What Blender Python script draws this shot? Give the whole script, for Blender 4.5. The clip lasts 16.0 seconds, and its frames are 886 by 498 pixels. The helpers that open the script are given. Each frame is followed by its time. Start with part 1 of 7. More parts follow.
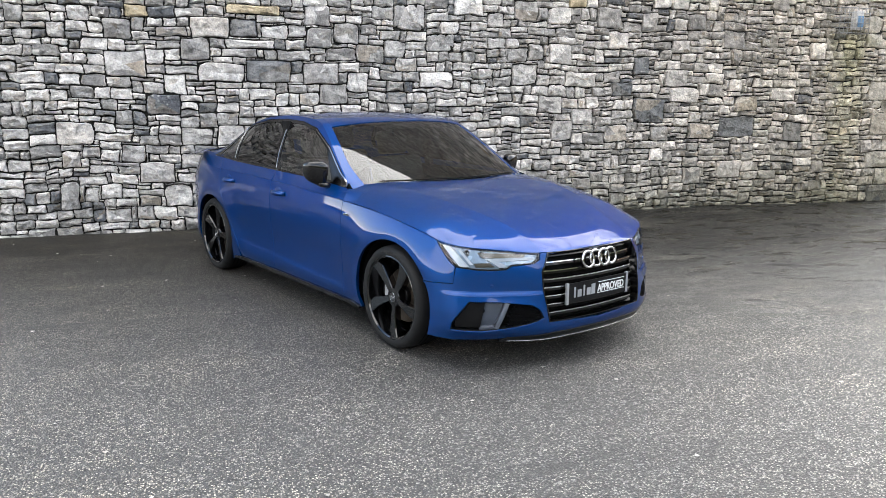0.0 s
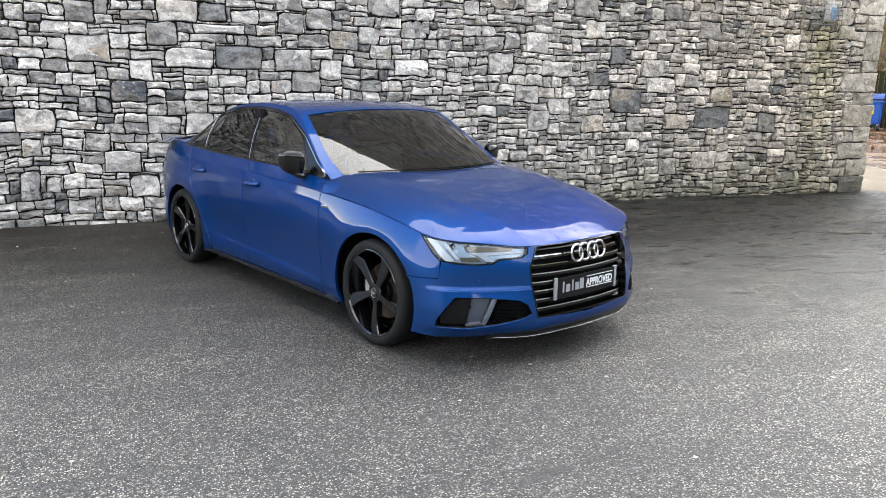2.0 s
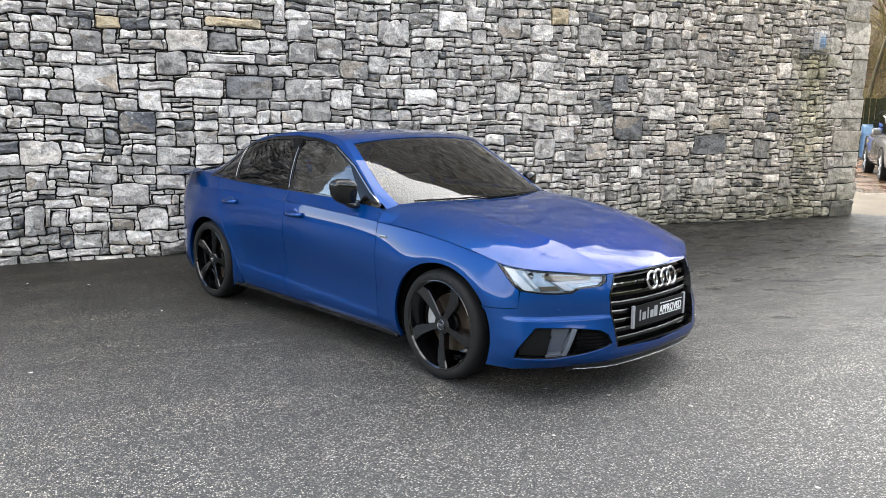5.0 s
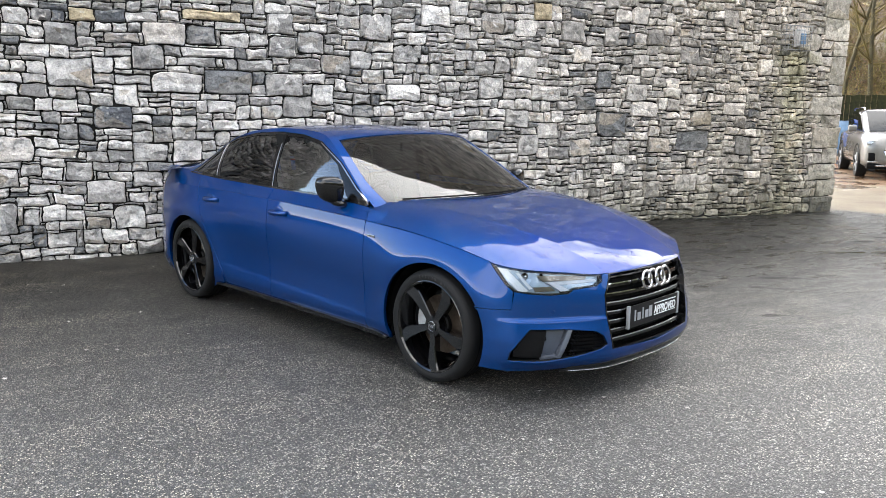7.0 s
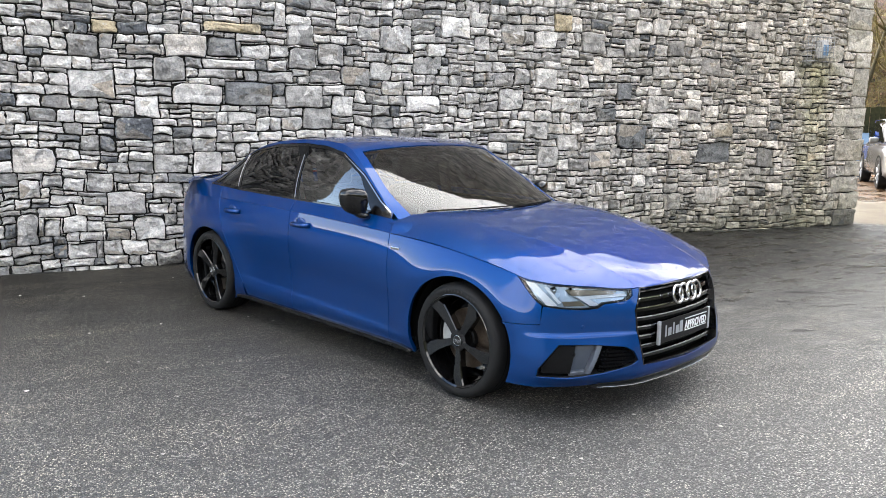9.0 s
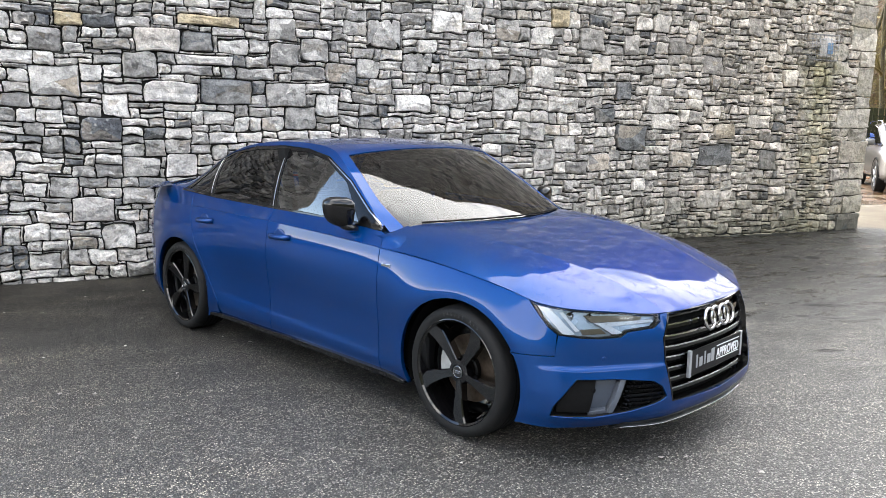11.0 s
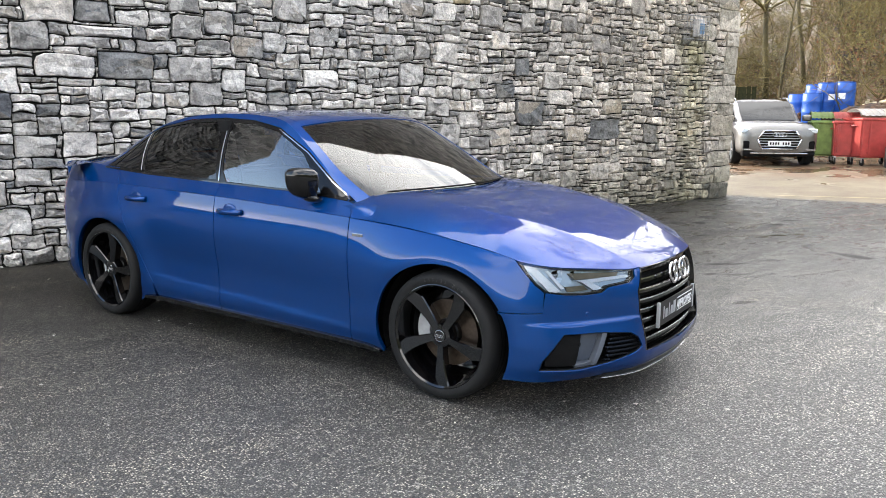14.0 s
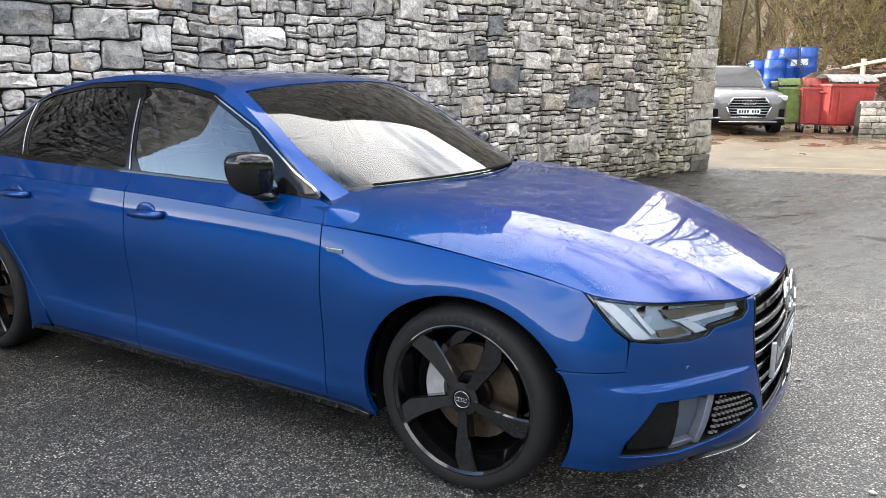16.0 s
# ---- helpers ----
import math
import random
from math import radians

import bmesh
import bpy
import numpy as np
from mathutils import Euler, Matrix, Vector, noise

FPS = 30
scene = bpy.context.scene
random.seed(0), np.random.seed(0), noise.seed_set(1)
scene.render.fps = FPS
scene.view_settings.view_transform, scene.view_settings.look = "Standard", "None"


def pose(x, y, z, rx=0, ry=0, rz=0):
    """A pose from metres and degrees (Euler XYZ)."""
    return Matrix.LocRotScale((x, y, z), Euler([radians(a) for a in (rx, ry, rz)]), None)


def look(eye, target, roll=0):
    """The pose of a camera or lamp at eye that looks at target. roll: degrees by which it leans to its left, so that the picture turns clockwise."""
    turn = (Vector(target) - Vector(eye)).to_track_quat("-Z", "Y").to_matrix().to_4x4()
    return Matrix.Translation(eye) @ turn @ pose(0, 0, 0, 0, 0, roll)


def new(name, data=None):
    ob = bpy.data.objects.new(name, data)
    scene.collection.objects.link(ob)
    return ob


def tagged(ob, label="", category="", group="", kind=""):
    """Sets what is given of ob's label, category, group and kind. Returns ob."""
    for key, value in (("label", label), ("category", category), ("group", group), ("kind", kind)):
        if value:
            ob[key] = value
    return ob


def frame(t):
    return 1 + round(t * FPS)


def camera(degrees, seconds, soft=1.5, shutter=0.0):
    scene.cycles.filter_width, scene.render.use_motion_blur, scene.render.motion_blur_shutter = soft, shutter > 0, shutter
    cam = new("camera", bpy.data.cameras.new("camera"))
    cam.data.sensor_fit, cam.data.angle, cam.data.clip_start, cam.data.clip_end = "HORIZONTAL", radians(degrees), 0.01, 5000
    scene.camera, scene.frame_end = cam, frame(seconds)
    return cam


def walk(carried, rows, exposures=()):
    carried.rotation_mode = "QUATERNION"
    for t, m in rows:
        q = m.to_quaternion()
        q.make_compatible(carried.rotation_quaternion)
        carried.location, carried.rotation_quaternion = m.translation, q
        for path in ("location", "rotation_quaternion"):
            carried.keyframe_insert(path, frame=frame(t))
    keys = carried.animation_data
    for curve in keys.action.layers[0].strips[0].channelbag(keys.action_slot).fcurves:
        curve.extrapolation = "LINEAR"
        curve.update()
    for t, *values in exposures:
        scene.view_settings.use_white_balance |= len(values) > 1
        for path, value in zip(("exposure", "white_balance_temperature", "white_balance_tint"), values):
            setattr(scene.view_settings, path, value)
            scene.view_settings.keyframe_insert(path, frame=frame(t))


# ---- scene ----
cam = camera(60.0, 16.0, soft=0.9)
PATH = [
    (0, (-1.191, -4.485, 1.549), (-0.556, -2.628, 1.162), 0.4),
    (0.5, (-1.195, -4.463, 1.545), (-0.526, -2.62, 1.151), 0.4),
    (1, (-1.194, -4.444, 1.542), (-0.5, -2.612, 1.139), 0.5),
    (1.5, (-1.219, -4.41, 1.538), (-0.511, -2.585, 1.129), 0.6),
    (2, (-1.217, -4.291, 1.533), (-0.507, -2.467, 1.122), 0.8),
    (2.5, (-1.248, -4.133, 1.536), (-0.543, -2.304, 1.138), 0.8),
    (3, (-1.389, -3.932, 1.521), (-0.683, -2.099, 1.144), 0.8),
    (3.5, (-1.531, -3.954, 1.503), (-0.808, -2.122, 1.152), 0.8),
    (4, (-1.647, -3.998, 1.509), (-0.895, -2.175, 1.176), 0.7),
    (6.5, (-1.774, -3.816, 1.492), (-0.919, -2.041, 1.147), 0.3),
    (7, (-1.77, -3.808, 1.505), (-0.91, -2.036, 1.161), 0.5),
    (7.5, (-1.781, -3.798, 1.505), (-0.92, -2.025, 1.166), 0.6),
    (8, (-1.799, -3.764, 1.506), (-0.943, -1.987, 1.176), 0.6),
    (8.5, (-1.809, -3.747, 1.509), (-0.968, -1.961, 1.187), 0.6),
    (8.7, (-1.815, -3.741, 1.505), (-0.983, -1.95, 1.188), 0.6),
    (10.8, (-1.617, -3.271, 1.494), (-0.785, -1.479, 1.183), 0.3),
    (11, (-1.63, -3.201, 1.499), (-0.767, -1.424, 1.187), 0.6),
    (11.5, (-1.68, -2.983, 1.463), (-0.724, -1.254, 1.153), 0.6),
    (12, (-1.875, -2.916, 1.451), (-0.838, -1.234, 1.143), 0.4),
    (12.5, (-2.069, -3.056, 1.438), (-0.976, -1.41, 1.128), 0.4),
    (13, (-2.181, -3.192, 1.441), (-1.061, -1.565, 1.121), 0.3),
    (13.5, (-2.193, -3.155, 1.443), (-1.054, -1.545, 1.108), 0.2),
    (14, (-2.128, -2.968, 1.424), (-0.971, -1.376, 1.069), 0.2),
    (14.5, (-1.976, -2.698, 1.41), (-0.795, -1.128, 1.035), 0.2),
    (15, (-1.826, -2.397, 1.402), (-0.619, -0.852, 1.008), 0.2),
    (15.5, (-1.713, -2.044, 1.382), (-0.482, -0.522, 0.972), 0.1),
    (16, (-1.597, -1.801, 1.377), (-0.336, -0.31, 0.947), 0.0),
]
walk(cam, [(t, look(eye, target, roll)) for t, eye, target, roll in PATH], exposures=[(0, 1.98, 6620, 10), (6.5, 1.99, 6620, 10), (11, 2.07, 6620, 10), (12.5, 2.05, 6620, 10), (13.7, 1.94, 6620, 10), (16, 1.99, 6620, 10)])

# ---- light ----
SUN_AZ = math.atan2(0.95, -0.31)          # towards the sun, from +x
SUN_EL = radians(24)
world = bpy.data.worlds.new("sky")
scene.world = world
world.use_nodes = True
wn, wl = world.node_tree.nodes, world.node_tree.links
wn.clear()
w_out = wn.new("ShaderNodeOutputWorld")
w_bg = wn.new("ShaderNodeBackground")
w_sky = wn.new("ShaderNodeTexSky")
w_sky.sky_type = 'NISHITA'
w_sky.sun_disc = False
w_sky.sun_elevation = SUN_EL
w_sky.sun_rotation = math.pi / 2 - SUN_AZ
w_sky.dust_density = 0.4
w_bg.inputs["Strength"].default_value = 0.13
# broken cloud over the blue
w_tc = wn.new("ShaderNodeTexCoord")
w_map = wn.new("ShaderNodeMapping")
w_map.inputs["Scale"].default_value = (1.0, 1.0, 2.2)
w_noise = wn.new("ShaderNodeTexNoise")
w_noise.inputs["Scale"].default_value = 2.3
w_noise.inputs["Detail"].default_value = 7
w_noise.inputs["Roughness"].default_value = 0.55
w_ramp = wn.new("ShaderNodeValToRGB")
w_ramp.color_ramp.elements[0].position = 0.42
w_ramp.color_ramp.elements[1].position = 0.60
w_mix = wn.new("ShaderNodeMixRGB")
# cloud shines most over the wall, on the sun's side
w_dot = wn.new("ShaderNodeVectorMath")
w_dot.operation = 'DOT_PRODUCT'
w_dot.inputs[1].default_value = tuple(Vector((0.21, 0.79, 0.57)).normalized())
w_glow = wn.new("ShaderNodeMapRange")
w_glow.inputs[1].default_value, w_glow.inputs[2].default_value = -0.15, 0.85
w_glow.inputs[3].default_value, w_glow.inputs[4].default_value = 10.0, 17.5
w_cloud = wn.new("ShaderNodeCombineColor")
# thick white cloud low down, thinning towards the zenith
w_up = wn.new("ShaderNodeSeparateXYZ")
w_low = wn.new("ShaderNodeMapRange")
w_low.inputs[1].default_value, w_low.inputs[2].default_value = 0.03, 0.17
w_low.inputs[3].default_value, w_low.inputs[4].default_value = 1.6, 1.0
w_lift = wn.new("ShaderNodeMath")
w_lift.operation = 'MULTIPLY'
w_thin = wn.new("ShaderNodeMapRange")
w_thin.inputs[1].default_value, w_thin.inputs[2].default_value = 0.03, 0.30
w_thin.inputs[3].default_value, w_thin.inputs[4].default_value = 0.24, 0.0
w_cover = wn.new("ShaderNodeMath")
w_cover.operation = 'ADD'
wl.new(w_tc.outputs["Generated"], w_up.inputs[0])
wl.new(w_up.outputs["Z"], w_low.inputs[0])
wl.new(w_up.outputs["Z"], w_thin.inputs[0])
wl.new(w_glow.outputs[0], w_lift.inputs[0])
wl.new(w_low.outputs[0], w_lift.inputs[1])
wl.new(w_noise.outputs["Fac"], w_cover.inputs[0])
w_bank = wn.new("ShaderNodeMapRange")      # closed cloud on the bright side
w_bank.inputs[1].default_value, w_bank.inputs[2].default_value = 0.35, 0.80
w_bank.inputs[3].default_value, w_bank.inputs[4].default_value = 0.0, 0.16
w_sum = wn.new("ShaderNodeMath")
w_sum.operation = 'ADD'
wl.new(w_dot.outputs["Value"], w_bank.inputs[0])
wl.new(w_thin.outputs[0], w_sum.inputs[0])
wl.new(w_bank.outputs[0], w_sum.inputs[1])
# open blue on the side away from the yard
w_gap = wn.new("ShaderNodeVectorMath")
w_gap.operation = 'DOT_PRODUCT'
w_gap.inputs[1].default_value = tuple(Vector((-0.71, 0.53, 0.47)).normalized())
w_clear = wn.new("ShaderNodeMapRange")
w_clear.inputs[1].default_value, w_clear.inputs[2].default_value = 0.74, 0.95
w_clear.inputs[3].default_value, w_clear.inputs[4].default_value = 0.0, -0.36
w_sum2 = wn.new("ShaderNodeMath")
w_sum2.operation = 'ADD'
wl.new(w_tc.outputs["Generated"], w_gap.inputs[0])
wl.new(w_gap.outputs["Value"], w_clear.inputs[0])
wl.new(w_sum.outputs[0], w_sum2.inputs[0])
wl.new(w_clear.outputs[0], w_sum2.inputs[1])
wl.new(w_sum2.outputs[0], w_cover.inputs[1])
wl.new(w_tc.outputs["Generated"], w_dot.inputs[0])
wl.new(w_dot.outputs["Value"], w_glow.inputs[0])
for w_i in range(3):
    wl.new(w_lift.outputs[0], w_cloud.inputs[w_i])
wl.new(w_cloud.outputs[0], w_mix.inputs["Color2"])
wl.new(w_tc.outputs["Generated"], w_map.inputs["Vector"])
wl.new(w_map.outputs["Vector"], w_noise.inputs["Vector"])
wl.new(w_cover.outputs[0], w_ramp.inputs["Fac"])
wl.new(w_ramp.outputs["Color"], w_mix.inputs["Fac"])
w_gain = wn.new("ShaderNodeVectorMath")
w_gain.operation = 'SCALE'
w_gain.inputs[3].default_value = 1.2
wl.new(w_sky.outputs["Color"], w_gain.inputs[0])
wl.new(w_gain.outputs[0], w_mix.inputs["Color1"])
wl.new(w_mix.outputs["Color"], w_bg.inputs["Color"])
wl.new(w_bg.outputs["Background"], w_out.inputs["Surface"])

sun = new("sun", bpy.data.lights.new("sun", "SUN"))
sun.data.energy = 2.3
sun.data.angle = radians(0.6)
sun.data.color = (1.0, 0.90, 0.76)
sun_way = Vector((math.cos(SUN_EL) * math.cos(SUN_AZ), math.cos(SUN_EL) * math.sin(SUN_AZ), math.sin(SUN_EL)))
sun.matrix_basis = look((0, 0, 30), Vector((0, 0, 30)) - sun_way)


# ---- materials ----
class Nodes:
    """Short hand for one node material."""

    def __init__(self, name):
        self.m = bpy.data.materials.new(name)
        self.m.use_nodes = True
        self.t = self.m.node_tree
        self.b = self.t.nodes["Principled BSDF"]
        self.out = self.t.nodes["Material Output"]

    def n(self, kind, **kw):
        node = self.t.nodes.new(kind)
        for k, v in kw.items():
            node.inputs[k].default_value = v
        return node

    def l(self, a, b):
        self.t.links.new(a, b)

    def set(self, **kw):
        for k, v in kw.items():
            self.b.inputs[k.replace("_", " ")].default_value = v
        return self

    def coords(self):
        return self.n("ShaderNodeNewGeometry").outputs["Position"]

    def obj(self):
        return self.n("ShaderNodeTexCoord").outputs["Object"]

    def noise(self, vec, scale, detail=4, rough=0.55):
        x = self.n("ShaderNodeTexNoise", Scale=scale, Detail=detail, Roughness=rough)
        self.l(vec, x.inputs["Vector"])
        return x.outputs["Fac"]

    def ramp(self, fac, *stops):
        r = self.n("ShaderNodeValToRGB")
        e = r.color_ramp.elements
        while len(e) < len(stops):
            e.new(0.5)
        for el, (p, c) in zip(e, stops):
            el.position = p
            el.color = (*c, 1) if len(c) == 3 else c
        self.l(fac, r.inputs["Fac"])
        return r.outputs["Color"]

    def mix(self, fac, a, b, mode="MIX"):
        x = self.n("ShaderNodeMixRGB")
        x.blend_type = mode
        for s, v in zip(("Fac", "Color1", "Color2"), (fac, a, b)):
            if hasattr(v, "is_output"):
                self.l(v, x.inputs[s])
            else:
                x.inputs[s].default_value = v if s == "Fac" else (*v, 1)
        return x.outputs["Color"]

    def math(self, op, a, b=0.0):
        x = self.n("ShaderNodeMath")
        x.operation = op
        for i, v in enumerate((a, b)):
            if hasattr(v, "is_output"):
                self.l(v, x.inputs[i])
            else:
                x.inputs[i].default_value = v
        return x.outputs[0]

    def rng(self, fac, a, b, lo, hi):
        x = self.n("ShaderNodeMapRange")
        self.l(fac, x.inputs[0])
        for i, v in enumerate((a, b, lo, hi)):
            x.inputs[i + 1].default_value = v
        return x.outputs[0]

    def bump(self, height, strength=0.5, distance=0.01, to="Normal", before=None):
        x = self.n("ShaderNodeBump", Strength=strength, Distance=distance)
        self.l(height, x.inputs["Height"])
        if before:
            self.l(before, x.inputs["Normal"])
        if to:
            self.l(x.outputs["Normal"], self.b.inputs[to])
        return x.outputs["Normal"]


def plain(name, colour, rough=0.5, metal=0.0, grain=0.12, scale=30, bump=0.0, **more):
    """A material of one colour with a fine and a coarse unevenness."""
    k = Nodes(name)
    k.set(Roughness=rough, Metallic=metal, **more)
    v = k.obj()
    a, b = k.noise(v, scale), k.noise(v, scale * 0.13, 3)
    s = k.math("ADD", k.math("MULTIPLY", a, 0.5), k.math("MULTIPLY", b, 0.5))
    lo, hi = [tuple(max(0, c * (1 + f)) for c in colour) for f in (-grain * 2, grain * 2)]
    k.l(k.ramp(s, (0.35, lo), (0.65, hi)), k.b.inputs["Base Color"])
    k.l(k.rng(b, 0.3, 0.7, max(0.02, rough * 0.85), min(1, rough * 1.15)), k.b.inputs["Roughness"])
    if bump:
        k.bump(a, bump, 0.004)
    return k.m


def glass(name, tint, gloss=1.0, ior=1.6):
    """A thin pane: tinted and clear, with a mirror gloss that grows at a slant."""
    k = Nodes(name)
    k.t.nodes.remove(k.b)
    tr = k.n("ShaderNodeBsdfTransparent", Color=(*tint, 1))
    gl = k.n("ShaderNodeBsdfGlossy", Color=(gloss, gloss, gloss, 1), Roughness=0.01)
    fr = k.n("ShaderNodeFresnel", IOR=ior)
    mx = k.n("ShaderNodeMixShader")
    k.l(fr.outputs[0], mx.inputs[0])
    k.l(tr.outputs[0], mx.inputs[1])
    k.l(gl.outputs[0], mx.inputs[2])
    k.l(mx.outputs[0], k.out.inputs["Surface"])
    return k.m


def paint(name, colour, drops, ior=1.37):
    """Metallic car paint under clear coat; drops: how strongly rain beads stand on it."""
    k = Nodes(name)
    k.set(Metallic=0.65, Roughness=0.40, Coat_Weight=1.0, Coat_Roughness=0.02, Coat_IOR=ior, Specular_IOR_Level=0.02, Specular_Tint=(0.0, 0.06, 0.25, 1.0))
    v = k.obj()
    flake = k.n("ShaderNodeTexVoronoi", Scale=2600)
    k.l(v, flake.inputs["Vector"])
    base = k.ramp(flake.outputs["Color"], (0.0, tuple(c * 0.82 for c in colour)), (1.0, tuple(c * 1.2 for c in colour)))
    k.l(base, k.b.inputs["Base Color"])
    haze = k.noise(v, 3.0, 5)
    k.l(k.rng(haze, 0.35, 0.7, 0.02, 0.05), k.b.inputs["Coat Roughness"])
    if drops:
        vo = k.n("ShaderNodeTexVoronoi", Scale=120, Randomness=1.0)
        k.l(v, vo.inputs["Vector"])
        size = k.rng(k.noise(v, 14, 2), 0.35, 0.65, 0.16, 0.42)
        bead = k.math("MAXIMUM", k.math("SUBTRACT", size, vo.outputs["Distance"]), 0.0)
        k.bump(bead, drops, 0.0065, to="Coat Normal")
    return k.m


BLUE = (0.0, 0.0345, 0.156)
M_PAINT = paint("blue_paint", BLUE, 0.0)
M_PAINT_WET = paint("blue_paint_with_rain_beads", BLUE, 1.0, 1.33)
M_GLOSSBLACK = plain("gloss_black", (0.003, 0.003, 0.0034), 0.08, Coat_Weight=1.0, Coat_IOR=1.42, Specular_IOR_Level=0.1)
M_SATINBLACK = plain("satin_black", (0.0035, 0.0035, 0.004), 0.42, Specular_IOR_Level=0.2, bump=0.1, scale=200)
M_MATBLACK = plain("black_plastic", (0.003, 0.003, 0.0033), 0.8, Specular_IOR_Level=0.12, bump=0.2, scale=300)
M_CHROME = plain("chrome", (0.48, 0.48, 0.49), 0.12, 1.0, 0.03)
M_GRILLE = plain("grille_black", (0.003, 0.003, 0.0034), 0.12, Specular_IOR_Level=0.3)
M_DARKCHROME = plain("dark_chrome", (0.42, 0.42, 0.43), 0.10, 1.0, 0.05)
M_TRAY = plain("lamp_tray_grey", (0.34, 0.44, 0.58), 0.25, 0.4, 0.08)
M_SMOKE = plain("smoked_lens", (0.11, 0.095, 0.08), 0.12, 0.0, 0.1, Coat_Weight=0.6)
M_FIN = plain("satin_silver", (0.11, 0.125, 0.155), 0.32, 0.5, 0.05)
M_SILVER = plain("silver_plastic", (0.42, 0.44, 0.48), 0.3, 0.7, 0.05)
M_TYRE = plain("tyre_rubber", (0.009, 0.009, 0.0093), 0.65, Specular_IOR_Level=0.16, bump=0.25, scale=160)
M_MARK = plain("raised_rubber", (0.016, 0.016, 0.016), 0.6)
M_RIM = plain("black_alloy", (0.0025, 0.0025, 0.0029), 0.06, 0.0, Specular_IOR_Level=0.6)
M_DISC = plain("brake_disc_steel", (0.060, 0.045, 0.034), 0.42, 0.8, 0.2, 60)
M_CALIPER = plain("cast_caliper", (0.30, 0.30, 0.31), 0.45, 0.5, 0.1)
M_GLASS = glass("clear_glass", (0.58, 0.66, 0.64), ior=2.15)
M_SCREEN = glass("windscreen_glass", (0.40, 0.46, 0.45), ior=1.56)
M_TINT = glass("tinted_glass", (0.05, 0.055, 0.06), ior=1.55)
M_BLADE = plain("grey_blade", (0.045, 0.055, 0.075), 0.35, 0.1, 0.06)
M_LENS = glass("lamp_lens", (0.95, 0.96, 0.97), ior=1.45)
M_CABIN = plain("cabin_trim", (0.006, 0.006, 0.0063), 0.8, Specular_IOR_Level=0.15, bump=0.2, scale=120)
M_SEAT = plain("seat_leather", (0.012, 0.0115, 0.0115), 0.5, bump=0.2, scale=90)
M_PLATE = plain("plate_black", (0.008, 0.008, 0.009), 0.4, Specular_IOR_Level=0.12)
M_WHITE = plain("white_print", (0.75, 0.76, 0.77), 0.5, grain=0.03)
M_LAMPWHITE = plain("lamp_light_guide", (0.60, 0.66, 0.74), 0.25, grain=0.04)
M_REDLAMP = plain("red_lamp", (0.25, 0.01, 0.012), 0.12, Coat_Weight=1.0)


def part(name, data, material, parent, label=""):
    """Links a bmesh or a mesh as one object, under parent where there is one."""
    if isinstance(data, bmesh.types.BMesh):
        me = bpy.data.meshes.new(name)
        data.to_mesh(me)
        data.free()
    else:
        me = data
    for mm in (material if isinstance(material, (list, tuple)) else [material]):
        if len(me.materials) < 8 and mm.name not in [q.name for q in me.materials if q]:
            me.materials.append(mm)
    ob = new(name, me)
    ob.parent = parent
    if label:
        ob["label"] = label
    return ob


def smooth(bm, angle=35):
    for f in bm.faces:
        f.smooth = True
    lim = radians(angle)
    for e in bm.edges:
        if len(e.link_faces) == 2 and e.calc_face_angle(0) > lim:
            e.smooth = False
    return bm


def bm_box(bm, lo, hi, bevel=0.0, segs=2):
    """A box from corner to corner, with rounded edges."""
    c = [(a + b) / 2 for a, b in zip(lo, hi)]
    s = [abs(b - a) for a, b in zip(lo, hi)]
    r = bmesh.ops.create_cube(bm, size=1, matrix=Matrix.Translation(c) @ Matrix.Diagonal((*s, 1)))
    if bevel:
        es = list({e for v in r["verts"] for e in v.link_edges})
        bmesh.ops.bevel(bm, geom=es, offset=bevel, segments=segs, profile=0.6, affect='EDGES')
    return bm


def box(lo, hi, bevel=0.0, segs=2):
    return bm_box(bmesh.new(), lo, hi, bevel, segs)


def bm_lathe(bm, profile, n=48, axis="y", at=(0, 0, 0), a0=0.0, a1=2 * math.pi):
    """Turns (radius, along) pairs about an axis."""
    rings = []
    closed = abs(a1 - a0 - 2 * math.pi) < 1e-6
    for i in range(n if closed else n + 1):
        a = a0 + (a1 - a0) * i / n
        c, s = math.cos(a), math.sin(a)
        row = []
        for r, h in profile:
            p = {"y": (r * c, h, r * s), "z": (r * c, r * s, h), "x": (h, r * c, r * s)}[axis]
            row.append(bm.verts.new(Vector(p) + Vector(at)))
        rings.append(row)
    for i in range(len(rings) if closed else len(rings) - 1):
        A, B = rings[i], rings[(i + 1) % len(rings)]
        for j in range(len(profile) - 1):
            bm.faces.new((A[j], B[j], B[j + 1], A[j + 1]))
    return bm


def lathe(profile, n=48, axis="y", **kw):
    bm = bm_lathe(bmesh.new(), profile, n, axis, **kw)
    bmesh.ops.remove_doubles(bm, verts=bm.verts, dist=1e-5)
    bmesh.ops.recalc_face_normals(bm, faces=bm.faces)
    return smooth(bm)


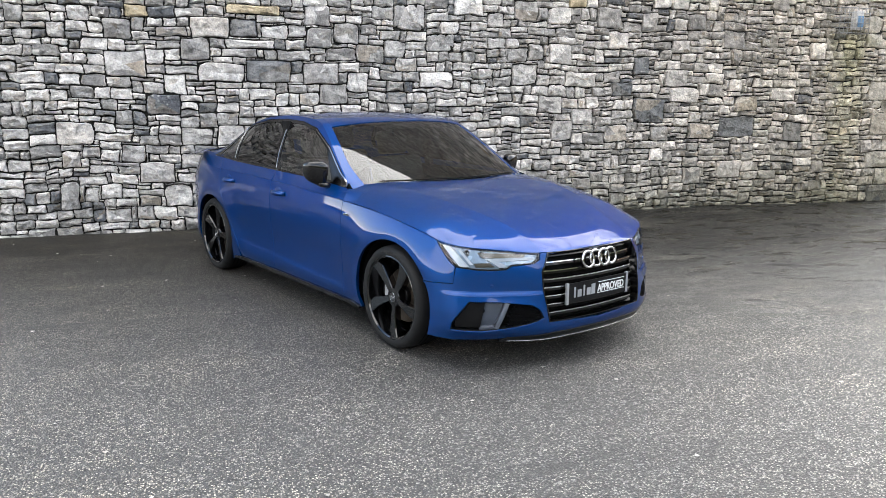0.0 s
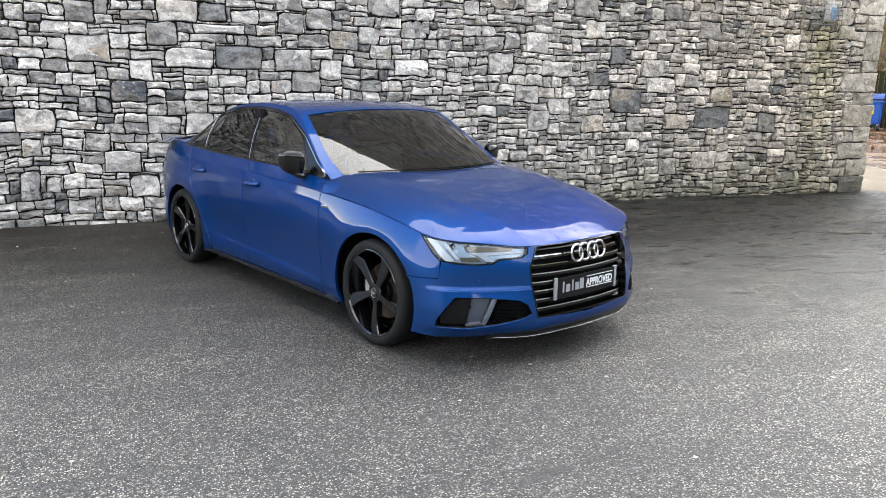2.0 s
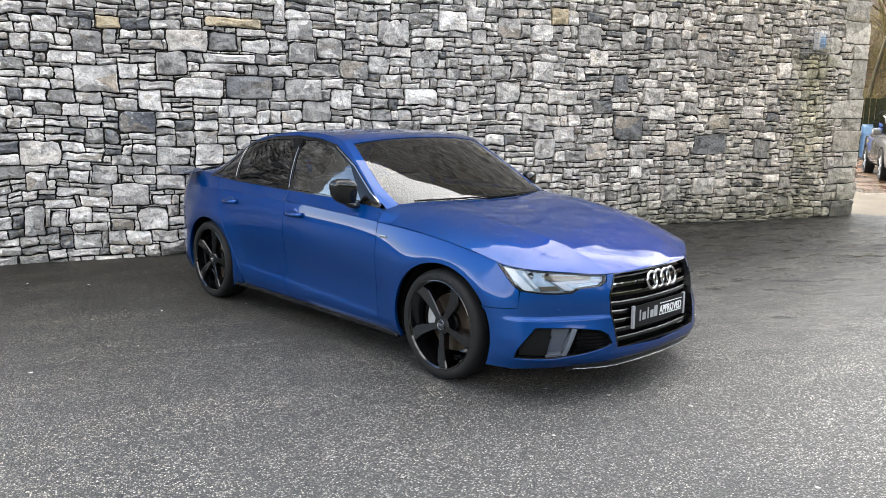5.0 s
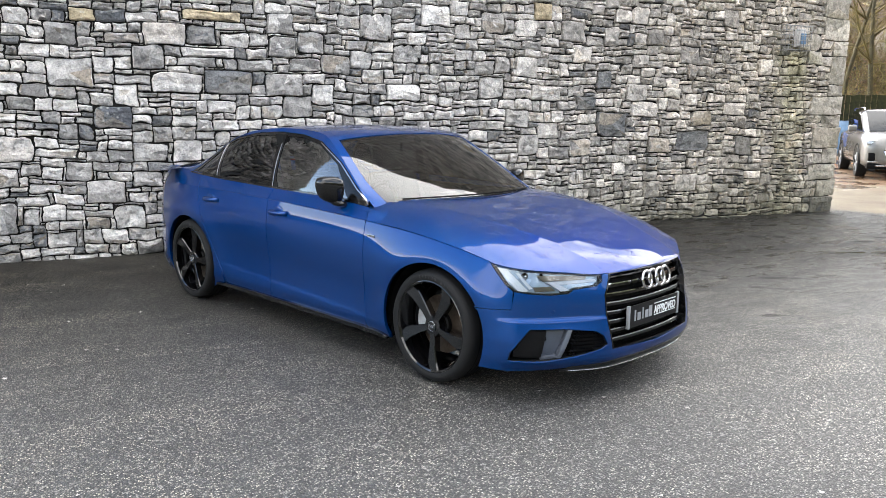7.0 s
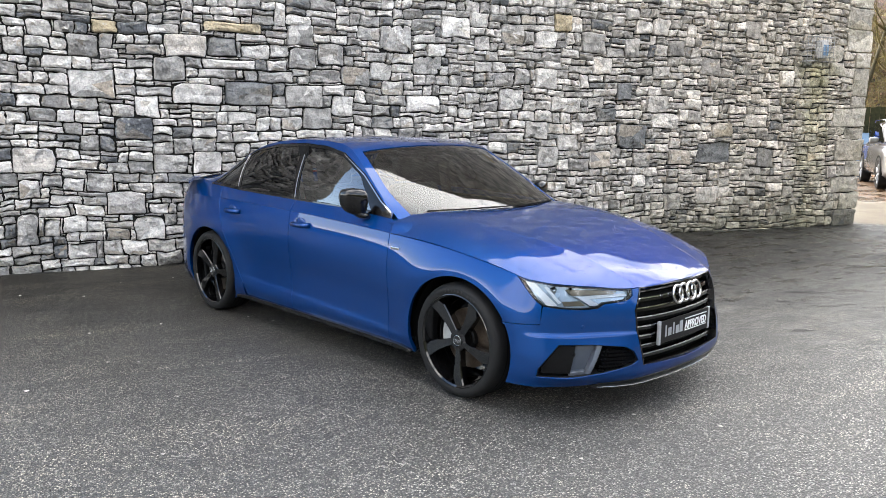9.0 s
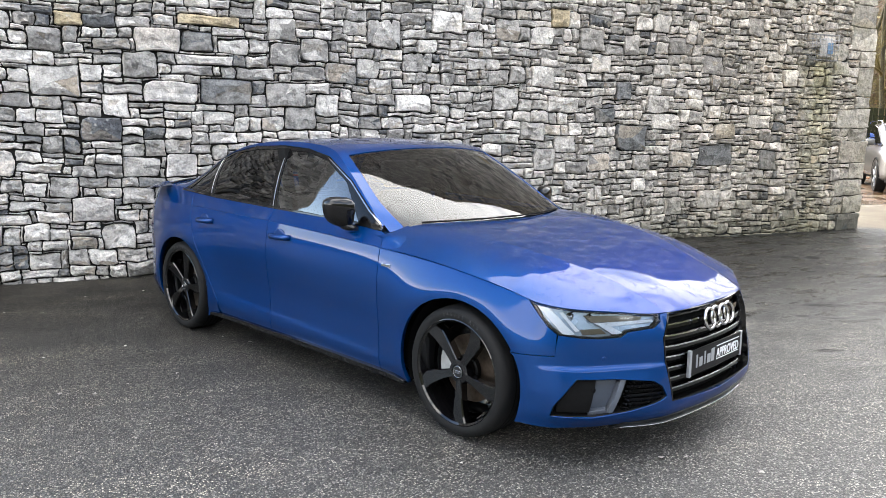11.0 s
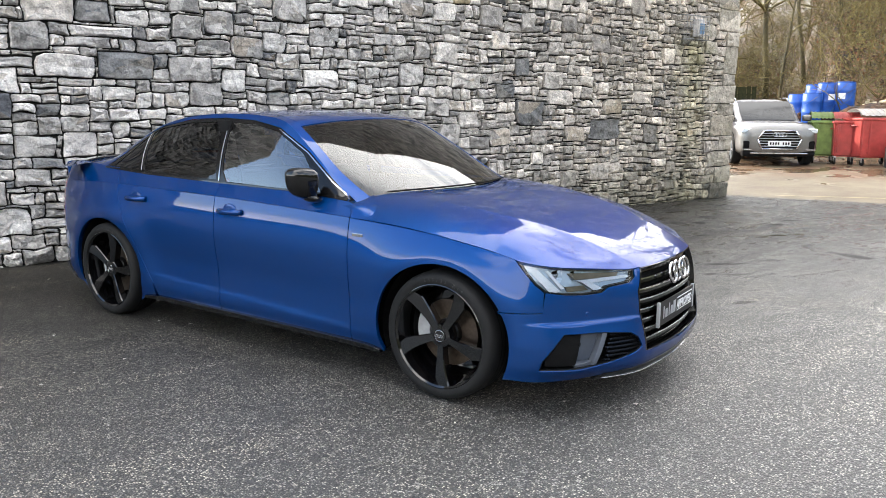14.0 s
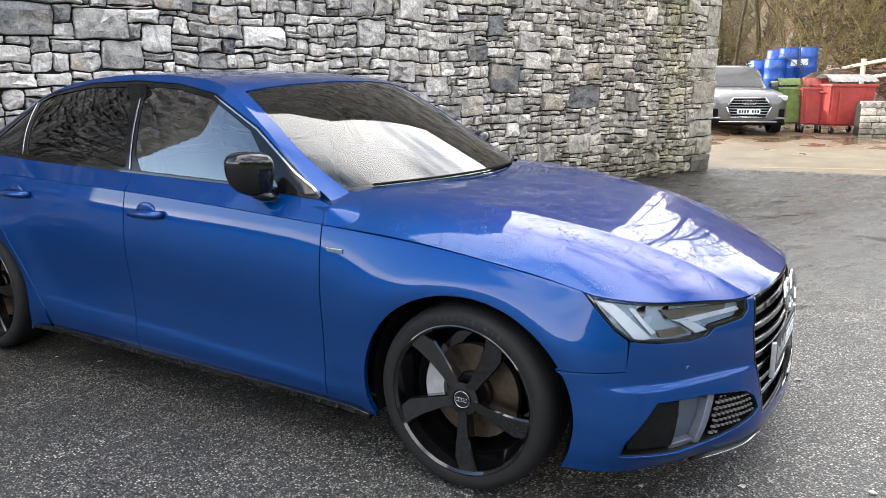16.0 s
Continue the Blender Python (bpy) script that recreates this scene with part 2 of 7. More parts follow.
def bm_tube(bm, pts, r, n=8, taper=1.0):
    """A round bar along points."""
    pts = [Vector(p) for p in pts]
    rings = []
    for i, p in enumerate(pts):
        d = (pts[min(i + 1, len(pts) - 1)] - pts[max(i - 1, 0)]).normalized()
        u = d.orthogonal().normalized() if i == 0 else (u - d * u.dot(d)).normalized()
        w = d.cross(u)
        rr = r * (1 + (taper - 1) * i / max(1, len(pts) - 1))
        rings.append([bm.verts.new(p + (u * math.cos(2 * math.pi * k / n) + w * math.sin(2 * math.pi * k / n)) * rr) for k in range(n)])
    for A, B in zip(rings, rings[1:]):
        for k in range(n):
            bm.faces.new((A[k], A[(k + 1) % n], B[(k + 1) % n], B[k])).smooth = True
    bm.faces.new(rings[0][::-1])
    bm.faces.new(rings[-1])
    return bm


def tube(pts, r, n=8, taper=1.0):
    return bm_tube(bmesh.new(), pts, r, n, taper)


def prism(outline, depth, axis="y", bevel=0.0):
    """A flat outline given in the two other axes, thickened along axis by depth = (from, to)."""
    bm = bmesh.new()

    def place(p, h):
        return {"y": (p[0], h, p[1]), "x": (h, p[0], p[1]), "z": (p[0], p[1], h)}[axis]
    A = [bm.verts.new(place(p, depth[0])) for p in outline]
    B = [bm.verts.new(place(p, depth[1])) for p in outline]
    n = len(outline)
    bm.faces.new(A)
    bm.faces.new(B[::-1])
    for i in range(n):
        bm.faces.new((A[i], B[i], B[(i + 1) % n], A[(i + 1) % n]))
    bmesh.ops.recalc_face_normals(bm, faces=bm.faces)
    if bevel:
        bmesh.ops.bevel(bm, geom=list(bm.edges), offset=bevel, segments=2, profile=0.6, affect='EDGES')
    return smooth(bm, 30)

from mathutils.geometry import delaunay_2d_cdt


# ---- the blue saloon: surfaces ----
def spline(xs, ys, x):
    """Smooth curve through points (cubic Hermite), for arrays."""
    xs, ys, x = np.asarray(xs, float), np.asarray(ys, float), np.asarray(x, float)
    d = np.diff(ys) / np.diff(xs)
    h = np.diff(xs)
    m = np.empty_like(ys)
    m[1:-1] = (d[:-1] * h[1:] + d[1:] * h[:-1]) / (h[:-1] + h[1:])
    m[0], m[-1] = d[0], d[-1]
    i = np.clip(np.searchsorted(xs, x, side="right") - 1, 0, len(xs) - 2)
    t = (x - xs[i]) / h[i]
    t2, t3 = t * t, t * t * t
    out = (2 * t3 - 3 * t2 + 1) * ys[i] + (t3 - 2 * t2 + t) * h[i] * m[i] + (3 * t2 - 2 * t3) * ys[i + 1] + (t3 - t2) * h[i] * m[i + 1]
    out = np.where(t < 0, ys[0] + m[0] * (x - xs[0]), out)
    return np.where(t > 1, ys[-1] + m[-1] * (x - xs[-1]), out)


# the body's outline from above, from the middle of the nose round the side to the middle of the tail
PLAN_X = [2.302, 2.315, 2.302, 2.274, 2.178, 2.048, 1.885, 1.650, 1.300, 0.80, 0.00, -0.80, -1.40, -1.80, -2.10, -2.28, -2.38, -2.42, -2.38]
PLAN_W = [-0.25, 0.000, 0.250, 0.440, 0.622, 0.794, 0.880, 0.913, 0.922, 0.916, 0.914, 0.916, 0.920, 0.890, 0.810, 0.660, 0.420, 0.0, -0.42]
PLAN_S = list(range(19))
SHOULDER = [0.70, 0.705, 0.70, 0.692, 0.703, 0.716, 0.738, 0.786, 0.838, 0.870, 0.905, 0.924, 0.932, 0.925, 0.915, 0.900, 0.89, 0.885, 0.89]
BELT = [0.72, 0.72, 0.72, 0.71, 0.72, 0.73, 0.755, 0.81, 0.87, 0.948, 0.990, 1.006, 1.040, 1.060, 1.050, 1.02, 1.00, 1.00, 1.0]
LOW = 0.17
FORE, AFT, ARCH, LIP = (1.415, 0.33), (-1.415, 0.33), 0.364, 0.042     # wheel arches: centres, radius, width of the lip
STRETCH = 1.085     # the arches are a little longer than high
# how far the skin lies inside that outline: rows by height, at the nose, corner, fore arch, doors, rear arch, tail
V_AT = [0.0, 0.12, 0.25, 0.40, 0.55, 0.70, 0.82, 0.92, 1.0]
INSET_S = [0, 2, 3.5, 5, 6, 7, 8, 9, 10, 11, 12, 14, 18]
INSET = [
    (0.040, 0.000, -0.004, 0.000, 0.002, 0.008, 0.018, 0.034, 0.050),
    (0.040, 0.000, -0.004, 0.000, 0.002, 0.008, 0.018, 0.034, 0.050),
    (0.050, 0.008, 0.006, 0.016, 0.034, 0.039, 0.048, 0.062, 0.074),
    (0.050, 0.010, 0.006, 0.014, 0.030, 0.035, 0.043, 0.054, 0.064),
    (0.014, 0.002, 0.004, 0.008, 0.012, 0.017, 0.028, 0.038, 0.046),
    (0.012, 0.004, 0.003, 0.002, 0.000, 0.004, 0.018, 0.032, 0.046),
    (0.022, 0.008, 0.005, 0.002, -0.002, -0.003, 0.008, 0.024, 0.040),
    (0.040, 0.017, 0.017, 0.014, 0.005, 0.000, 0.004, 0.013, 0.024),
    (0.044, 0.022, 0.022, 0.019, 0.008, 0.000, 0.004, 0.013, 0.024),
    (0.044, 0.021, 0.021, 0.018, 0.007, 0.000, 0.004, 0.013, 0.024),
    (0.022, 0.008, 0.005, 0.002, -0.002, -0.003, 0.004, 0.014, 0.028),
    (0.040, 0.008, 0.004, 0.002, 0.000, 0.002, 0.010, 0.022, 0.040),
    (0.040, 0.008, 0.004, 0.002, 0.000, 0.002, 0.010, 0.022, 0.040),
]
_fine = np.linspace(0, 18, 1801)
_fx, _fw = spline(PLAN_S, PLAN_X, _fine), spline(PLAN_S, PLAN_W, _fine)


def s_of_x(x):
    """Place along the outline of a point on the flank."""
    k = (_fine > 4.5) & (_fine < 15.5)
    return float(np.interp(-x, -_fx[k], _fine[k]))


def s_of_w(w):
    """Place along the outline of a point on the nose."""
    k = (_fine > 0) & (_fine < 7)
    return float(np.interp(w, _fw[k], _fine[k]))


def body(s, z, push=0.0, sgn=-1):
    """The skin below the windows: s along the outline, z height. push: metres outwards."""
    s, z = np.asarray(s, float), np.asarray(z, float)
    top, belt = spline(PLAN_S, SHOULDER, s), spline(PLAN_S, BELT, s)
    v = np.where(z <= top, (z - LOW) / (top - LOW), 1 + (z - top) / np.maximum(belt - top, 1e-3))
    rows = np.array(INSET)
    vv = np.minimum(v, 1.0)
    cols = [spline(INSET_S, rows[:, j], s) for j in range(len(V_AT))]
    ins = np.zeros_like(s)
    xs = np.array(V_AT)
    cols = np.array(cols)
    hs = np.diff(xs)
    d = np.diff(cols, axis=0) / hs.reshape(-1, *([1] * s.ndim))
    m = np.empty_like(cols)
    hh = hs.reshape(-1, *([1] * s.ndim))
    m[1:-1] = (d[:-1] * hh[1:] + d[1:] * hh[:-1]) / (hh[:-1] + hh[1:])
    m[0], m[-1] = d[0], d[-1]
    i = np.clip(np.searchsorted(xs, vv, side="right") - 1, 0, len(xs) - 2)
    t = (vv - xs[i]) / hs[i]
    take = lambda a, k: np.take_along_axis(a, k[None], 0)[0]
    y0, y1, m0, m1 = take(cols, i), take(cols, i + 1), take(m, i), take(m, i + 1)
    t2, t3 = t * t, t * t * t
    ins = (2 * t3 - 3 * t2 + 1) * y0 + (t3 - 2 * t2 + t) * hs[i] * m0 + (3 * t2 - 2 * t3) * y1 + (t3 - t2) * hs[i] * m1
    ins = ins + np.clip(v - 1, 0, None) * 0.056
    x, w = spline(PLAN_S, PLAN_X, s), spline(PLAN_S, PLAN_W, s)
    e = 0.02
    tx = spline(PLAN_S, PLAN_X, s + e) - spline(PLAN_S, PLAN_X, s - e)
    tw = spline(PLAN_S, PLAN_W, s + e) - spline(PLAN_S, PLAN_W, s - e)
    q = np.hypot(tx, tw)
    nx, nw = tw / q, -tx / q
    ins = ins - 0.013 * np.clip((0.468 - z) / 0.018, 0, 1) ** 1.2 * np.clip((z - 0.20) / 0.1, 0, 1) * np.clip((s - 2.6) / 0.8, 0, 1) * np.clip((6.1 - s) / 0.7, 0, 1)     # ledge over the intakes
    for cx, reach in ((FORE[0], 0.20), (AFT[0], 0.15)):     # flared arches with a flat lip
        d = np.hypot((x - cx) / STRETCH, z - FORE[1]) - ARCH
        q2 = np.where(d < LIP, (d - LIP) / 0.10, (d - LIP) / reach)
        ins = ins - 0.013 / (1 + q2 * q2) ** 2 * np.clip((z - 0.20) / 0.15, 0, 1)
    # the doors are hollowed above a fold that climbs towards the tail
    fold = 0.262 + 0.085 * np.clip((0.9 - x) / 1.9, 0, 1)
    door = np.clip((1.02 - x) / 0.22, 0, 1) * np.clip((x + 1.02) / 0.22, 0, 1)
    lift = np.clip((z - fold) / 0.032, 0, 1)
    ins = ins + 0.0038 * door * lift * lift * (3 - 2 * lift) * np.clip(1 - (z - fold) / 0.30, 0, 1)
    ins = ins - push
    return np.stack([x - nx * ins, sgn * (w - nw * ins), z], -1)


_edge = body(np.linspace(11.0, 1.0, 220), spline(PLAN_S, SHOULDER, np.linspace(11.0, 1.0, 220)))     # top edge of the wings and the nose, seen from above
EDGE_X, EDGE_W = _edge[:, 0], np.abs(_edge[:, 1])


def hood(x, w, push=0.0, sgn=-1):
    """The bonnet, from above."""
    x, w = np.asarray(x, float), np.asarray(w, float)
    zc = spline([0.6, 0.8, 1.0, 1.2, 1.5, 1.8, 2.0, 2.15, 2.26], [1.005, 0.992, 0.982, 0.965, 0.919, 0.852, 0.790, 0.738, 0.690], x)
    we = np.interp(x, EDGE_X, EDGE_W)
    ze = spline([0.6, 0.84, 1.15, 1.49, 1.70, 1.83, 1.95, 2.10, 2.19, 2.27], [0.885, 0.869, 0.853, 0.812, 0.775, 0.742, 0.722, 0.700, 0.684, 0.678], x)
    p = np.interp(x, [0.85, 1.3, 1.7, 1.95, 2.2], [7.0, 6.5, 5.8, 3.4, 2.8])
    u = np.minimum(np.abs(w) / np.maximum(we, 0.05), 1.0)
    # folded along a line from the grille's corner back towards the pillar
    d = np.abs(w) - np.interp(x, [1.0, 1.6, 1.8, 1.95, 2.22], [0.66, 0.53, 0.465, 0.42, 0.39])
    out = 0.5 * (d + np.sqrt(d * d + 0.003 ** 2))
    fold = 0.003 * np.exp(-np.abs(d - out) / 0.06) - 0.13 * out * np.exp(-out / 0.10)
    z = zc - (zc - ze) * u ** p + fold * np.clip((x - 1.0) / 0.5, 0, 1)
    return np.stack([x, sgn * w, z + push], -1)


def upper(x, w, push=0.0, sgn=-1):
    """Windscreen, roof and rear window, from above."""
    x, w = np.asarray(x, float), np.asarray(w, float)
    k = spline([-2.4, -1.2, -0.7, -0.2, 0.1, 0.4, 1.2], [-0.20, -0.25, -0.08, 0.18, 0.37, 0.39, 0.40], x)
    xe = x + k * w * w
    zc = spline([-2.45, -2.3, -2.1, -1.9, -1.7, -1.45, -1.2, -1.0, -0.7, -0.35, 0.0, 0.2, 0.30, 0.36, 0.5, 0.8, 1.1, 1.35],
                [1.035, 1.05, 1.045, 1.055, 1.115, 1.232, 1.328, 1.376, 1.412, 1.424, 1.414, 1.397, 1.377, 1.351, 1.281, 1.121, 0.955, 0.815], xe)
    z = zc - 0.055 * w * w - 0.10 * np.clip(np.abs(w) - 0.5, 0, None) ** 2
    return np.stack([x, sgn * w, z + push], -1)


RAIL_X = [-2.2, -1.9, -1.6, -1.29, -1.09, -0.73, -0.41, -0.13, 0.125, 0.39, 0.66, 0.82, 0.95]
RAIL_W = [0.72, 0.715, 0.690, 0.660, 0.645, 0.632, 0.628, 0.630, 0.648, 0.710, 0.774, 0.796, 0.805]


def rail_w(x):
    return spline(RAIL_X, RAIL_W, x)


def house(x, z, push=0.0, sgn=-1):
    """The side above the belt: windows and pillars."""
    x, z = np.asarray(x, float), np.asarray(z, float)
    s = np.interp(-x, -_fx[450:1551], _fine[450:1551])
    zb = spline(PLAN_S, BELT, s)
    wb = np.abs(body(s, zb)[..., 1])
    wr = rail_w(x)
    zr = upper(x, wr)[..., 2]
    q = (z - zb) / np.maximum(zr - zb, 0.02)
    w = wb + (wr - wb) * q + 0.022 * np.clip(q * (1 - q), -0.1, 1) * 4 * np.clip((zr - zb) / 0.38, 0, 1)
    return np.stack([x, sgn * (w + push), z], -1)


for _ in range(4):     # the edge of the bonnet is the top of the wings and the lamps
    for _i in range(1, 10):
        _p = body(np.array([float(_i)]), np.array([SHOULDER[_i]]))[0]
        SHOULDER[_i] = float(hood(np.array([_p[0]]), np.array([-_p[1]]))[0, 2])
SHOULDER[0] = SHOULDER[2]


# ---- cutting panels out of those surfaces ----
def rounded(poly, r, n=4):
    """Corners of an outline rounded by about r."""
    out = []
    P = [Vector(p) for p in poly]
    for i, p in enumerate(P):
        a, b = P[i - 1] - p, P[(i + 1) % len(P)] - p
        k = min(r, a.length * 0.45, b.length * 0.45)
        q0, q1 = p + a.normalized() * k, p + b.normalized() * k
        for j in range(n + 1):
            t = j / n
            out.append(tuple(q0 * (1 - t) ** 2 + p * 2 * t * (1 - t) + q1 * t * t))
    return out


def dense(poly, step):
    out = []
    for a, b in zip(poly, poly[1:] + poly[:1]):
        n = max(1, math.ceil(max(abs(b[0] - a[0]) / step[0], abs(b[1] - a[1]) / step[1])))
        out += [(a[0] + (b[0] - a[0]) * i / n, a[1] + (b[1] - a[1]) * i / n) for i in range(n)]
    return out


def trimmed(name, fn, polys, step, hint, material, parent, label="", rim=0.012, splits=(), push=0.0, sgn=-1):
    """One panel: the outlines polys cut out of the surface fn, with its edges folded in by rim. splits: heights at which the skin has a crease."""
    verts, faces, norms = [], [], []
    hint = Vector((hint[0], hint[1] * (1 if sgn < 0 else -1), hint[2]))

    def surf(pts):
        A = np.array(pts)
        return fn(A[:, 0], A[:, 1], push=push, sgn=sgn)

    def normals(pts):
        A = np.array(pts)
        e = 0.004
        mid = A.copy()
        for sp in splits:
            lim = sp(A[:, 0]) if callable(sp) else sp
            near = np.abs(A[:, 1] - lim) < e * 1.5
            up = side > 0
            mid[near, 1] = (lim + 1.6 * e * (1 if up else -1))[near] if hasattr(lim, "__len__") else lim + 1.6 * e * (1 if up else -1)
        ea, eb = np.array([e * step[0] * 20, 0]), np.array([0, e])
        f = lambda q: fn(q[:, 0], q[:, 1], push=push, sgn=sgn)
        n = np.cross(f(mid + ea) - f(mid - ea), f(mid + eb) - f(mid - eb))
        n /= np.maximum(np.linalg.norm(n, axis=1, keepdims=True), 1e-12)
        return np.where((n @ np.array(hint))[:, None] < 0, -n, n)

    for item in polys:
        side = 0
        poly = item
        if isinstance(item, tuple) and isinstance(item[0], int):
            side, poly = item
        ring = dense(poly, step)
        R = np.array(ring)
        nx = max(1, math.ceil((R[:, 0].max() - R[:, 0].min()) / step[0]))
        ny = max(1, math.ceil((R[:, 1].max() - R[:, 1].min()) / step[1]))
        gx = np.linspace(R[:, 0].min(), R[:, 0].max(), nx + 1)
        gy = np.linspace(R[:, 1].min(), R[:, 1].max(), ny + 1)
        nxt = np.roll(R, -1, 0)

        def within(X, Y):
            got = np.zeros(X.shape, bool)
            for (ax, ay), (bx, by) in zip(R, nxt):
                if ay != by:
                    got ^= ((ay > Y) != (by > Y)) & (X < (bx - ax) * (Y - ay) / (by - ay) + ax)
            return got
        GX, GY = [q.ravel() for q in np.meshgrid(gx, gy, indexing="ij")]
        keep = within(GX, GY)
        GX, GY = GX[keep], GY[keep]
        if len(GX):
            ab = np.stack([(nxt[:, 0] - R[:, 0]) / step[0], (nxt[:, 1] - R[:, 1]) / step[1]], 1)
            ap = np.stack([(GX[:, None] - R[None, :, 0]) / step[0], (GY[:, None] - R[None, :, 1]) / step[1]], 2)
            t = np.clip((ap * ab).sum(2) / np.maximum((ab * ab).sum(1), 1e-12), 0, 1)
            far = np.linalg.norm(ap - t[..., None] * ab, axis=2).min(1) > 0.3
            GX, GY = GX[far], GY[far]
        n = len(ring)
        flat = [Vector((q[0] / step[0], q[1] / step[1])) for q in ring] + [Vector((x / step[0], y / step[1])) for x, y in zip(GX, GY)]
        cv, _, cf, *_ = delaunay_2d_cdt(flat, [(i, (i + 1) % n) for i in range(n)], [], 0, 1e-6)
        pts = [(v[0] * step[0], v[1] * step[1]) for v in cv]
        tri = np.array([list(f) for f in cf])
        PA = np.array(pts)
        mid = PA[tri].mean(1)
        ok = within(mid[:, 0], mid[:, 1])
        local = [list(map(int, f)) for f in tri[ok]]
        P, N = surf(pts), normals(pts)
        base = len(verts)
        verts += P.tolist()
        norms += N.tolist()
        for ids in local:
            a, b, c = P[ids[0]], P[ids[1]], P[ids[-1]]
            fnrm = np.zeros(3)
            for q in range(1, len(ids) - 1):
                fnrm += np.cross(P[ids[q]] - P[ids[0]], P[ids[q + 1]] - P[ids[0]])
            if fnrm @ N[ids[0]] < 0:
                ids = ids[::-1]
            faces.append([base + k for k in ids])
        if rim:
            P, N = surf(ring), normals(ring)
            n = len(ring)
            b0 = len(verts)
            along = np.roll(P, -1, 0) - np.roll(P, 1, 0)
            out = np.cross(along, N)
            out /= np.maximum(np.linalg.norm(out, axis=1, keepdims=True), 1e-9)
            mid = P.mean(0)
            far = np.sum((P - mid) * out) < 0
            if far:
                out = -out
            verts += P.tolist() + (P + out * 0.0015 - N * 0.002).tolist() + (P + out * 0.0015 - N * rim).tolist()
            mixn = N * 0.7 + out * 0.7
            norms += mixn.tolist() + out.tolist() + out.tolist()
            mids = [(round((ring[i][0] + ring[(i + 1) % n][0]) / 2, 4), round((ring[i][1] + ring[(i + 1) % n][1]) / 2, 4)) for i in range(n)]
            for i in range(n):
                j = (i + 1) % n
                if mids.count(mids[i]) > 1:
                    continue
                for r0, r1 in ((0, n), (n, 2 * n)):
                    quad = [b0 + r0 + i, b0 + r0 + j, b0 + r1 + j, b0 + r1 + i]
                    A = [np.array(verts[k]) for k in quad]
                    fn_ = np.cross(A[2] - A[0], A[3] - A[1])
                    faces.append(quad if fn_ @ out[i] >= 0 else quad[::-1])
    me = bpy.data.meshes.new(name)
    me.from_pydata(verts, [], faces)
    me.polygons.foreach_set("use_smooth", [True] * len(me.polygons))
    me.normals_split_custom_set_from_vertices([tuple(Vector(v).normalized()) for v in norms])
    return part(name, me, material, parent, label)


def area2(p):
    return sum(a[0] * b[1] - b[0] * a[1] for a, b in zip(p, p[1:] + p[:1]))


def keyhole(outer, *holes):
    """One outline with holes, each joined to the edge by a slit of no width."""
    outer = outer if area2(outer) > 0 else outer[::-1]
    for h in holes:
        h = h if area2(h) < 0 else h[::-1]
        i, j = min(((i, j) for i in range(len(outer)) for j in range(len(h))),
                   key=lambda q: (outer[q[0]][0] - h[q[1]][0]) ** 2 + (outer[q[0]][1] - h[q[1]][1]) ** 2)
        outer = outer[:i + 1] + h[j:] + h[:j + 1] + outer[i:]
    return outer


def arc(cx, cz, r, a0, a1, n=20):
    return [(cx + r * STRETCH * math.cos(radians(a0 + (a1 - a0) * i / n)), cz + r * math.sin(radians(a0 + (a1 - a0) * i / n))) for i in range(n + 1)]


def to_s(poly):
    return [(s_of_x(x), z) for x, z in poly]


def shoulder_line(x0, x1, n=16, lift=0.0):
    return [(x0 + (x1 - x0) * i / n, float(spline(PLAN_S, SHOULDER, s_of_x(x0 + (x1 - x0) * i / n))) + lift) for i in range(n + 1)]


def belt_line(x0, x1, n=12, lift=0.0):
    return [(x0 + (x1 - x0) * i / n, float(spline(PLAN_S, BELT, s_of_x(x0 + (x1 - x0) * i / n))) + lift) for i in range(n + 1)]


SILL = 0.212
car = tagged(new("car"), "parked blue metallic saloon car, wet with rain, on black wheels", "car")
car.matrix_basis = pose(0.390, 1.629, 0, 0, 0, -70.77)
SIDE, TOP, NOSE = (0.15, -1, 0.3), (0, 0, 1), (1, -0.3, 0.2)
CREASE = lambda s: spline(PLAN_S, SHOULDER, s)
G = 0.0025     # half of a shut line

def brow(s):
    return (s, float(spline(PLAN_S, SHOULDER, s)) - 0.004)


HL = [brow(s_of_x(1.825)), brow(s_of_x(1.87)), brow(s_of_x(1.93)), brow(s_of_w(0.765)), brow(s_of_w(0.68)), brow(s_of_w(0.60)), brow(s_of_w(0.52)), brow(s_of_w(0.445)),
      (s_of_w(0.448), 0.646), (s_of_w(0.482), 0.624), (s_of_w(0.600), 0.614), (s_of_w(0.630), 0.593), (s_of_w(0.71), 0.590), (s_of_w(0.790), 0.596),
      (s_of_x(1.965), 0.608), (s_of_x(1.92), 0.640), (s_of_x(1.872), 0.690)]
FOG = [(s_of_w(0.800), 0.418), (s_of_w(0.66), 0.414), (s_of_w(0.50), 0.394), (s_of_w(0.455), 0.366), (s_of_w(0.430), 0.316), (s_of_w(0.47), 0.296), (s_of_w(0.60), 0.264), (s_of_w(0.74), 0.242), (s_of_x(1.945), 0.242), (s_of_x(1.958), 0.29)]
GRILLE = [(0.382, 0.684), (0.436, 0.575), (0.430, 0.470), (0.396, 0.285)]


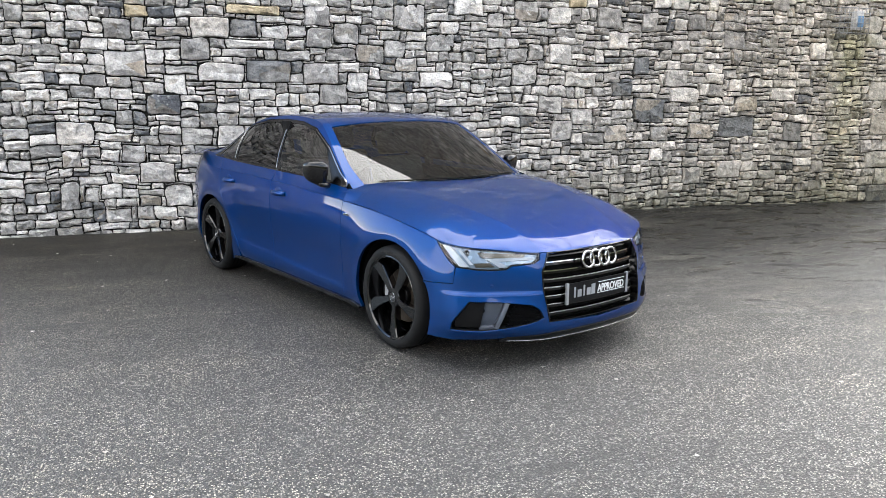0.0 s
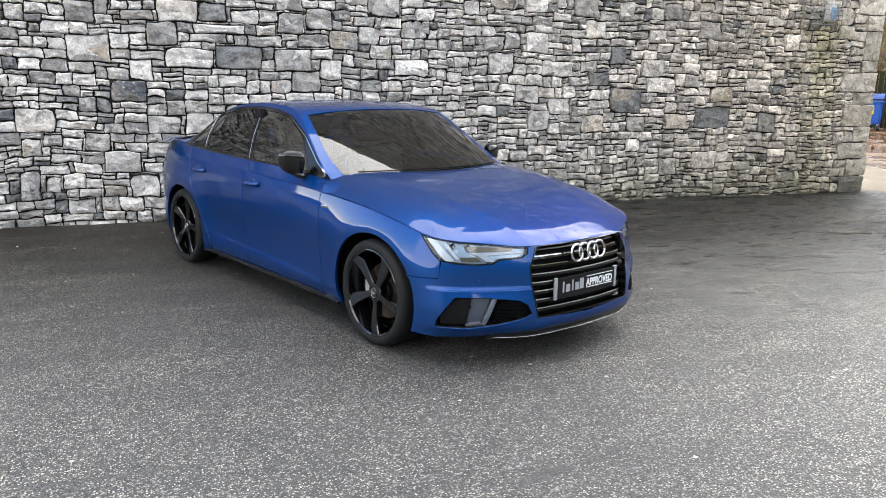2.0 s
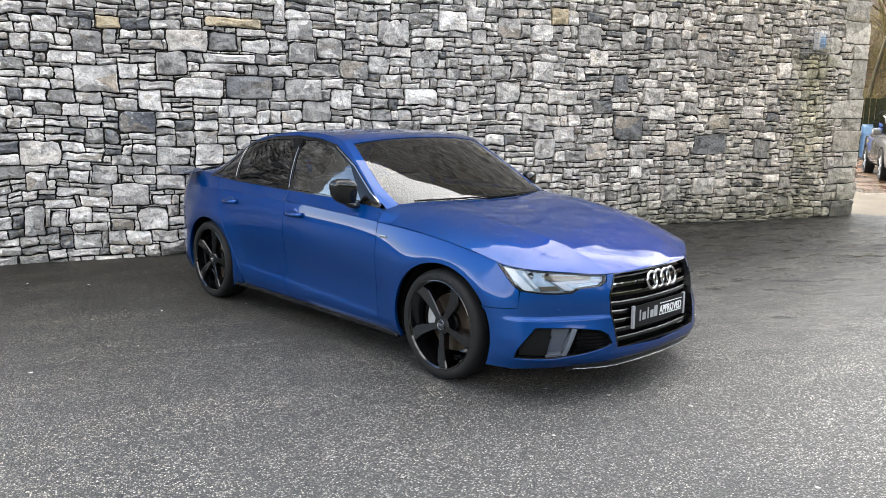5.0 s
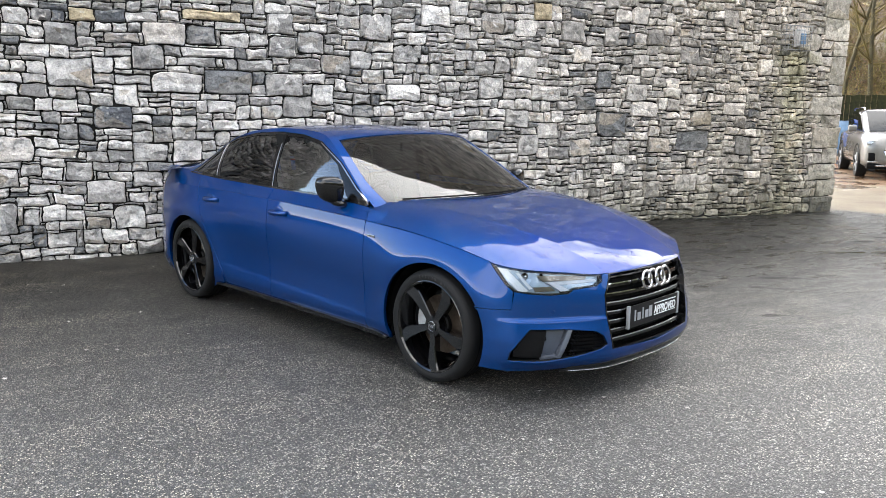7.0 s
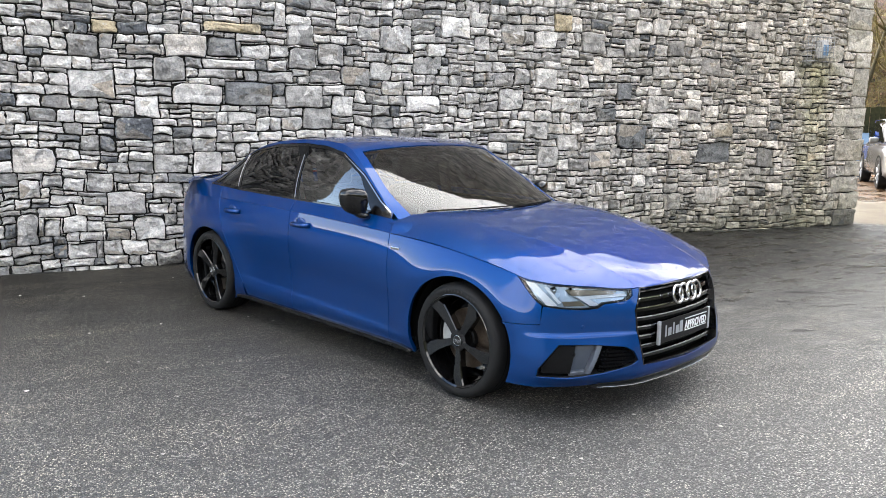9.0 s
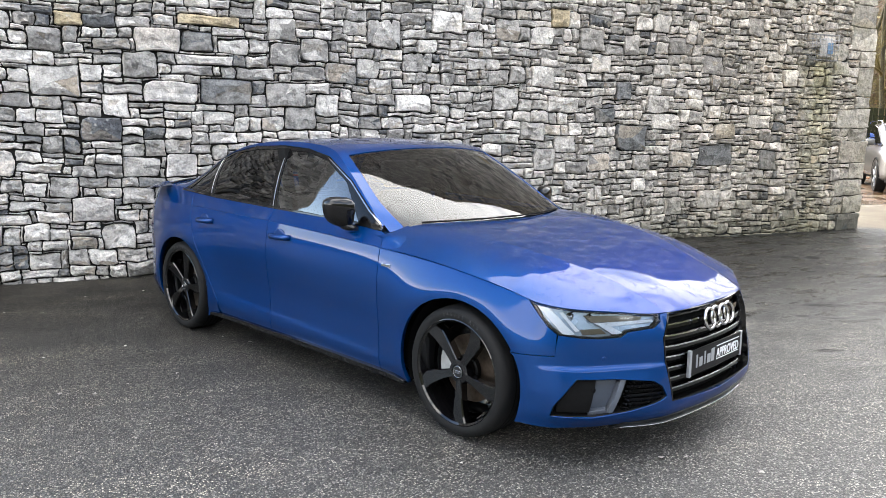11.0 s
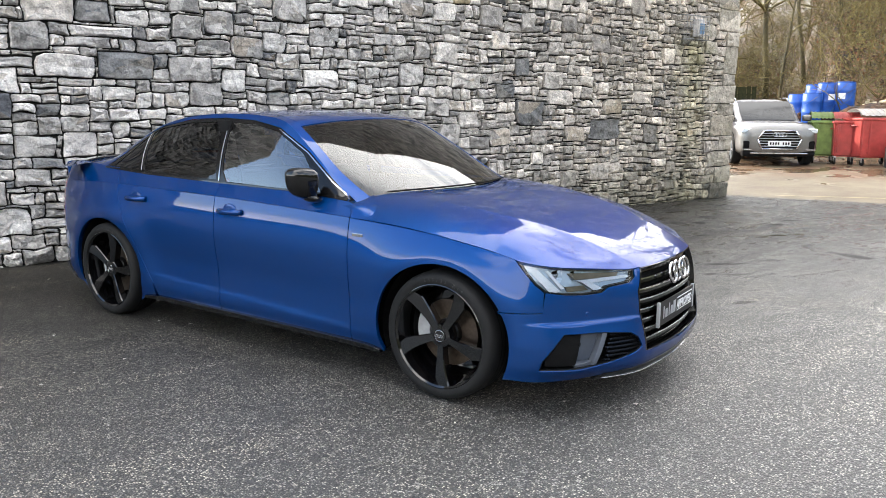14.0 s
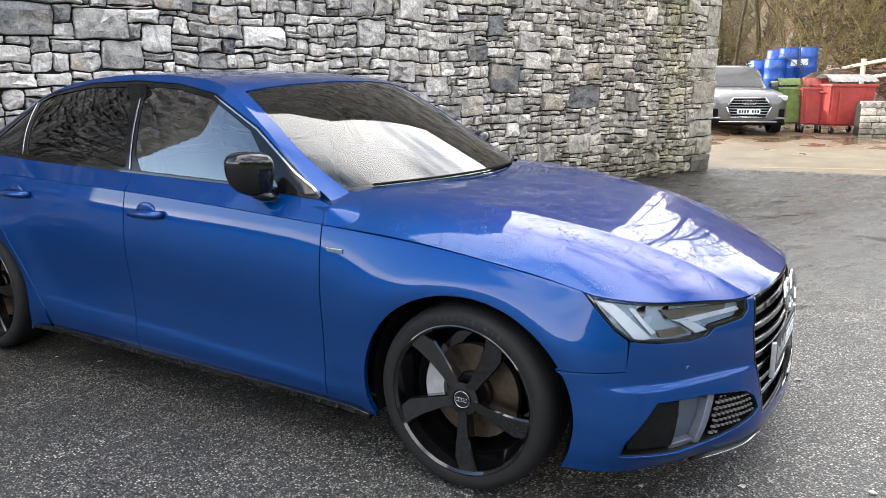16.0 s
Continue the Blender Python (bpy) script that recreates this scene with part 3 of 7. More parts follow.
def half_car(sgn):
    kw = dict(parent=car, sgn=sgn)
    step = (0.07, 0.016)
    # wing
    fender = [(1.822 - G, 0.742)] + [(x - 0.004, z) for x, z in ((1.872, 0.690), (1.92, 0.638), (1.962, 0.606))] + [(1.955, 0.515)]
    a = arc(*FORE, ARCH, 30, 204, 26)
    fender = fender + [(1.745, 0.505)] + a + [(1.02, 0.19), (0.835, SILL - 0.02)] + [(0.835, 0.55)] + shoulder_line(0.835, 1.81, 20, -G)
    trimmed("front_wing", body, [to_s(fender)], step, SIDE, M_PAINT, rim=0.02, **kw)
    # doors: skin below and above the shoulder crease
    low = [(-0.245, SILL), (0.829, SILL), (0.829, 0.55)] + shoulder_line(0.829, -0.245, 14, -0.0014) + [(-0.245, 0.55)]
    up = shoulder_line(-0.245, 0.829, 14, 0.0014) + [(0.829, 0.930)] + belt_line(0.79, -0.245, 12, -0.004)
    front_door = trimmed("front_door", body, [(-1, to_s(low)), (1, to_s(up))], step, SIDE, M_PAINT, rim=0.018, splits=(CREASE,), **kw)
    cut = [(-0.875, SILL), (-0.90, 0.30), (-1.035, 0.52), (-1.150, 0.70), (-1.215, 0.85)]
    low = cut + shoulder_line(-1.235, -0.251, 14, -0.0014) + [(-0.251, SILL)]
    up = shoulder_line(-0.251, -1.235, 14, 0.0014) + [(-1.27, 1.0)] + belt_line(-1.285, -0.251, 12, -0.004)
    rear_door = trimmed("rear_door", body, [(-1, to_s(low)), (1, to_s(up))], step, SIDE, M_PAINT, rim=0.018, splits=(CREASE,), **kw)
    # quarter panel and tail
    cut2 = [(x - 2 * G, z) for x, z in cut]
    a = arc(*AFT, ARCH - 0.005, -30, 212, 28)
    low = [(-0.905, 0.20)] + cut2[1:] + shoulder_line(-1.240, -2.05, 14) + [(-2.03, 0.64), (-1.92, 0.60), (-1.92, 0.185), (-1.80, 0.185)] + a[::-1] + [(-1.0, 0.19)]
    up = shoulder_line(-2.05, -1.240, 14) + [(-1.275, 1.0)] + belt_line(-1.29, -2.05, 12)
    trimmed("rear_wing", body, [(-1, to_s(low)), (1, to_s(up))], step, SIDE, M_PAINT, rim=0.02, splits=(CREASE,), **kw)
    trimmed("rear_bumper", body, [[(s_of_x(-1.925), 0.185), (s_of_x(-1.925), 0.60), (s_of_x(-2.03), 0.635), (17, 0.635), (17, 0.20)]], step, (-0.6, -1, 0.1), M_PAINT, rim=0.02, **kw)
    trimmed("tail_lamp", body, [[(s_of_x(-2.055), 0.905), (s_of_x(-2.035), 0.65), (16.3, 0.68), (16.3, 0.88)]], step, (-0.6, -1, 0.1), M_REDLAMP, rim=0.01, **kw)
    trimmed("rear_corner", body, [[(s_of_x(-2.045), 0.90), (16.4, 0.885), (16.4, 1.02), (s_of_x(-2.045), 1.048)]], step, (-0.4, -1, 0.4), M_PAINT, rim=0.01, push=-0.002, **kw)
    # nose
    bump = [(1.0, 0.222), (s_of_w(0.36), 0.218), (s_of_w(0.55), 0.205), (s_of_w(0.72), 0.186), (s_of_x(1.95), 0.180), (s_of_x(1.80), 0.180)]
    fa = [(x, z) for x, z in arc(*FORE, ARCH, -25, 26, 14)]
    bump += to_s(fa) + to_s([(1.750, 0.500), (1.955, 0.510), (1.966, 0.604)])
    bump += [(q[0], q[1] - 0.004) for q in HL[14:9:-1]] + [(HL[9][0] - 0.01, HL[9][1] - 0.002), (HL[8][0] - 0.04, HL[8][1]), (HL[7][0] - 0.05, HL[7][1])]
    bump += [(s_of_w(0.387), 0.684)] + [(s_of_w(w + 0.004), z) for w, z in GRILLE[1:]] + [(1.0, 0.268)]
    trimmed("front_bumper", body, [keyhole(bump, FOG)], (0.07, 0.015), NOSE, M_PAINT, rim=0.02, **kw)
    return front_door, rear_door


GLASS_F = [(0.57, 0.978), (-0.215, 0.996), (-0.265, 1.06), (-0.335, 1.345), (-0.13, 1.341), (0.10, 1.300), (0.35, 1.180)]
GLASS_R = [(-0.305, 1.003), (-1.03, 1.025), (-1.125, 1.268), (-1.03, 1.302), (-0.73, 1.342), (-0.415, 1.350)]
GLASS_Q = [(-1.085, 1.03), (-1.375, 1.046), (-1.285, 1.145), (-1.17, 1.246)]
DLO = [(0.765, 0.958), (0.3, 0.980), (-0.3, 0.990), (-1.0, 1.010), (-1.445, 1.038), (-1.32, 1.155), (-1.15, 1.285), (-1.03, 1.322), (-0.73, 1.360), (-0.41, 1.372), (-0.13, 1.358), (0.11, 1.318), (0.38, 1.192), (0.62, 1.062)]


def rail_line(x0, x1, n=24, lift=0.0):
    xs = np.linspace(x0, x1, n + 1)
    zs = upper(xs, rail_w(xs))[:, 2] + lift
    return [(float(a), float(b)) for a, b in zip(xs, zs)]


DLO = [(x, min(z, rail_line(x, x + 0.01, 1)[0][1] - 0.012) if z > 1.04 or x > 0.6 else z) for x, z in DLO]


def seat(at):
    """A car seat with its headrest, one mesh a part."""
    b = box((at[0] - 0.25, at[1] - 0.25, 0.38), (at[0] + 0.28, at[1] + 0.25, 0.55), 0.06, 3)
    part("seat", smooth(b), M_SEAT, car)
    b = box((-0.07, -0.25, 0), (0.07, 0.25, 0.62), 0.06, 3)
    bmesh.ops.transform(b, matrix=pose(at[0] - 0.25, at[1], 0.45, 0, -18, 0), verts=b.verts)
    part("backrest", smooth(b), M_SEAT, car)
    b = box((-0.05, -0.14, 0), (0.05, 0.14, 0.20), 0.045, 3)
    bmesh.ops.transform(b, matrix=pose(at[0] - 0.47, at[1], 1.06, 0, -12, 0), verts=b.verts)
    part("headrest", smooth(b), M_SEAT, car)


def ring_mesh(R, r, sx=1.0, n=36, k=10):
    """A ring in the y-z plane."""
    bm = bmesh.new()
    bm_lathe(bm, [(R + r * math.cos(2 * math.pi * j / k), r * sx * math.sin(2 * math.pi * j / k)) for j in range(k + 1)], n, "x")
    bmesh.ops.remove_doubles(bm, verts=bm.verts, dist=1e-5)
    bmesh.ops.recalc_face_normals(bm, faces=bm.faces)
    return smooth(bm, 80)


for sgn in (-1, 1):
    fd, rd = half_car(sgn)
    kw = dict(parent=car, sgn=sgn)
    trimmed("window_surround", house, [keyhole(DLO, GLASS_F, GLASS_R, GLASS_Q)], (0.05, 0.03), SIDE, M_GRILLE, rim=0.006, push=-0.003, **kw)
    trimmed("side_window", house, [GLASS_F], (0.05, 0.03), SIDE, M_GLASS, rim=0, push=-0.008, **kw)
    trimmed("rear_side_window", house, [GLASS_R], (0.05, 0.03), SIDE, M_TINT, rim=0, push=-0.008, **kw)
    trimmed("quarter_window", house, [GLASS_Q], (0.05, 0.03), SIDE, M_TINT, rim=0, push=-0.008, **kw)
    # pillars and roof rail
    hi = [(x, z + 0.004) for x, z in DLO[4:]] + [(0.77, rail_line(0.77, 0.78, 1)[0][1] - 0.006)]
    strip = hi + rail_line(0.785, -1.95, 40)
    strip = strip + belt_line(-1.95, -1.445, 8)
    trimmed("pillar_and_roof_rail", house, [strip], (0.04, 0.02), SIDE, M_PAINT, rim=0.0, **kw)
    xs = np.linspace(0.93, -1.95, 46)
    inner = [float(rail_w(x)) - float(np.interp(x, [-1.9, -1.2, -1.0, 0.0, 0.22, 0.6, 0.85], [0.10, 0.085, 0.05, 0.05, 0.055, 0.058, 0.085])) for x in xs]
    band = [(float(x), float(rail_w(x))) for x in xs] + [(float(x), w) for x, w in zip(xs[::-1], inner[::-1])]
    trimmed("roof_side", upper, [band], (0.04, 0.02), TOP, M_PAINT, rim=0.008, **kw)
    # chrome strip under the windows
    chrome = [(0.77, 0.952), (0.3, 0.976), (-0.3, 0.986), (-1.0, 1.005), (-1.45, 1.033), (-1.445, 1.041), (-1.0, 1.014), (-0.3, 0.995), (0.3, 0.985), (0.765, 0.961)]
    trimmed("window_trim", house, [chrome], (0.05, 0.02), SIDE, M_GLOSSBLACK, rim=0.004, push=0.005, **kw)
    part("door_lining", smooth(box((-1.15, min(sgn * 0.78, sgn * 0.83), 0.40), (0.60, max(sgn * 0.78, sgn * 0.83), 0.945), 0.02)), M_CABIN, car)
    part("pillar_lining", prism([(-0.25, 0.95), (-0.33, 0.95), (-0.42, 1.36), (-0.34, 1.36)], (sgn * 0.66, sgn * 0.70)), M_CABIN, car)
    # bright window edging
    part_a = [(0.768, 0.960), (0.62, DLO[13][1] - 0.003), (0.38, DLO[12][1] - 0.003), (0.11, DLO[11][1] - 0.003)]
    for line, wd in ((part_a, 0.003), ([(-0.272, 1.0), (-0.350, 1.358)], 0.006), ([(-1.055, 1.03), (-1.150, 1.268)], 0.005)):
        strip = line + [(x - (wd if line is not part_a else 0.004), z - (0.003 if line is part_a else 0)) for x, z in line[::-1]]
        trimmed("window_edging", house, [strip], (0.05, 0.03), SIDE, M_DARKCHROME, rim=0.002, push=0.002, **kw)
    # sill blade
    blade = to_s([(1.035, 0.172), (1.03, 0.190), (0.95, 0.203), (0.0, 0.207), (-0.85, 0.207), (-1.0, 0.195), (-1.02, 0.178)])
    trimmed("side_skirt", body, [blade], (0.12, 0.02), SIDE, M_GLOSSBLACK, rim=0.09, push=0.018, **kw)
    # arch lining
    for c, wx in ((FORE, 0.0), (AFT, 0.0)):
        b = bm_lathe(bmesh.new(), [(ARCH + 0.012, 0.88), (ARCH + 0.012, 0.56), (0.02, 0.56)], 40, "y", at=(c[0], 0, c[1]), a0=radians(-20), a1=radians(200))
        bmesh.ops.scale(b, vec=(1, sgn, 1), verts=b.verts)
        part("wheel_arch_liner", smooth(b), M_MATBLACK, car)
    # head lamp: lens over a silver tray with its light guides
    lamp = trimmed("headlight", body, [HL], (0.05, 0.012), NOSE, M_LENS, rim=0.0, label="clear head lamp with white light guides", push=-0.001, **kw)
    lk = dict(parent=lamp, sgn=sgn)
    trimmed("lamp_tray", body, [HL], (0.05, 0.012), NOSE, M_TRAY, rim=0.0, push=-0.036, **lk)
    hc = (sum(q[0] for q in HL) / len(HL), 0.66)
    rim_in = [(q[0] + (hc[0] - q[0]) * 0.014, q[1] + (0.003 if q[1] < 0.67 else -0.003)) for q in HL]
    edge = keyhole(HL, rim_in)
    trimmed("lamp_bezel", body, [edge], (0.05, 0.012), NOSE, M_SATINBLACK, rim=0.03, push=-0.004, **lk)
    def in_lamp(*pts):
        """Places in the lamp: from its outer corner to its inner end, and from its lower edge to the brow."""
        out = []
        for f, g in pts:
            s0 = HL[0][0] + (HL[7][0] - HL[0][0]) * f
            out.append((s0, 0.596 + (float(spline(PLAN_S, SHOULDER, s0)) - 0.006 - 0.596) * g))
        return out
    for name, mat, deep, shape in (
            ("light_guide", M_LAMPWHITE, 0.012, ((0.05, 0.90), (0.13, 0.93), (0.36, 0.12), (0.27, 0.05))),
            ("light_guide", M_LAMPWHITE, 0.020, ((0.52, 0.52), (0.95, 0.72), (0.965, 0.60), (0.57, 0.38))),
            ("light_guide", M_LAMPWHITE, 0.016, ((0.54, 0.50), (0.60, 0.50), (0.71, 0.10), (0.64, 0.07))),
            ("light_guide", M_LAMPWHITE, 0.022, ((0.22, 0.83), (0.25, 0.85), (0.40, 0.22), (0.37, 0.18))),
            ("lamp_lens", M_SMOKE, 0.022, ((0.44, 0.82), (0.87, 0.86), (0.85, 0.68), (0.50, 0.56))),
            ("lamp_lens", M_SMOKE, 0.022, ((0.41, 0.26), (0.56, 0.30), (0.60, 0.09), (0.43, 0.07)))):
        trimmed(name, body, [in_lamp(*shape)], (0.04, 0.010), NOSE, mat, rim=0.012, push=-deep, **lk)
    for f, g in ((0.33, 0.68), (0.50, 0.68)):
        p = body(*[np.array([c]) for c in in_lamp((f, g))[0]], -0.046, sgn)[0]
        b = lathe([(0.0, 0.012), (0.014, 0.010), (0.022, 0.0), (0.025, 0.0), (0.026, 0.012), (0.026, -0.03)], 20, "x")
        bmesh.ops.translate(b, vec=p, verts=b.verts)
        part("projector", b, M_CHROME, lamp)
    # intake: dark cavity, honeycomb part, flat blade
    grid_back = trimmed("intake_back", body, [FOG], (0.06, 0.02), NOSE, M_MATBLACK, rim=0, push=-0.085, **kw)
    fr = keyhole(FOG, [(s + (3.9 - s) * 0.016, z + (0.335 - z) * 0.035) for s, z in FOG])
    trimmed("intake_frame", body, [fr], (0.06, 0.02), NOSE, M_SATINBLACK, rim=0.06, push=-0.006, **kw)
    blade = [(s_of_w(0.765), 0.412), (s_of_w(0.635), 0.408), (s_of_w(0.690), 0.262), (s_of_w(0.76), 0.252)]
    trimmed("intake_blade", body, [blade], (0.06, 0.02), NOSE, M_BLADE, rim=0.02, push=-0.045, **kw)
    fin = [(s_of_w(0.634), 0.408), (s_of_w(0.612), 0.405), (s_of_w(0.668), 0.256), (s_of_w(0.686), 0.260)]
    trimmed("intake_fin", body, [fin], (0.06, 0.02), NOSE, M_FIN, rim=0.045, push=-0.012, **kw)
    fin = [(s_of_x(1.975), 0.418), (s_of_w(0.73), 0.418), (s_of_w(0.755), 0.265), (s_of_x(1.97), 0.263)]
    trimmed("intake_fin", body, [fin], (0.06, 0.02), NOSE, M_MATBLACK, rim=0.03, push=-0.018, **kw)
    foot = [(s_of_w(0.757), 0.266), (s_of_w(0.688), 0.274), (s_of_w(0.684), 0.258), (s_of_w(0.757), 0.250)]
    trimmed("intake_fin", body, [foot], (0.06, 0.02), NOSE, M_FIN, rim=0.03, push=-0.020, **kw)
    p = body(np.array([s_of_w(0.742)]), np.array([0.362]), -0.028, sgn)[0]
    part("fog_sensor", lathe([(0.0, 0.010), (0.010, 0.009), (0.014, 0.0), (0.015, -0.02)], 20, "x", at=p), M_MATBLACK, car)
    cell = bm_lathe(bmesh.new(), [(0.0085, 0.0), (0.0085, 0.02), (0.0070, 0.02), (0.0070, 0.0), (0.0085, 0.0)], 6, "x")
    cell_me = bpy.data.meshes.new("honeycomb_cell")
    cell.to_mesh(cell_me)
    cell.free()
    cell_me.materials.append(M_GLOSSBLACK)
    for i in range(13):
        for j in range(7):
            w = 0.450 + 0.016 * i + 0.008 * (j % 2)
            z = 0.274 + 0.019 * j
            if z > 0.312 - (w - 0.44) * 0.24 and z < 0.392 - max(0, 0.50 - w) * 0.7 and w < 0.630 + (0.30 - z) * 0.38:
                ob = new("honeycomb_cell", cell_me)
                ob.parent = grid_back
                ob.location = body(np.array([s_of_w(w)]), np.array([z]), -0.03, sgn)[0]
    # parking sensor
    p = body(np.array([s_of_w(0.70)]), np.array([0.500]), 0.0, sgn)[0]
    n = body(np.array([s_of_w(0.70)]), np.array([0.500]), 0.1, sgn)[0] - p
    b = lathe([(0, 0.003), (0.0085, 0.003), (0.010, 0.001), (0.0105, -0.004)], 20, "z")
    bmesh.ops.transform(b, matrix=Matrix.Translation(p) @ Vector(n).to_track_quat("Z", "Y").to_matrix().to_4x4(), verts=b.verts)
    part("parking_sensor", b, M_PAINT, car)
    # handles
    for door, hx, hz in ((fd, -0.10, 0.832), (rd, -1.02, 0.850)):
        y = float(body(np.array([s_of_x(hx)]), np.array([hz]))[0, 1])
        cup = bmesh.new()
        bmesh.ops.create_uvsphere(cup, u_segments=24, v_segments=12, radius=1, matrix=Matrix.Translation((hx - 0.005, y + 0.001, hz)) @ Matrix.Diagonal((0.062, 0.005, 0.046, 1)))
        bmesh.ops.scale(cup, vec=(1, -sgn, 1), verts=cup.verts)
        part("handle_cup", smooth(cup), M_PAINT, door)
        grip = bmesh.new()
        pts = [(hx - 0.10, y + 0.006, hz - 0.004), (hx - 0.085, y - 0.016, hz - 0.004), (hx - 0.04, y - 0.030, hz - 0.002), (hx + 0.04, y - 0.032, hz), (hx + 0.085, y - 0.018, hz), (hx + 0.10, y + 0.006, hz)]
        bm_tube(grip, pts, 0.0155, 12)
        bmesh.ops.scale(grip, vec=(1, 1, 1.15), space=Matrix.Translation((0, 0, -hz)), verts=grip.verts)
        bmesh.ops.scale(grip, vec=(1, -sgn, 1), verts=grip.verts)
        part("handle", grip, M_PAINT, door)
    # mirror
    mir = bmesh.new()
    bmesh.ops.create_uvsphere(mir, u_segments=32, v_segments=20, radius=1)
    for v in mir.verts:
        x, y, z = v.co
        q = [math.copysign(abs(c) ** 0.66, c) for c in (x, y, z)]
        f = 1 + 0.16 * q[2]
        v.co = (0.062 * f * q[0] * (1.0 if q[0] > 0 else 0.70) - 0.026 * q[1], 0.074 * f * q[1], 0.083 * q[2] * (1 - 0.14 * q[1]) + 0.014 * q[1])
    bmesh.ops.translate(mir, vec=(0.522, 0.930, 1.036) if sgn < 0 else (0.522, 0.905, 1.016), verts=mir.verts)
    bmesh.ops.scale(mir, vec=(1, sgn, 1), verts=mir.verts)
    if sgn < 0:
        bmesh.ops.reverse_faces(mir, faces=mir.faces)
    mirror = part("door_mirror", smooth(mir, 70), M_GLOSSBLACK, car, "gloss black door mirror")
    foot = tube([(0.515, sgn * 0.915, 0.985), (0.535, sgn * 0.885, 0.950), (0.545, sgn * 0.85, 0.935)], 0.03, 12)
    bmesh.ops.scale(foot, vec=(1.5, 1, 0.7), space=Matrix.Translation((-0.51, 0, -0.95)), verts=foot.verts)
    part("mirror_foot", foot, M_GLOSSBLACK, mirror)
    # badge on the wing
    p = body(np.array([s_of_x(0.90)]), np.array([0.786]), 0.002, sgn)[0]
    part("wing_badge", box((p[0] - 0.036, p[1] - 0.003, p[2] - 0.008), (p[0] + 0.036, p[1] + 0.003, p[2] + 0.008), 0.002), M_CHROME, car)

    # foot of the windscreen pillar, running out on the bonnet
    root_ = [(0.8925, 0.864), (0.890, 0.874), (0.884, 0.889), (0.874, 0.908), (0.860, 0.926), (0.835, 0.936), (0.80, 0.942), (0.76, 0.947), (0.70, 0.955)]
    grid = []
    grid.append([(0.755, sgn * min(w, 0.862), z - 0.002) for w, z in root_])
    grid.append([(0.80, sgn * min(w, 0.862), z - 0.002) for w, z in root_])
    for i in range(13):
        u = i / 12
        x = 0.832 + 0.17 * u
        row = []
        for w, z in root_:
            wq = w - 0.012 * u
            hz = float(hood(np.array([x]), np.array([wq]))[0, 2])
            e = (1 - u) ** 2 * (1 + 2 * u)
            row.append((x, sgn * wq, hz + 0.0015 + max(0.0, z - float(hood(np.array([0.832]), np.array([w]))[0, 2])) * e - 0.007 * u))
        grid.append(row)
    bm = bmesh.new()
    V = [[bm.verts.new(q) for q in row] for row in grid]
    for i in range(14):
        for j in range(len(root_) - 1):
            bm.faces.new((V[i][j], V[i + 1][j], V[i + 1][j + 1], V[i][j + 1]))
    bmesh.ops.recalc_face_normals(bm, faces=bm.faces)
    if V[6][4].normal.z < 0:
        bmesh.ops.reverse_faces(bm, faces=bm.faces)
    part("pillar_foot", smooth(bm, 180), M_PAINT_WET, car)

# bonnet, roof, glass, boot: one piece across the car
ss = np.linspace(s_of_x(1.815), 1.0, 30)
rimline = body(ss, spline(PLAN_S, SHOULDER, ss))
xs = np.linspace(0.842, 1.81, 24)
side = [(float(x), float(np.interp(x, EDGE_X, EDGE_W)) - G) for x in xs]
front = [(float(p[0]) - 0.004, float(-p[1])) for p in rimline[1:]]
back = [(1.045 - 0.215 * (w / 0.74) ** 2 if w < 0.74 else 0.836, w) for w in (0.0, 0.15, 0.3, 0.45, 0.6, 0.70, 0.74, 0.82)]
half = back[1:] + side + front
whole = half + [(x, -w) for x, w in half[::-1][1:]] + [(1.045, 0.0)]
trimmed("bonnet", hood, [whole], (0.022, 0.011), TOP, M_PAINT_WET, car, rim=0.015)


def mirrored(half):
    return half + [(x, -w) for x, w in half[::-1] if abs(w) > 1e-6]


xs = np.linspace(0.80, 0.215, 14)
screen = mirrored([(1.064, 0.0), (1.05, 0.15), (1.015, 0.3), (0.96, 0.45), (0.89, 0.6), (0.83, 0.70)] + [(float(x), float(rail_w(x)) - float(np.interp(x, [0.22, 0.6, 0.85], [0.058, 0.060, 0.088]))) for x in xs] + [(0.255, 0.45), (0.295, 0.25), (0.315, 0.0)])
windscreen = trimmed("windscreen", upper, [screen], (0.04, 0.03), TOP, M_SCREEN, car, rim=0, push=-0.004, label="wet windscreen")
band = mirrored([(0.318, 0.0), (0.298, 0.25), (0.258, 0.45), (0.214, 0.588), (0.255, 0.575), (0.305, 0.45), (0.345, 0.25), (0.368, 0.0)])
xs = np.linspace(0.21, -1.13, 24)
roof = mirrored([(0.312, 0.0), (0.292, 0.25), (0.252, 0.45)] + [(float(x), float(rail_w(x)) - 0.054) for x in xs] + [(-1.17, 0.3), (-1.18, 0.0)])
trimmed("roof", upper, [roof], (0.04, 0.03), TOP, M_PAINT_WET, car, rim=0.012)
trimmed("roof_lining", upper, [[(x, w * 0.93) for x, w in roof]], (0.12, 0.10), TOP, M_CABIN, car, rim=0, push=-0.03)
rearwin = mirrored([(-1.186, 0.0), (-1.176, 0.3), (-1.14, float(rail_w(-1.14)) - 0.085), (-1.45, 0.595), (-1.78, 0.612), (-1.84, 0.3), (-1.85, 0.0)])
trimmed("rear_window", upper, [rearwin], (0.05, 0.04), TOP, M_TINT, car, rim=0, push=-0.004)
boot = mirrored([(-1.856, 0.0), (-1.846, 0.3), (-1.80, 0.63), (-2.0, 0.70), (-2.22, 0.68), (-2.33, 0.4), (-2.36, 0.0)])
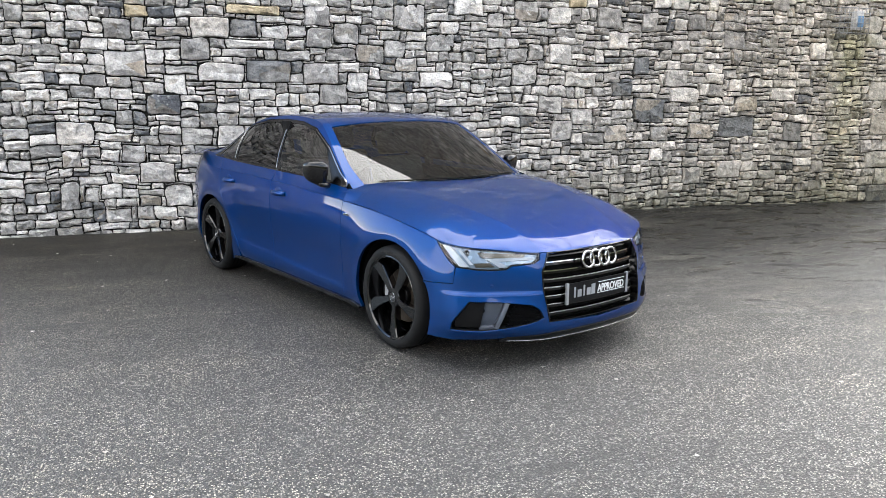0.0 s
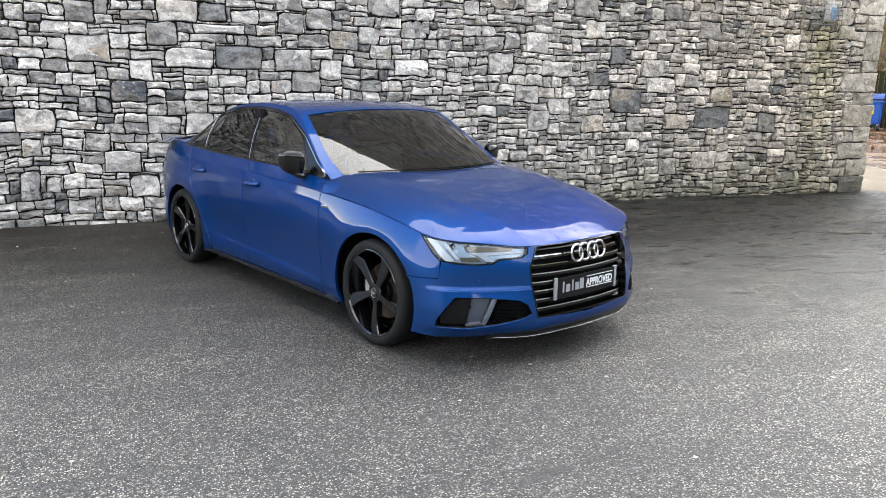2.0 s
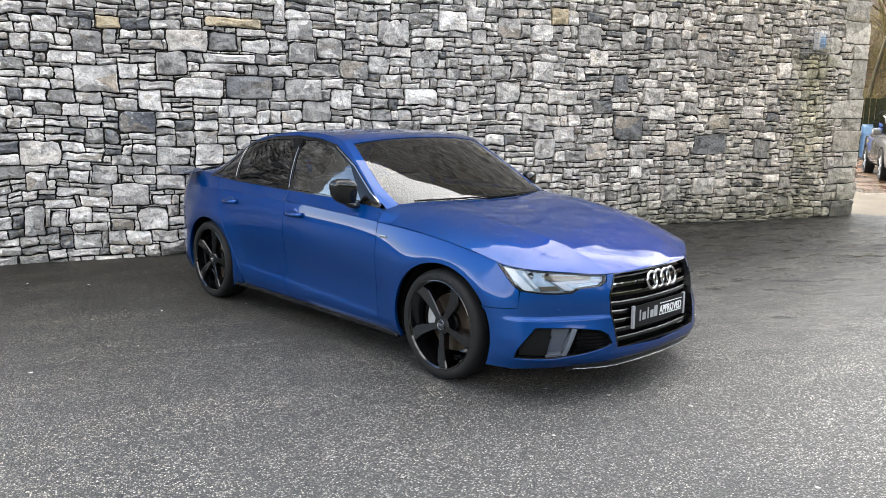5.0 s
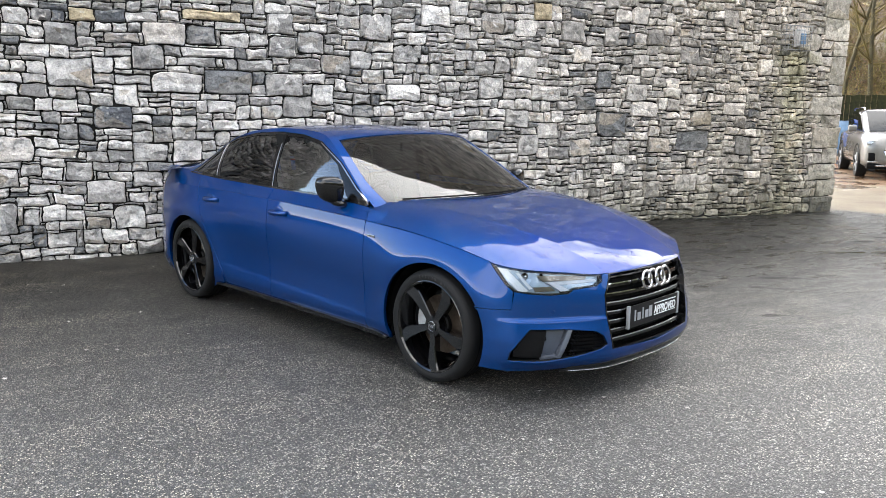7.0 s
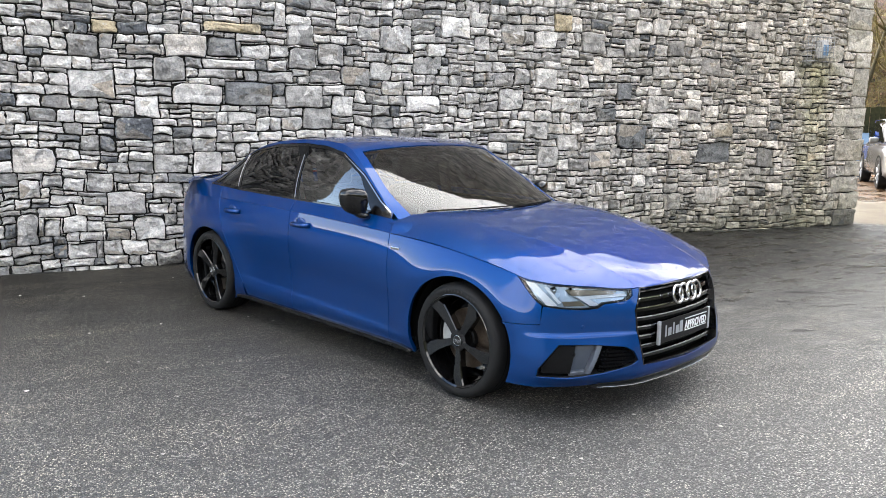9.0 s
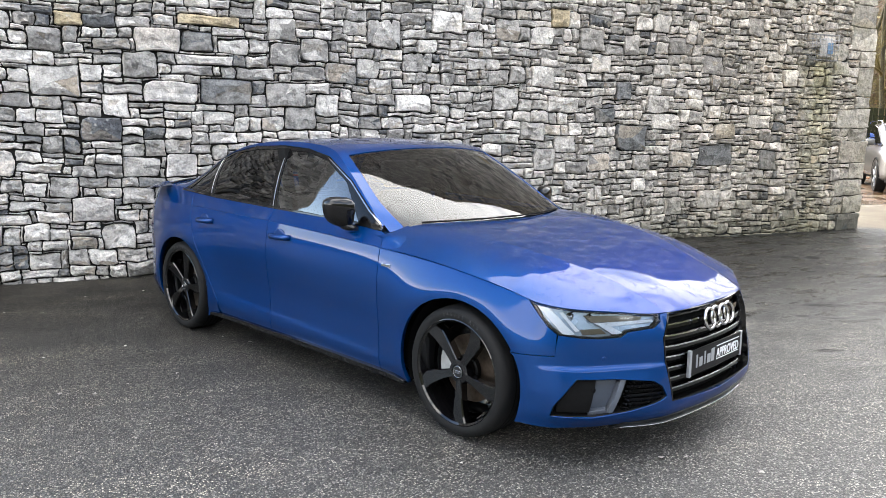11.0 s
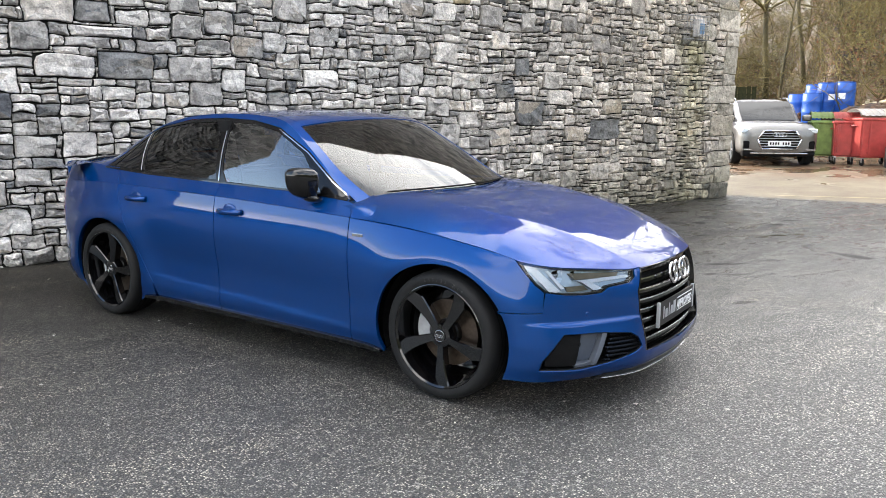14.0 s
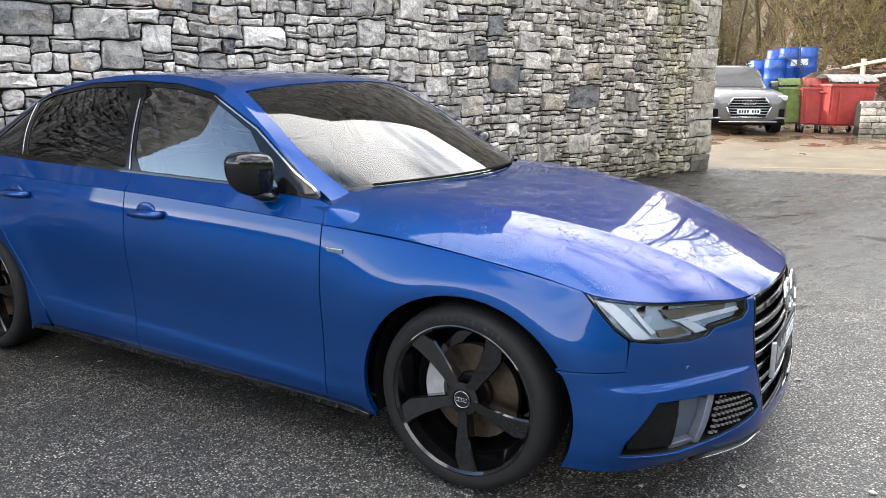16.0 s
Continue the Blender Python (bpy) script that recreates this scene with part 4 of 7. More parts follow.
trimmed("boot_lid", upper, [boot], (0.05, 0.04), TOP, M_PAINT_WET, car, rim=0.03)
lip = []
for i in range(25):
    w = -0.70 + 1.4 * i / 24
    lip.append((-2.30 + 0.26 * (w / 0.7) ** 2, w, float(upper(np.array([-2.28 + 0.26 * (w / 0.7) ** 2]), np.array([abs(w)]))[0, 2]) + 0.007))
b = tube(lip, 0.010, 8)
part("boot_spoiler", b, M_GLOSSBLACK, car)
part("rear_panel", box((-2.36, -0.62, 0.62), (-2.30, 0.62, 1.03), 0.03), M_PAINT, car)

# grille
GR2 = [(s_of_w(w), z) for w, z in GRILLE]
mirror_s = lambda p: [(2 - s, z) for s, z in p[::-1]]


def nose(s, z, push=0.0, sgn=-1):
    """The nose across the car: s below 1 lies on the other side."""
    s = np.asarray(s, float)
    p = body(np.where(s < 1, 2 - s, s), z, push, sgn)
    p[..., 1] = np.where(s < 1, -p[..., 1], p[..., 1])
    return p


hexa = GR2 + mirror_s(GR2)
FWD = (1, 0, 0.1)
grille = trimmed("grille", nose, [hexa], (0.1, 0.04), FWD, M_MATBLACK, car, rim=0, push=-0.07, label="black single-frame grille with dark chrome bars")
inner = [(1 + (s - 1) * 0.984, z + (0.49 - z) * 0.018) for s, z in hexa]
trimmed("grille_frame", nose, [keyhole(hexa, inner)], (0.06, 0.03), FWD, M_GLOSSBLACK, grille, rim=0.05, push=0.0)
for i in range(8):
    z = 0.664 - 0.0485 * i
    wmax = float(np.interp(z, [0.285, 0.47, 0.575, 0.684], [0.396, 0.430, 0.436, 0.382])) - 0.014
    a, c = s_of_w(wmax), 2 - s_of_w(wmax)
    trimmed("grille_bar", nose, [[(c, z - 0.011), (a, z - 0.011), (a, z + 0.011), (c, z + 0.011)]], (0.12, 0.011), FWD, M_GRILLE, grille, rim=0.035, push=-0.030)
    trimmed("chrome_strip", nose, [[(c, z + 0.004), (a, z + 0.004), (a, z + 0.010), (c, z + 0.010)]], (0.12, 0.011), FWD, M_DARKCHROME, grille, rim=0.004, push=-0.027)
for k, y in enumerate((-0.102, -0.034, 0.034, 0.102)):
    b = ring_mesh(0.047, 0.0085, 0.9)
    bmesh.ops.transform(b, matrix=pose(2.303 - 0.004 * (k % 2) - abs(y) * 0.03, y, 0.622, 0, -12, 0), verts=b.verts)
    part("badge_ring", b, M_CHROME, grille, "chrome ring of the maker's badge")

# plate
plate = part("number_plate", box((2.290, -0.262, 0.372), (2.298, 0.262, 0.492), 0.003), M_PLATE, car, "black dealer plate")
part("plate_end", box((2.284, -0.275, 0.368), (2.300, -0.256, 0.496), 0.003), M_SILVER, plate)
part("plate_end", box((2.284, 0.256, 0.368), (2.300, 0.275, 0.496), 0.003), M_SILVER, plate)
for y, w, h, z in ((-0.205, 0.014, 0.062, 0.404), (-0.165, 0.034, 0.044, 0.404), (-0.125, 0.014, 0.064, 0.404), (-0.085, 0.034, 0.044, 0.404), (-0.045, 0.034, 0.062, 0.404)):
    part("dealer_mark", box((2.2975, y - w / 2, z), (2.2995, y + w / 2, z + h)), M_SILVER, plate)
fc = bpy.data.curves.new("word", "FONT")
fc.body, fc.size, fc.extrude, fc.align_x, fc.offset = "APPROVED", 0.062, 0.0008, "CENTER", 0.0012
fo = new("word", fc)
bpy.context.view_layer.update()
me = bpy.data.meshes.new_from_object(fo.evaluated_get(bpy.context.evaluated_depsgraph_get()))
bpy.data.objects.remove(fo)
me.transform(Matrix.Translation((2.299, 0.115, 0.412)) @ Matrix(((0, 0, 1, 0), (1, 0, 0, 0), (0, 1, 0, 0), (0, 0, 0, 1))) @ Matrix.Diagonal((0.78, 1, 1, 1)))
me.materials.clear()
part("lettering", me, M_WHITE, plate)
for z in (0.402, 0.468):
    part("plate_line", box((2.2975, -0.005, z), (2.2995, 0.238, z + 0.004)), M_WHITE, plate)

# splitter under the nose
sp = [(2 - s_of_w(0.66), 0.172), (s_of_w(0.66), 0.172), (s_of_w(0.62), 0.198), (s_of_w(0.36), 0.216), (2 - s_of_w(0.36), 0.216), (2 - s_of_w(0.62), 0.198)]
trimmed("front_splitter", nose, [sp], (0.1, 0.02), FWD, M_SATINBLACK, car, rim=0.05, push=0.006)
edge = [(2 - s_of_w(0.62), 0.172), (s_of_w(0.62), 0.172), (s_of_w(0.62), 0.175), (2 - s_of_w(0.62), 0.175)]
trimmed("splitter_trim", nose, [edge], (0.1, 0.02), FWD, M_DARKCHROME, car, rim=0.02, push=0.012)

for sgn in (-1, 1):
    part("air_deflector", smooth(box((1.86, sgn * 0.70 - 0.10, 0.152), (1.90, sgn * 0.70 + 0.10, 0.19), 0.008)), M_BLADE, car)
# floor, cabin
part("underbody", smooth(box((-2.1, -0.72, 0.17), (1.05, 0.72, 0.24), 0.03)), M_MATBLACK, car)
part("engine_tray", smooth(box((1.0, -0.50, 0.18), (2.16, 0.50, 0.24), 0.02)), M_MATBLACK, car)
part("engine_bay", smooth(box((1.86, -0.62, 0.24), (2.10, 0.62, 0.62), 0.03)), M_MATBLACK, car)
part("bulkhead", smooth(box((0.86, -0.84, 0.24), (0.98, 0.84, 0.86), 0.03)), M_MATBLACK, car)
dash = smooth(box((0.42, -0.74, 0.60), (0.92, 0.74, 0.90), 0.07, 3))
part("dashboard", dash, M_CABIN, car)
part("parcel_shelf", smooth(box((-1.80, -0.66, 0.90), (-1.22, 0.66, 0.98), 0.03)), M_CABIN, car)
part("cowl", prism([(1.04, 0.88), (0.84, 0.88), (0.84, 0.905), (1.04, 0.905)], (-0.60, 0.60)), M_MATBLACK, car)
for y in (-0.37, 0.37):
    seat((0.05, y))
    seat((-0.85, y))
b = ring_mesh(0.185, 0.016)
bmesh.ops.transform(b, matrix=pose(0.30, -0.37, 0.87, 0, 22, 0), verts=b.verts)
part("steering_wheel", b, M_CABIN, car)
part("rear_view_mirror", smooth(box((0.28, -0.12, 1.25), (0.31, 0.12, 1.31), 0.012)), M_CABIN, car)
# wipers
for y0, y1 in ((-0.62, 0.02), (0.0, 0.60)):
    pts = []
    for i in range(9):
        w = y0 + (y1 - y0) * i / 8
        x = 1.055 - 0.25 * (w / 0.74) ** 2 - 0.015
        pts.append((x, w, float(upper(np.array([x]), np.array([abs(w)]))[0, 2]) + 0.006))
    part("wiper", tube(pts, 0.005, 6), M_MATBLACK, car)


# wheels
SPOKE = [(0.040, -0.021), (0.040, 0.018), (0.10, 0.020), (0.165, 0.030), (0.215, 0.044), (0.250, 0.060), (0.253, -0.012), (0.215, -0.034), (0.165, -0.032), (0.10, -0.025)]


def wheel(at, sgn, turn):
    """Tyre, five-spoke rim, brake; its outer face towards -y before it is turned round for the other side."""
    hub = part("wheel", lathe([(0.250, 0.02), (0.263, 0.012), (0.266, -0.002), (0.261, -0.004), (0.252, 0.004), (0.246, 0.05), (0.234, 0.12), (0.236, 0.20), (0.244, 0.222)], 64), M_RIM, car, "black alloy wheel")
    hub.matrix_basis = pose(*at, 0, 0, 0 if sgn < 0 else 180)
    ty = [(0.2600, 0.010), (0.266, -0.004), (0.286, -0.010), (0.306, -0.004), (0.319, 0.012), (0.3245, 0.030), (0.3270, 0.06), (0.3275, 0.115), (0.3265, 0.17), (0.3235, 0.20), (0.316, 0.222), (0.29, 0.236), (0.262, 0.232), (0.2455, 0.215)]
    part("tyre", lathe(ty, 72), M_TYRE, hub)
    grooves = bmesh.new()
    for y in (0.07, 0.105, 0.14, 0.17):
        bm_lathe(grooves, [(0.3275, y - 0.004), (0.3278, y), (0.3275, y + 0.004)], 72)
    part("tread_groove", grooves, M_MATBLACK, hub)
    marks = []
    for i, ch in enumerate("245/35 R19"):
        if ch != " ":
            cu = bpy.data.curves.new("mark", "FONT")
            cu.body, cu.size, cu.extrude, cu.align_x = ch, 0.030, 0.0006, "CENTER"
            to = new("mark", cu)
            bpy.context.view_layer.update()
            mm = bpy.data.meshes.new_from_object(to.evaluated_get(bpy.context.evaluated_depsgraph_get()))
            bpy.data.objects.remove(to)
            mm.transform(Matrix.Rotation(radians(8 - 5.0 * (i - 4.5) * -1), 4, "Y") @ Matrix.Translation((0, -0.0105, 0.281)) @ Matrix.Rotation(radians(90), 4, "X") @ Matrix.Diagonal((0.85, 0.75, 1, 1)))
            marks.append(mm)
    mk = bmesh.new()
    for mm in marks:
        mk.from_mesh(mm)
        bpy.data.meshes.remove(mm)
    lettering = part("tyre_lettering", mk, M_MARK, hub, "raised tyre size lettering")
    lettering["kind"] = "stuff"
    part("rim_barrel", lathe([(0.225, 0.10), (0.212, 0.12), (0.205, 0.20), (0.06, 0.205)], 48), M_RIM, hub)
    part("hub_centre", lathe([(0.0, 0.022), (0.034, 0.022), (0.036, 0.018), (0.058, 0.022), (0.064, 0.034), (0.068, 0.07), (0.0, 0.07)], 40), M_RIM, hub)
    for k in range(5):
        bm = bmesh.new()
        layers = []
        for lay in range(3):
            row = []
            for r, t in SPOKE:
                shrink = (1.0, 0.94, 0.60)[2 - lay] if lay < 2 else 0.86
                front = 0.018 - 0.014 * ((r - 0.04) / 0.2) ** 1.5 + (0.006 if t < 0 else 0.0)
                y = (front + 0.05, front + 0.006, front)[lay]
                tt = t * (0.80, 1.0, 0.86)[lay]
                row.append(bm.verts.new((r, y, tt)))
            layers.append(row)
        n = len(SPOKE)
        bm.faces.new(layers[2])
        for A, B in zip(layers, layers[1:]):
            for i in range(n):
                bm.faces.new((A[i], A[(i + 1) % n], B[(i + 1) % n], B[i]))
        bmesh.ops.recalc_face_normals(bm, faces=bm.faces)
        bmesh.ops.transform(bm, matrix=pose(0, 0, 0, 0, -(turn + 72 * k), 0), verts=bm.verts)
        part("spoke", smooth(bm, 25), M_RIM, hub)
        a = radians(turn + 36 + 72 * k)
        part("wheel_bolt", lathe([(0, 0.026), (0.008, 0.026), (0.0095, 0.030), (0.0095, 0.06)], 8, at=(0.051 * math.cos(a), 0, 0.051 * math.sin(a))), M_SATINBLACK, hub)
    cap = part("centre_cap", lathe([(0, 0.014), (0.026, 0.0145), (0.029, 0.017), (0.030, 0.024)], 32), M_SATINBLACK, hub)
    b = bmesh.new()
    for y in (-0.0155, -0.0052, 0.0052, 0.0155):
        r = ring_mesh(0.0068, 0.0011, 1, 18, 6)
        bmesh.ops.transform(r, matrix=pose(y, 0.0132, 0, 0, 0, 90), verts=r.verts)
        tmp = bpy.data.meshes.new("tmp")
        r.to_mesh(tmp)
        r.free()
        b.from_mesh(tmp)
        bpy.data.meshes.remove(tmp)
    part("cap_mark", b, M_CHROME, cap)
    rr = ring_mesh(0.0285, 0.0014, 1, 32, 6)
    bmesh.ops.transform(rr, matrix=pose(0, 0.0155, 0, 0, 0, 90), verts=rr.verts)
    part("cap_ring", rr, M_CHROME, cap)
    part("brake_disc", lathe([(0.075, 0.105), (0.169, 0.105), (0.170, 0.108), (0.170, 0.13), (0.075, 0.13)], 56), M_DISC, hub)
    part("disc_bell", lathe([(0.0, 0.075), (0.070, 0.075), (0.075, 0.080), (0.075, 0.12)], 40), M_SATINBLACK, hub)
    cal = bmesh.new()
    bm_lathe(cal, [(0.110, 0.085), (0.178, 0.080), (0.186, 0.09), (0.186, 0.15), (0.110, 0.15), (0.110, 0.085)], 12, a0=radians(155), a1=radians(205))
    bmesh.ops.holes_fill(cal, edges=cal.edges)
    part("brake_caliper", smooth(cal), M_CALIPER, hub)
    return hub


for x in (1.41, -1.41):
    for sgn in (-1, 1):
        wheel((x, sgn * 0.908, 0.325), sgn, -88 if x > 0 else -70)

# ---- materials of the place ----
def stone_material(name, lo, mid, hi, moss=0.25):
    """Weathered limestone and slate: own tone for each stone, lichen, stains, rough face."""
    k = Nodes(name)
    g = k.n("ShaderNodeNewGeometry")
    oi = k.n("ShaderNodeObjectInfo")
    v = g.outputs["Position"]
    r = k.math("FRACT", k.math("ADD", g.outputs["Random Per Island"], oi.outputs["Random"]))
    tone = k.ramp(r, (0.0, lo), (0.45, mid), (0.8, hi), (1.0, tuple(c * 1.12 for c in hi)))
    r2 = k.math("FRACT", k.math("MULTIPLY", r, 17.3))
    warm = k.mix(k.rng(r2, 0.88, 1.0, 0.0, 0.5), tone, (0.34, 0.26, 0.17))
    n1, n2, n3 = k.noise(v, 9, 6, 0.62), k.noise(v, 55, 5, 0.6), k.noise(v, 2.3, 4)
    c = k.mix(0.58, warm, k.ramp(n1, (0.34, (0.34, 0.335, 0.33)), (0.47, (0.98, 0.98, 0.98)), (0.64, (1.5, 1.49, 1.47))), "MULTIPLY")
    c = k.mix(0.5, c, k.ramp(n2, (0.38, (0.55, 0.55, 0.56)), (0.58, (1.15, 1.15, 1.13))), "MULTIPLY")
    # pale lichen and green algae
    lich = k.n("ShaderNodeTexVoronoi", Scale=16)
    k.l(v, lich.inputs["Vector"])
    spots = k.math("MULTIPLY", k.rng(lich.outputs["Distance"], 0.10, 0.28, 1, 0), k.rng(n3, 0.5, 0.62, 0, 1))
    c = k.mix(k.math("MULTIPLY", spots, 0.55), c, (0.52, 0.52, 0.48))
    sep = k.n("ShaderNodeSeparateXYZ")
    k.l(v, sep.inputs[0])
    damp = k.math("MULTIPLY", k.rng(sep.outputs["X"], 6.0, 9.0, 0.2, 0.8), k.rng(k.noise(v, 3.1, 5), 0.50, 0.70, 0.0, 1.0))
    c = k.mix(k.math("MULTIPLY", damp, moss), c, (0.13, 0.14, 0.055))
    # damp and algae at the wall's foot, green run-off below the wall box
    hgt = k.math("ADD", sep.outputs["Z"], k.math("MULTIPLY", k.noise(v, 2.2, 5, 0.6), 0.9))
    rise = k.math("MULTIPLY", k.rng(hgt, 0.50, 1.15, 1.0, 0.0), k.rng(sep.outputs["X"], 0.5, 4.5, 0.15, 1.0))
    c = k.mix(k.math("MULTIPLY", rise, 0.72), c, k.mix(1.0, c, (0.36, 0.37, 0.26), "MULTIPLY"))
    off = k.math("ABSOLUTE", k.math("ADD", k.math("SUBTRACT", sep.outputs["X"], 8.55), k.math("MULTIPLY", k.math("SUBTRACT", k.noise(v, 3.0, 4), 0.5), 0.9)))
    run = k.math("MULTIPLY", k.rng(off, 0.10, 0.42, 1.0, 0.0), k.rng(sep.outputs["Z"], 2.45, 2.75, 1.0, 0.0))
    c = k.mix(k.math("MULTIPLY", k.math("MULTIPLY", run, k.rng(sep.outputs["Z"], 0.2, 2.4, 0.25, 1.0)), 0.55), c, k.mix(1.0, c, (0.78, 0.80, 0.42), "MULTIPLY"))
    c = k.mix(k.rng(sep.outputs["X"], 2.0, 7.5, 0.0, 1.0), c, k.mix(1.0, c, (0.92, 0.86, 0.77), "MULTIPLY"))     # browner stone towards the yard
    k.l(c, k.b.inputs["Base Color"])
    k.set(Roughness=0.82)
    # broken facets: stepped planes with sharp edges
    wv = k.n("ShaderNodeVectorMath")
    wv.operation = 'ADD'
    nz = k.n("ShaderNodeTexNoise", Scale=14.0, Detail=4)
    k.l(v, nz.inputs["Vector"])
    sc = k.n("ShaderNodeVectorMath")
    sc.operation = 'SCALE'
    sc.inputs[3].default_value = 0.10
    k.l(nz.outputs["Color"], sc.inputs[0])
    k.l(v, wv.inputs[0])
    k.l(sc.outputs[0], wv.inputs[1])
    fac = k.n("ShaderNodeTexVoronoi", Scale=11)
    k.l(wv.outputs[0], fac.inputs["Vector"])
    n4 = k.noise(v, 28, 8, 0.68)
    n4 = k.math("ADD", k.math("MULTIPLY", fac.outputs["Distance"], 0.9), n4)
    nb = k.bump(n4, 1.0, 0.032, to=None)
    k.bump(n2, 0.5, 0.004, before=nb)
    return k.m


M_PALE = stone_material("limestone_pale", (0.43, 0.405, 0.388), (0.56, 0.530, 0.510), (0.68, 0.648, 0.622))
M_GREY = stone_material("limestone_grey", (0.22, 0.210, 0.205), (0.33, 0.315, 0.304), (0.45, 0.430, 0.414))
M_SLATE = stone_material("slate_dark", (0.10, 0.105, 0.12), (0.15, 0.155, 0.165), (0.21, 0.205, 0.20))
M_QUOIN = stone_material("quoin_stone", (0.29, 0.28, 0.265), (0.39, 0.375, 0.35), (0.50, 0.48, 0.45), 0.4)
M_OCHRE = stone_material("ochre_stone", (0.30, 0.25, 0.16), (0.38, 0.31, 0.20), (0.46, 0.38, 0.26))
M_GAP = plain("dark_joint", (0.010, 0.0092, 0.008), 0.95, bump=0.6, scale=40)


def ground_material():
    """Worn wet asphalt that turns into pale concrete past the end of the wall."""
    k = Nodes("wet_asphalt")
    v = k.coords()
    sep = k.n("ShaderNodeSeparateXYZ")
    k.l(v, sep.inputs[0])
    chips = k.n("ShaderNodeTexVoronoi", Scale=118)
    k.l(v, chips.inputs["Vector"])
    chips2 = k.n("ShaderNodeTexVoronoi", Scale=55)
    k.l(v, chips2.inputs["Vector"])
    sepc = k.n("ShaderNodeSeparateColor")
    k.l(chips.outputs["Color"], sepc.inputs[0])
    sepd = k.n("ShaderNodeSeparateColor")
    k.l(chips2.outputs["Color"], sepd.inputs[0])
    stone = k.ramp(sepc.outputs[0], (0.0, (0.006, 0.0058, 0.0054)), (0.42, (0.024, 0.0226, 0.020)), (0.70, (0.142, 0.136, 0.12)), (1.0, (0.58, 0.55, 0.48)))
    stone = k.mix(k.rng(sepd.outputs[1], 0.86, 0.9, 0, 0.6), stone, (0.33, 0.322, 0.305))
    edge = k.rng(chips.outputs["Distance"], 0.30, 0.62, 0, 1)
    tar = k.mix(edge, stone, (0.006, 0.006, 0.0062))
    big, mid = k.noise(v, 0.42, 5, 0.6), k.noise(v, 2.6, 6, 0.6)
    wet = k.rng(k.math("ADD", k.math("MULTIPLY", big, 0.7), k.math("MULTIPLY", mid, 0.3)), 0.42, 0.60, 0.0, 1.0)
    # damp along the wall; shade towards car and wall is put into the colour
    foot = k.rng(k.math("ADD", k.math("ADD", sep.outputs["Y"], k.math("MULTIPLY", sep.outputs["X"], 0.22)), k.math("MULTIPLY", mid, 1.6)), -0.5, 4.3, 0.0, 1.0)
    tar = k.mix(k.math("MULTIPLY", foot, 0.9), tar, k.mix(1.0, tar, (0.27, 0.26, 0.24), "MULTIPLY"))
    # damp and drier patches
    pm = k.n("ShaderNodeMapping")
    pm.inputs["Rotation"].default_value = (0, 0, radians(-25))
    pm.inputs["Scale"].default_value = (0.55, 1.5, 1)
    k.l(v, pm.inputs["Vector"])
    patch = k.noise(pm.outputs["Vector"], 1.6, 7, 0.62)
    tar = k.mix(k.rng(foot, 0, 1, 0.35, 1.0), tar, k.mix(1.0, tar, k.ramp(patch, (0.36, (0.40, 0.40, 0.41)), (0.52, (0.95, 0.95, 0.95)), (0.66, (1.9, 1.85, 1.75))), "MULTIPLY"))
    # dark wet mottling towards the yard
    mot = k.rng(k.noise(pm.outputs["Vector"], 3.4, 8, 0.70), 0.47, 0.58, 0, 1)
    east = k.rng(k.math("ADD", sep.outputs["X"], mid), 1.6, 4.0, 0.0, 0.7)
    tar = k.mix(k.math("MULTIPLY", k.math("MULTIPLY", mot, east), k.rng(foot, 0.1, 0.8, 0.1, 1.0)), tar, k.mix(1.0, tar, (0.42, 0.42, 0.43), "MULTIPLY"))
    # sky sheen towards the yard, put into the colour as paler chippings
    yard_sheen = k.math("MULTIPLY", k.rng(k.math("ADD", sep.outputs["X"], mid), 1.2, 3.6, 0.0, 1.0), k.math("SUBTRACT", 1.0, foot))
    tar = k.mix(yard_sheen, tar, k.mix(1.0, tar, (1.75, 1.72, 1.66), "MULTIPLY"))
    # long dark drag marks
    m = k.n("ShaderNodeMapping")
    m.inputs["Rotation"].default_value = (0, 0, radians(-12))
    m.inputs["Scale"].default_value = (0.25, 3.4, 1)
    k.l(v, m.inputs["Vector"])
    mark = k.rng(k.noise(m.outputs["Vector"], 1.3, 4), 0.66, 0.74, 0, 0.18)
    tar = k.mix(mark, tar, (0.02, 0.02, 0.02))
    # oil stain, standing puddle by the wall's end
    def blob(cx, cy, rx, ry, turn, soft):
        mp = k.n("ShaderNodeMapping")
        mp.vector_type = 'TEXTURE'
        mp.inputs["Location"].default_value = (cx, cy, 0)
        mp.inputs["Rotation"].default_value = (0, 0, radians(turn))
        mp.inputs["Scale"].default_value = (rx, ry, 50)
        k.l(v, mp.inputs["Vector"])
        ln = k.n("ShaderNodeVectorMath")
        ln.operation = 'LENGTH'
        k.l(mp.outputs[0], ln.inputs[0])
        return k.rng(k.math("ADD", ln.outputs["Value"], k.math("MULTIPLY", k.noise(v, 9, 5, 0.65), 1.3)), 1.65 - soft, 1.65, 1.0, 0.0)
    oil = k.math("MAXIMUM", blob(0.24, -1.77, 0.14, 0.045, 6, 0.3), blob(0.50, -1.73, 0.05, 0.03, 10, 0.3))
    tar = k.mix(k.math("MULTIPLY", oil, 0.75), tar, (0.012, 0.011, 0.010))
    # seams between two lays of asphalt, with a band of bare chippings beside the longer one
    bare = blob(-0.9, 1.165, 2.2, 0.065, -2.3, 0.6)
    tar = k.mix(k.math("MULTIPLY", bare, 0.2), tar, k.mix(1.0, tar, (2.6, 2.6, 2.5), "MULTIPLY"))
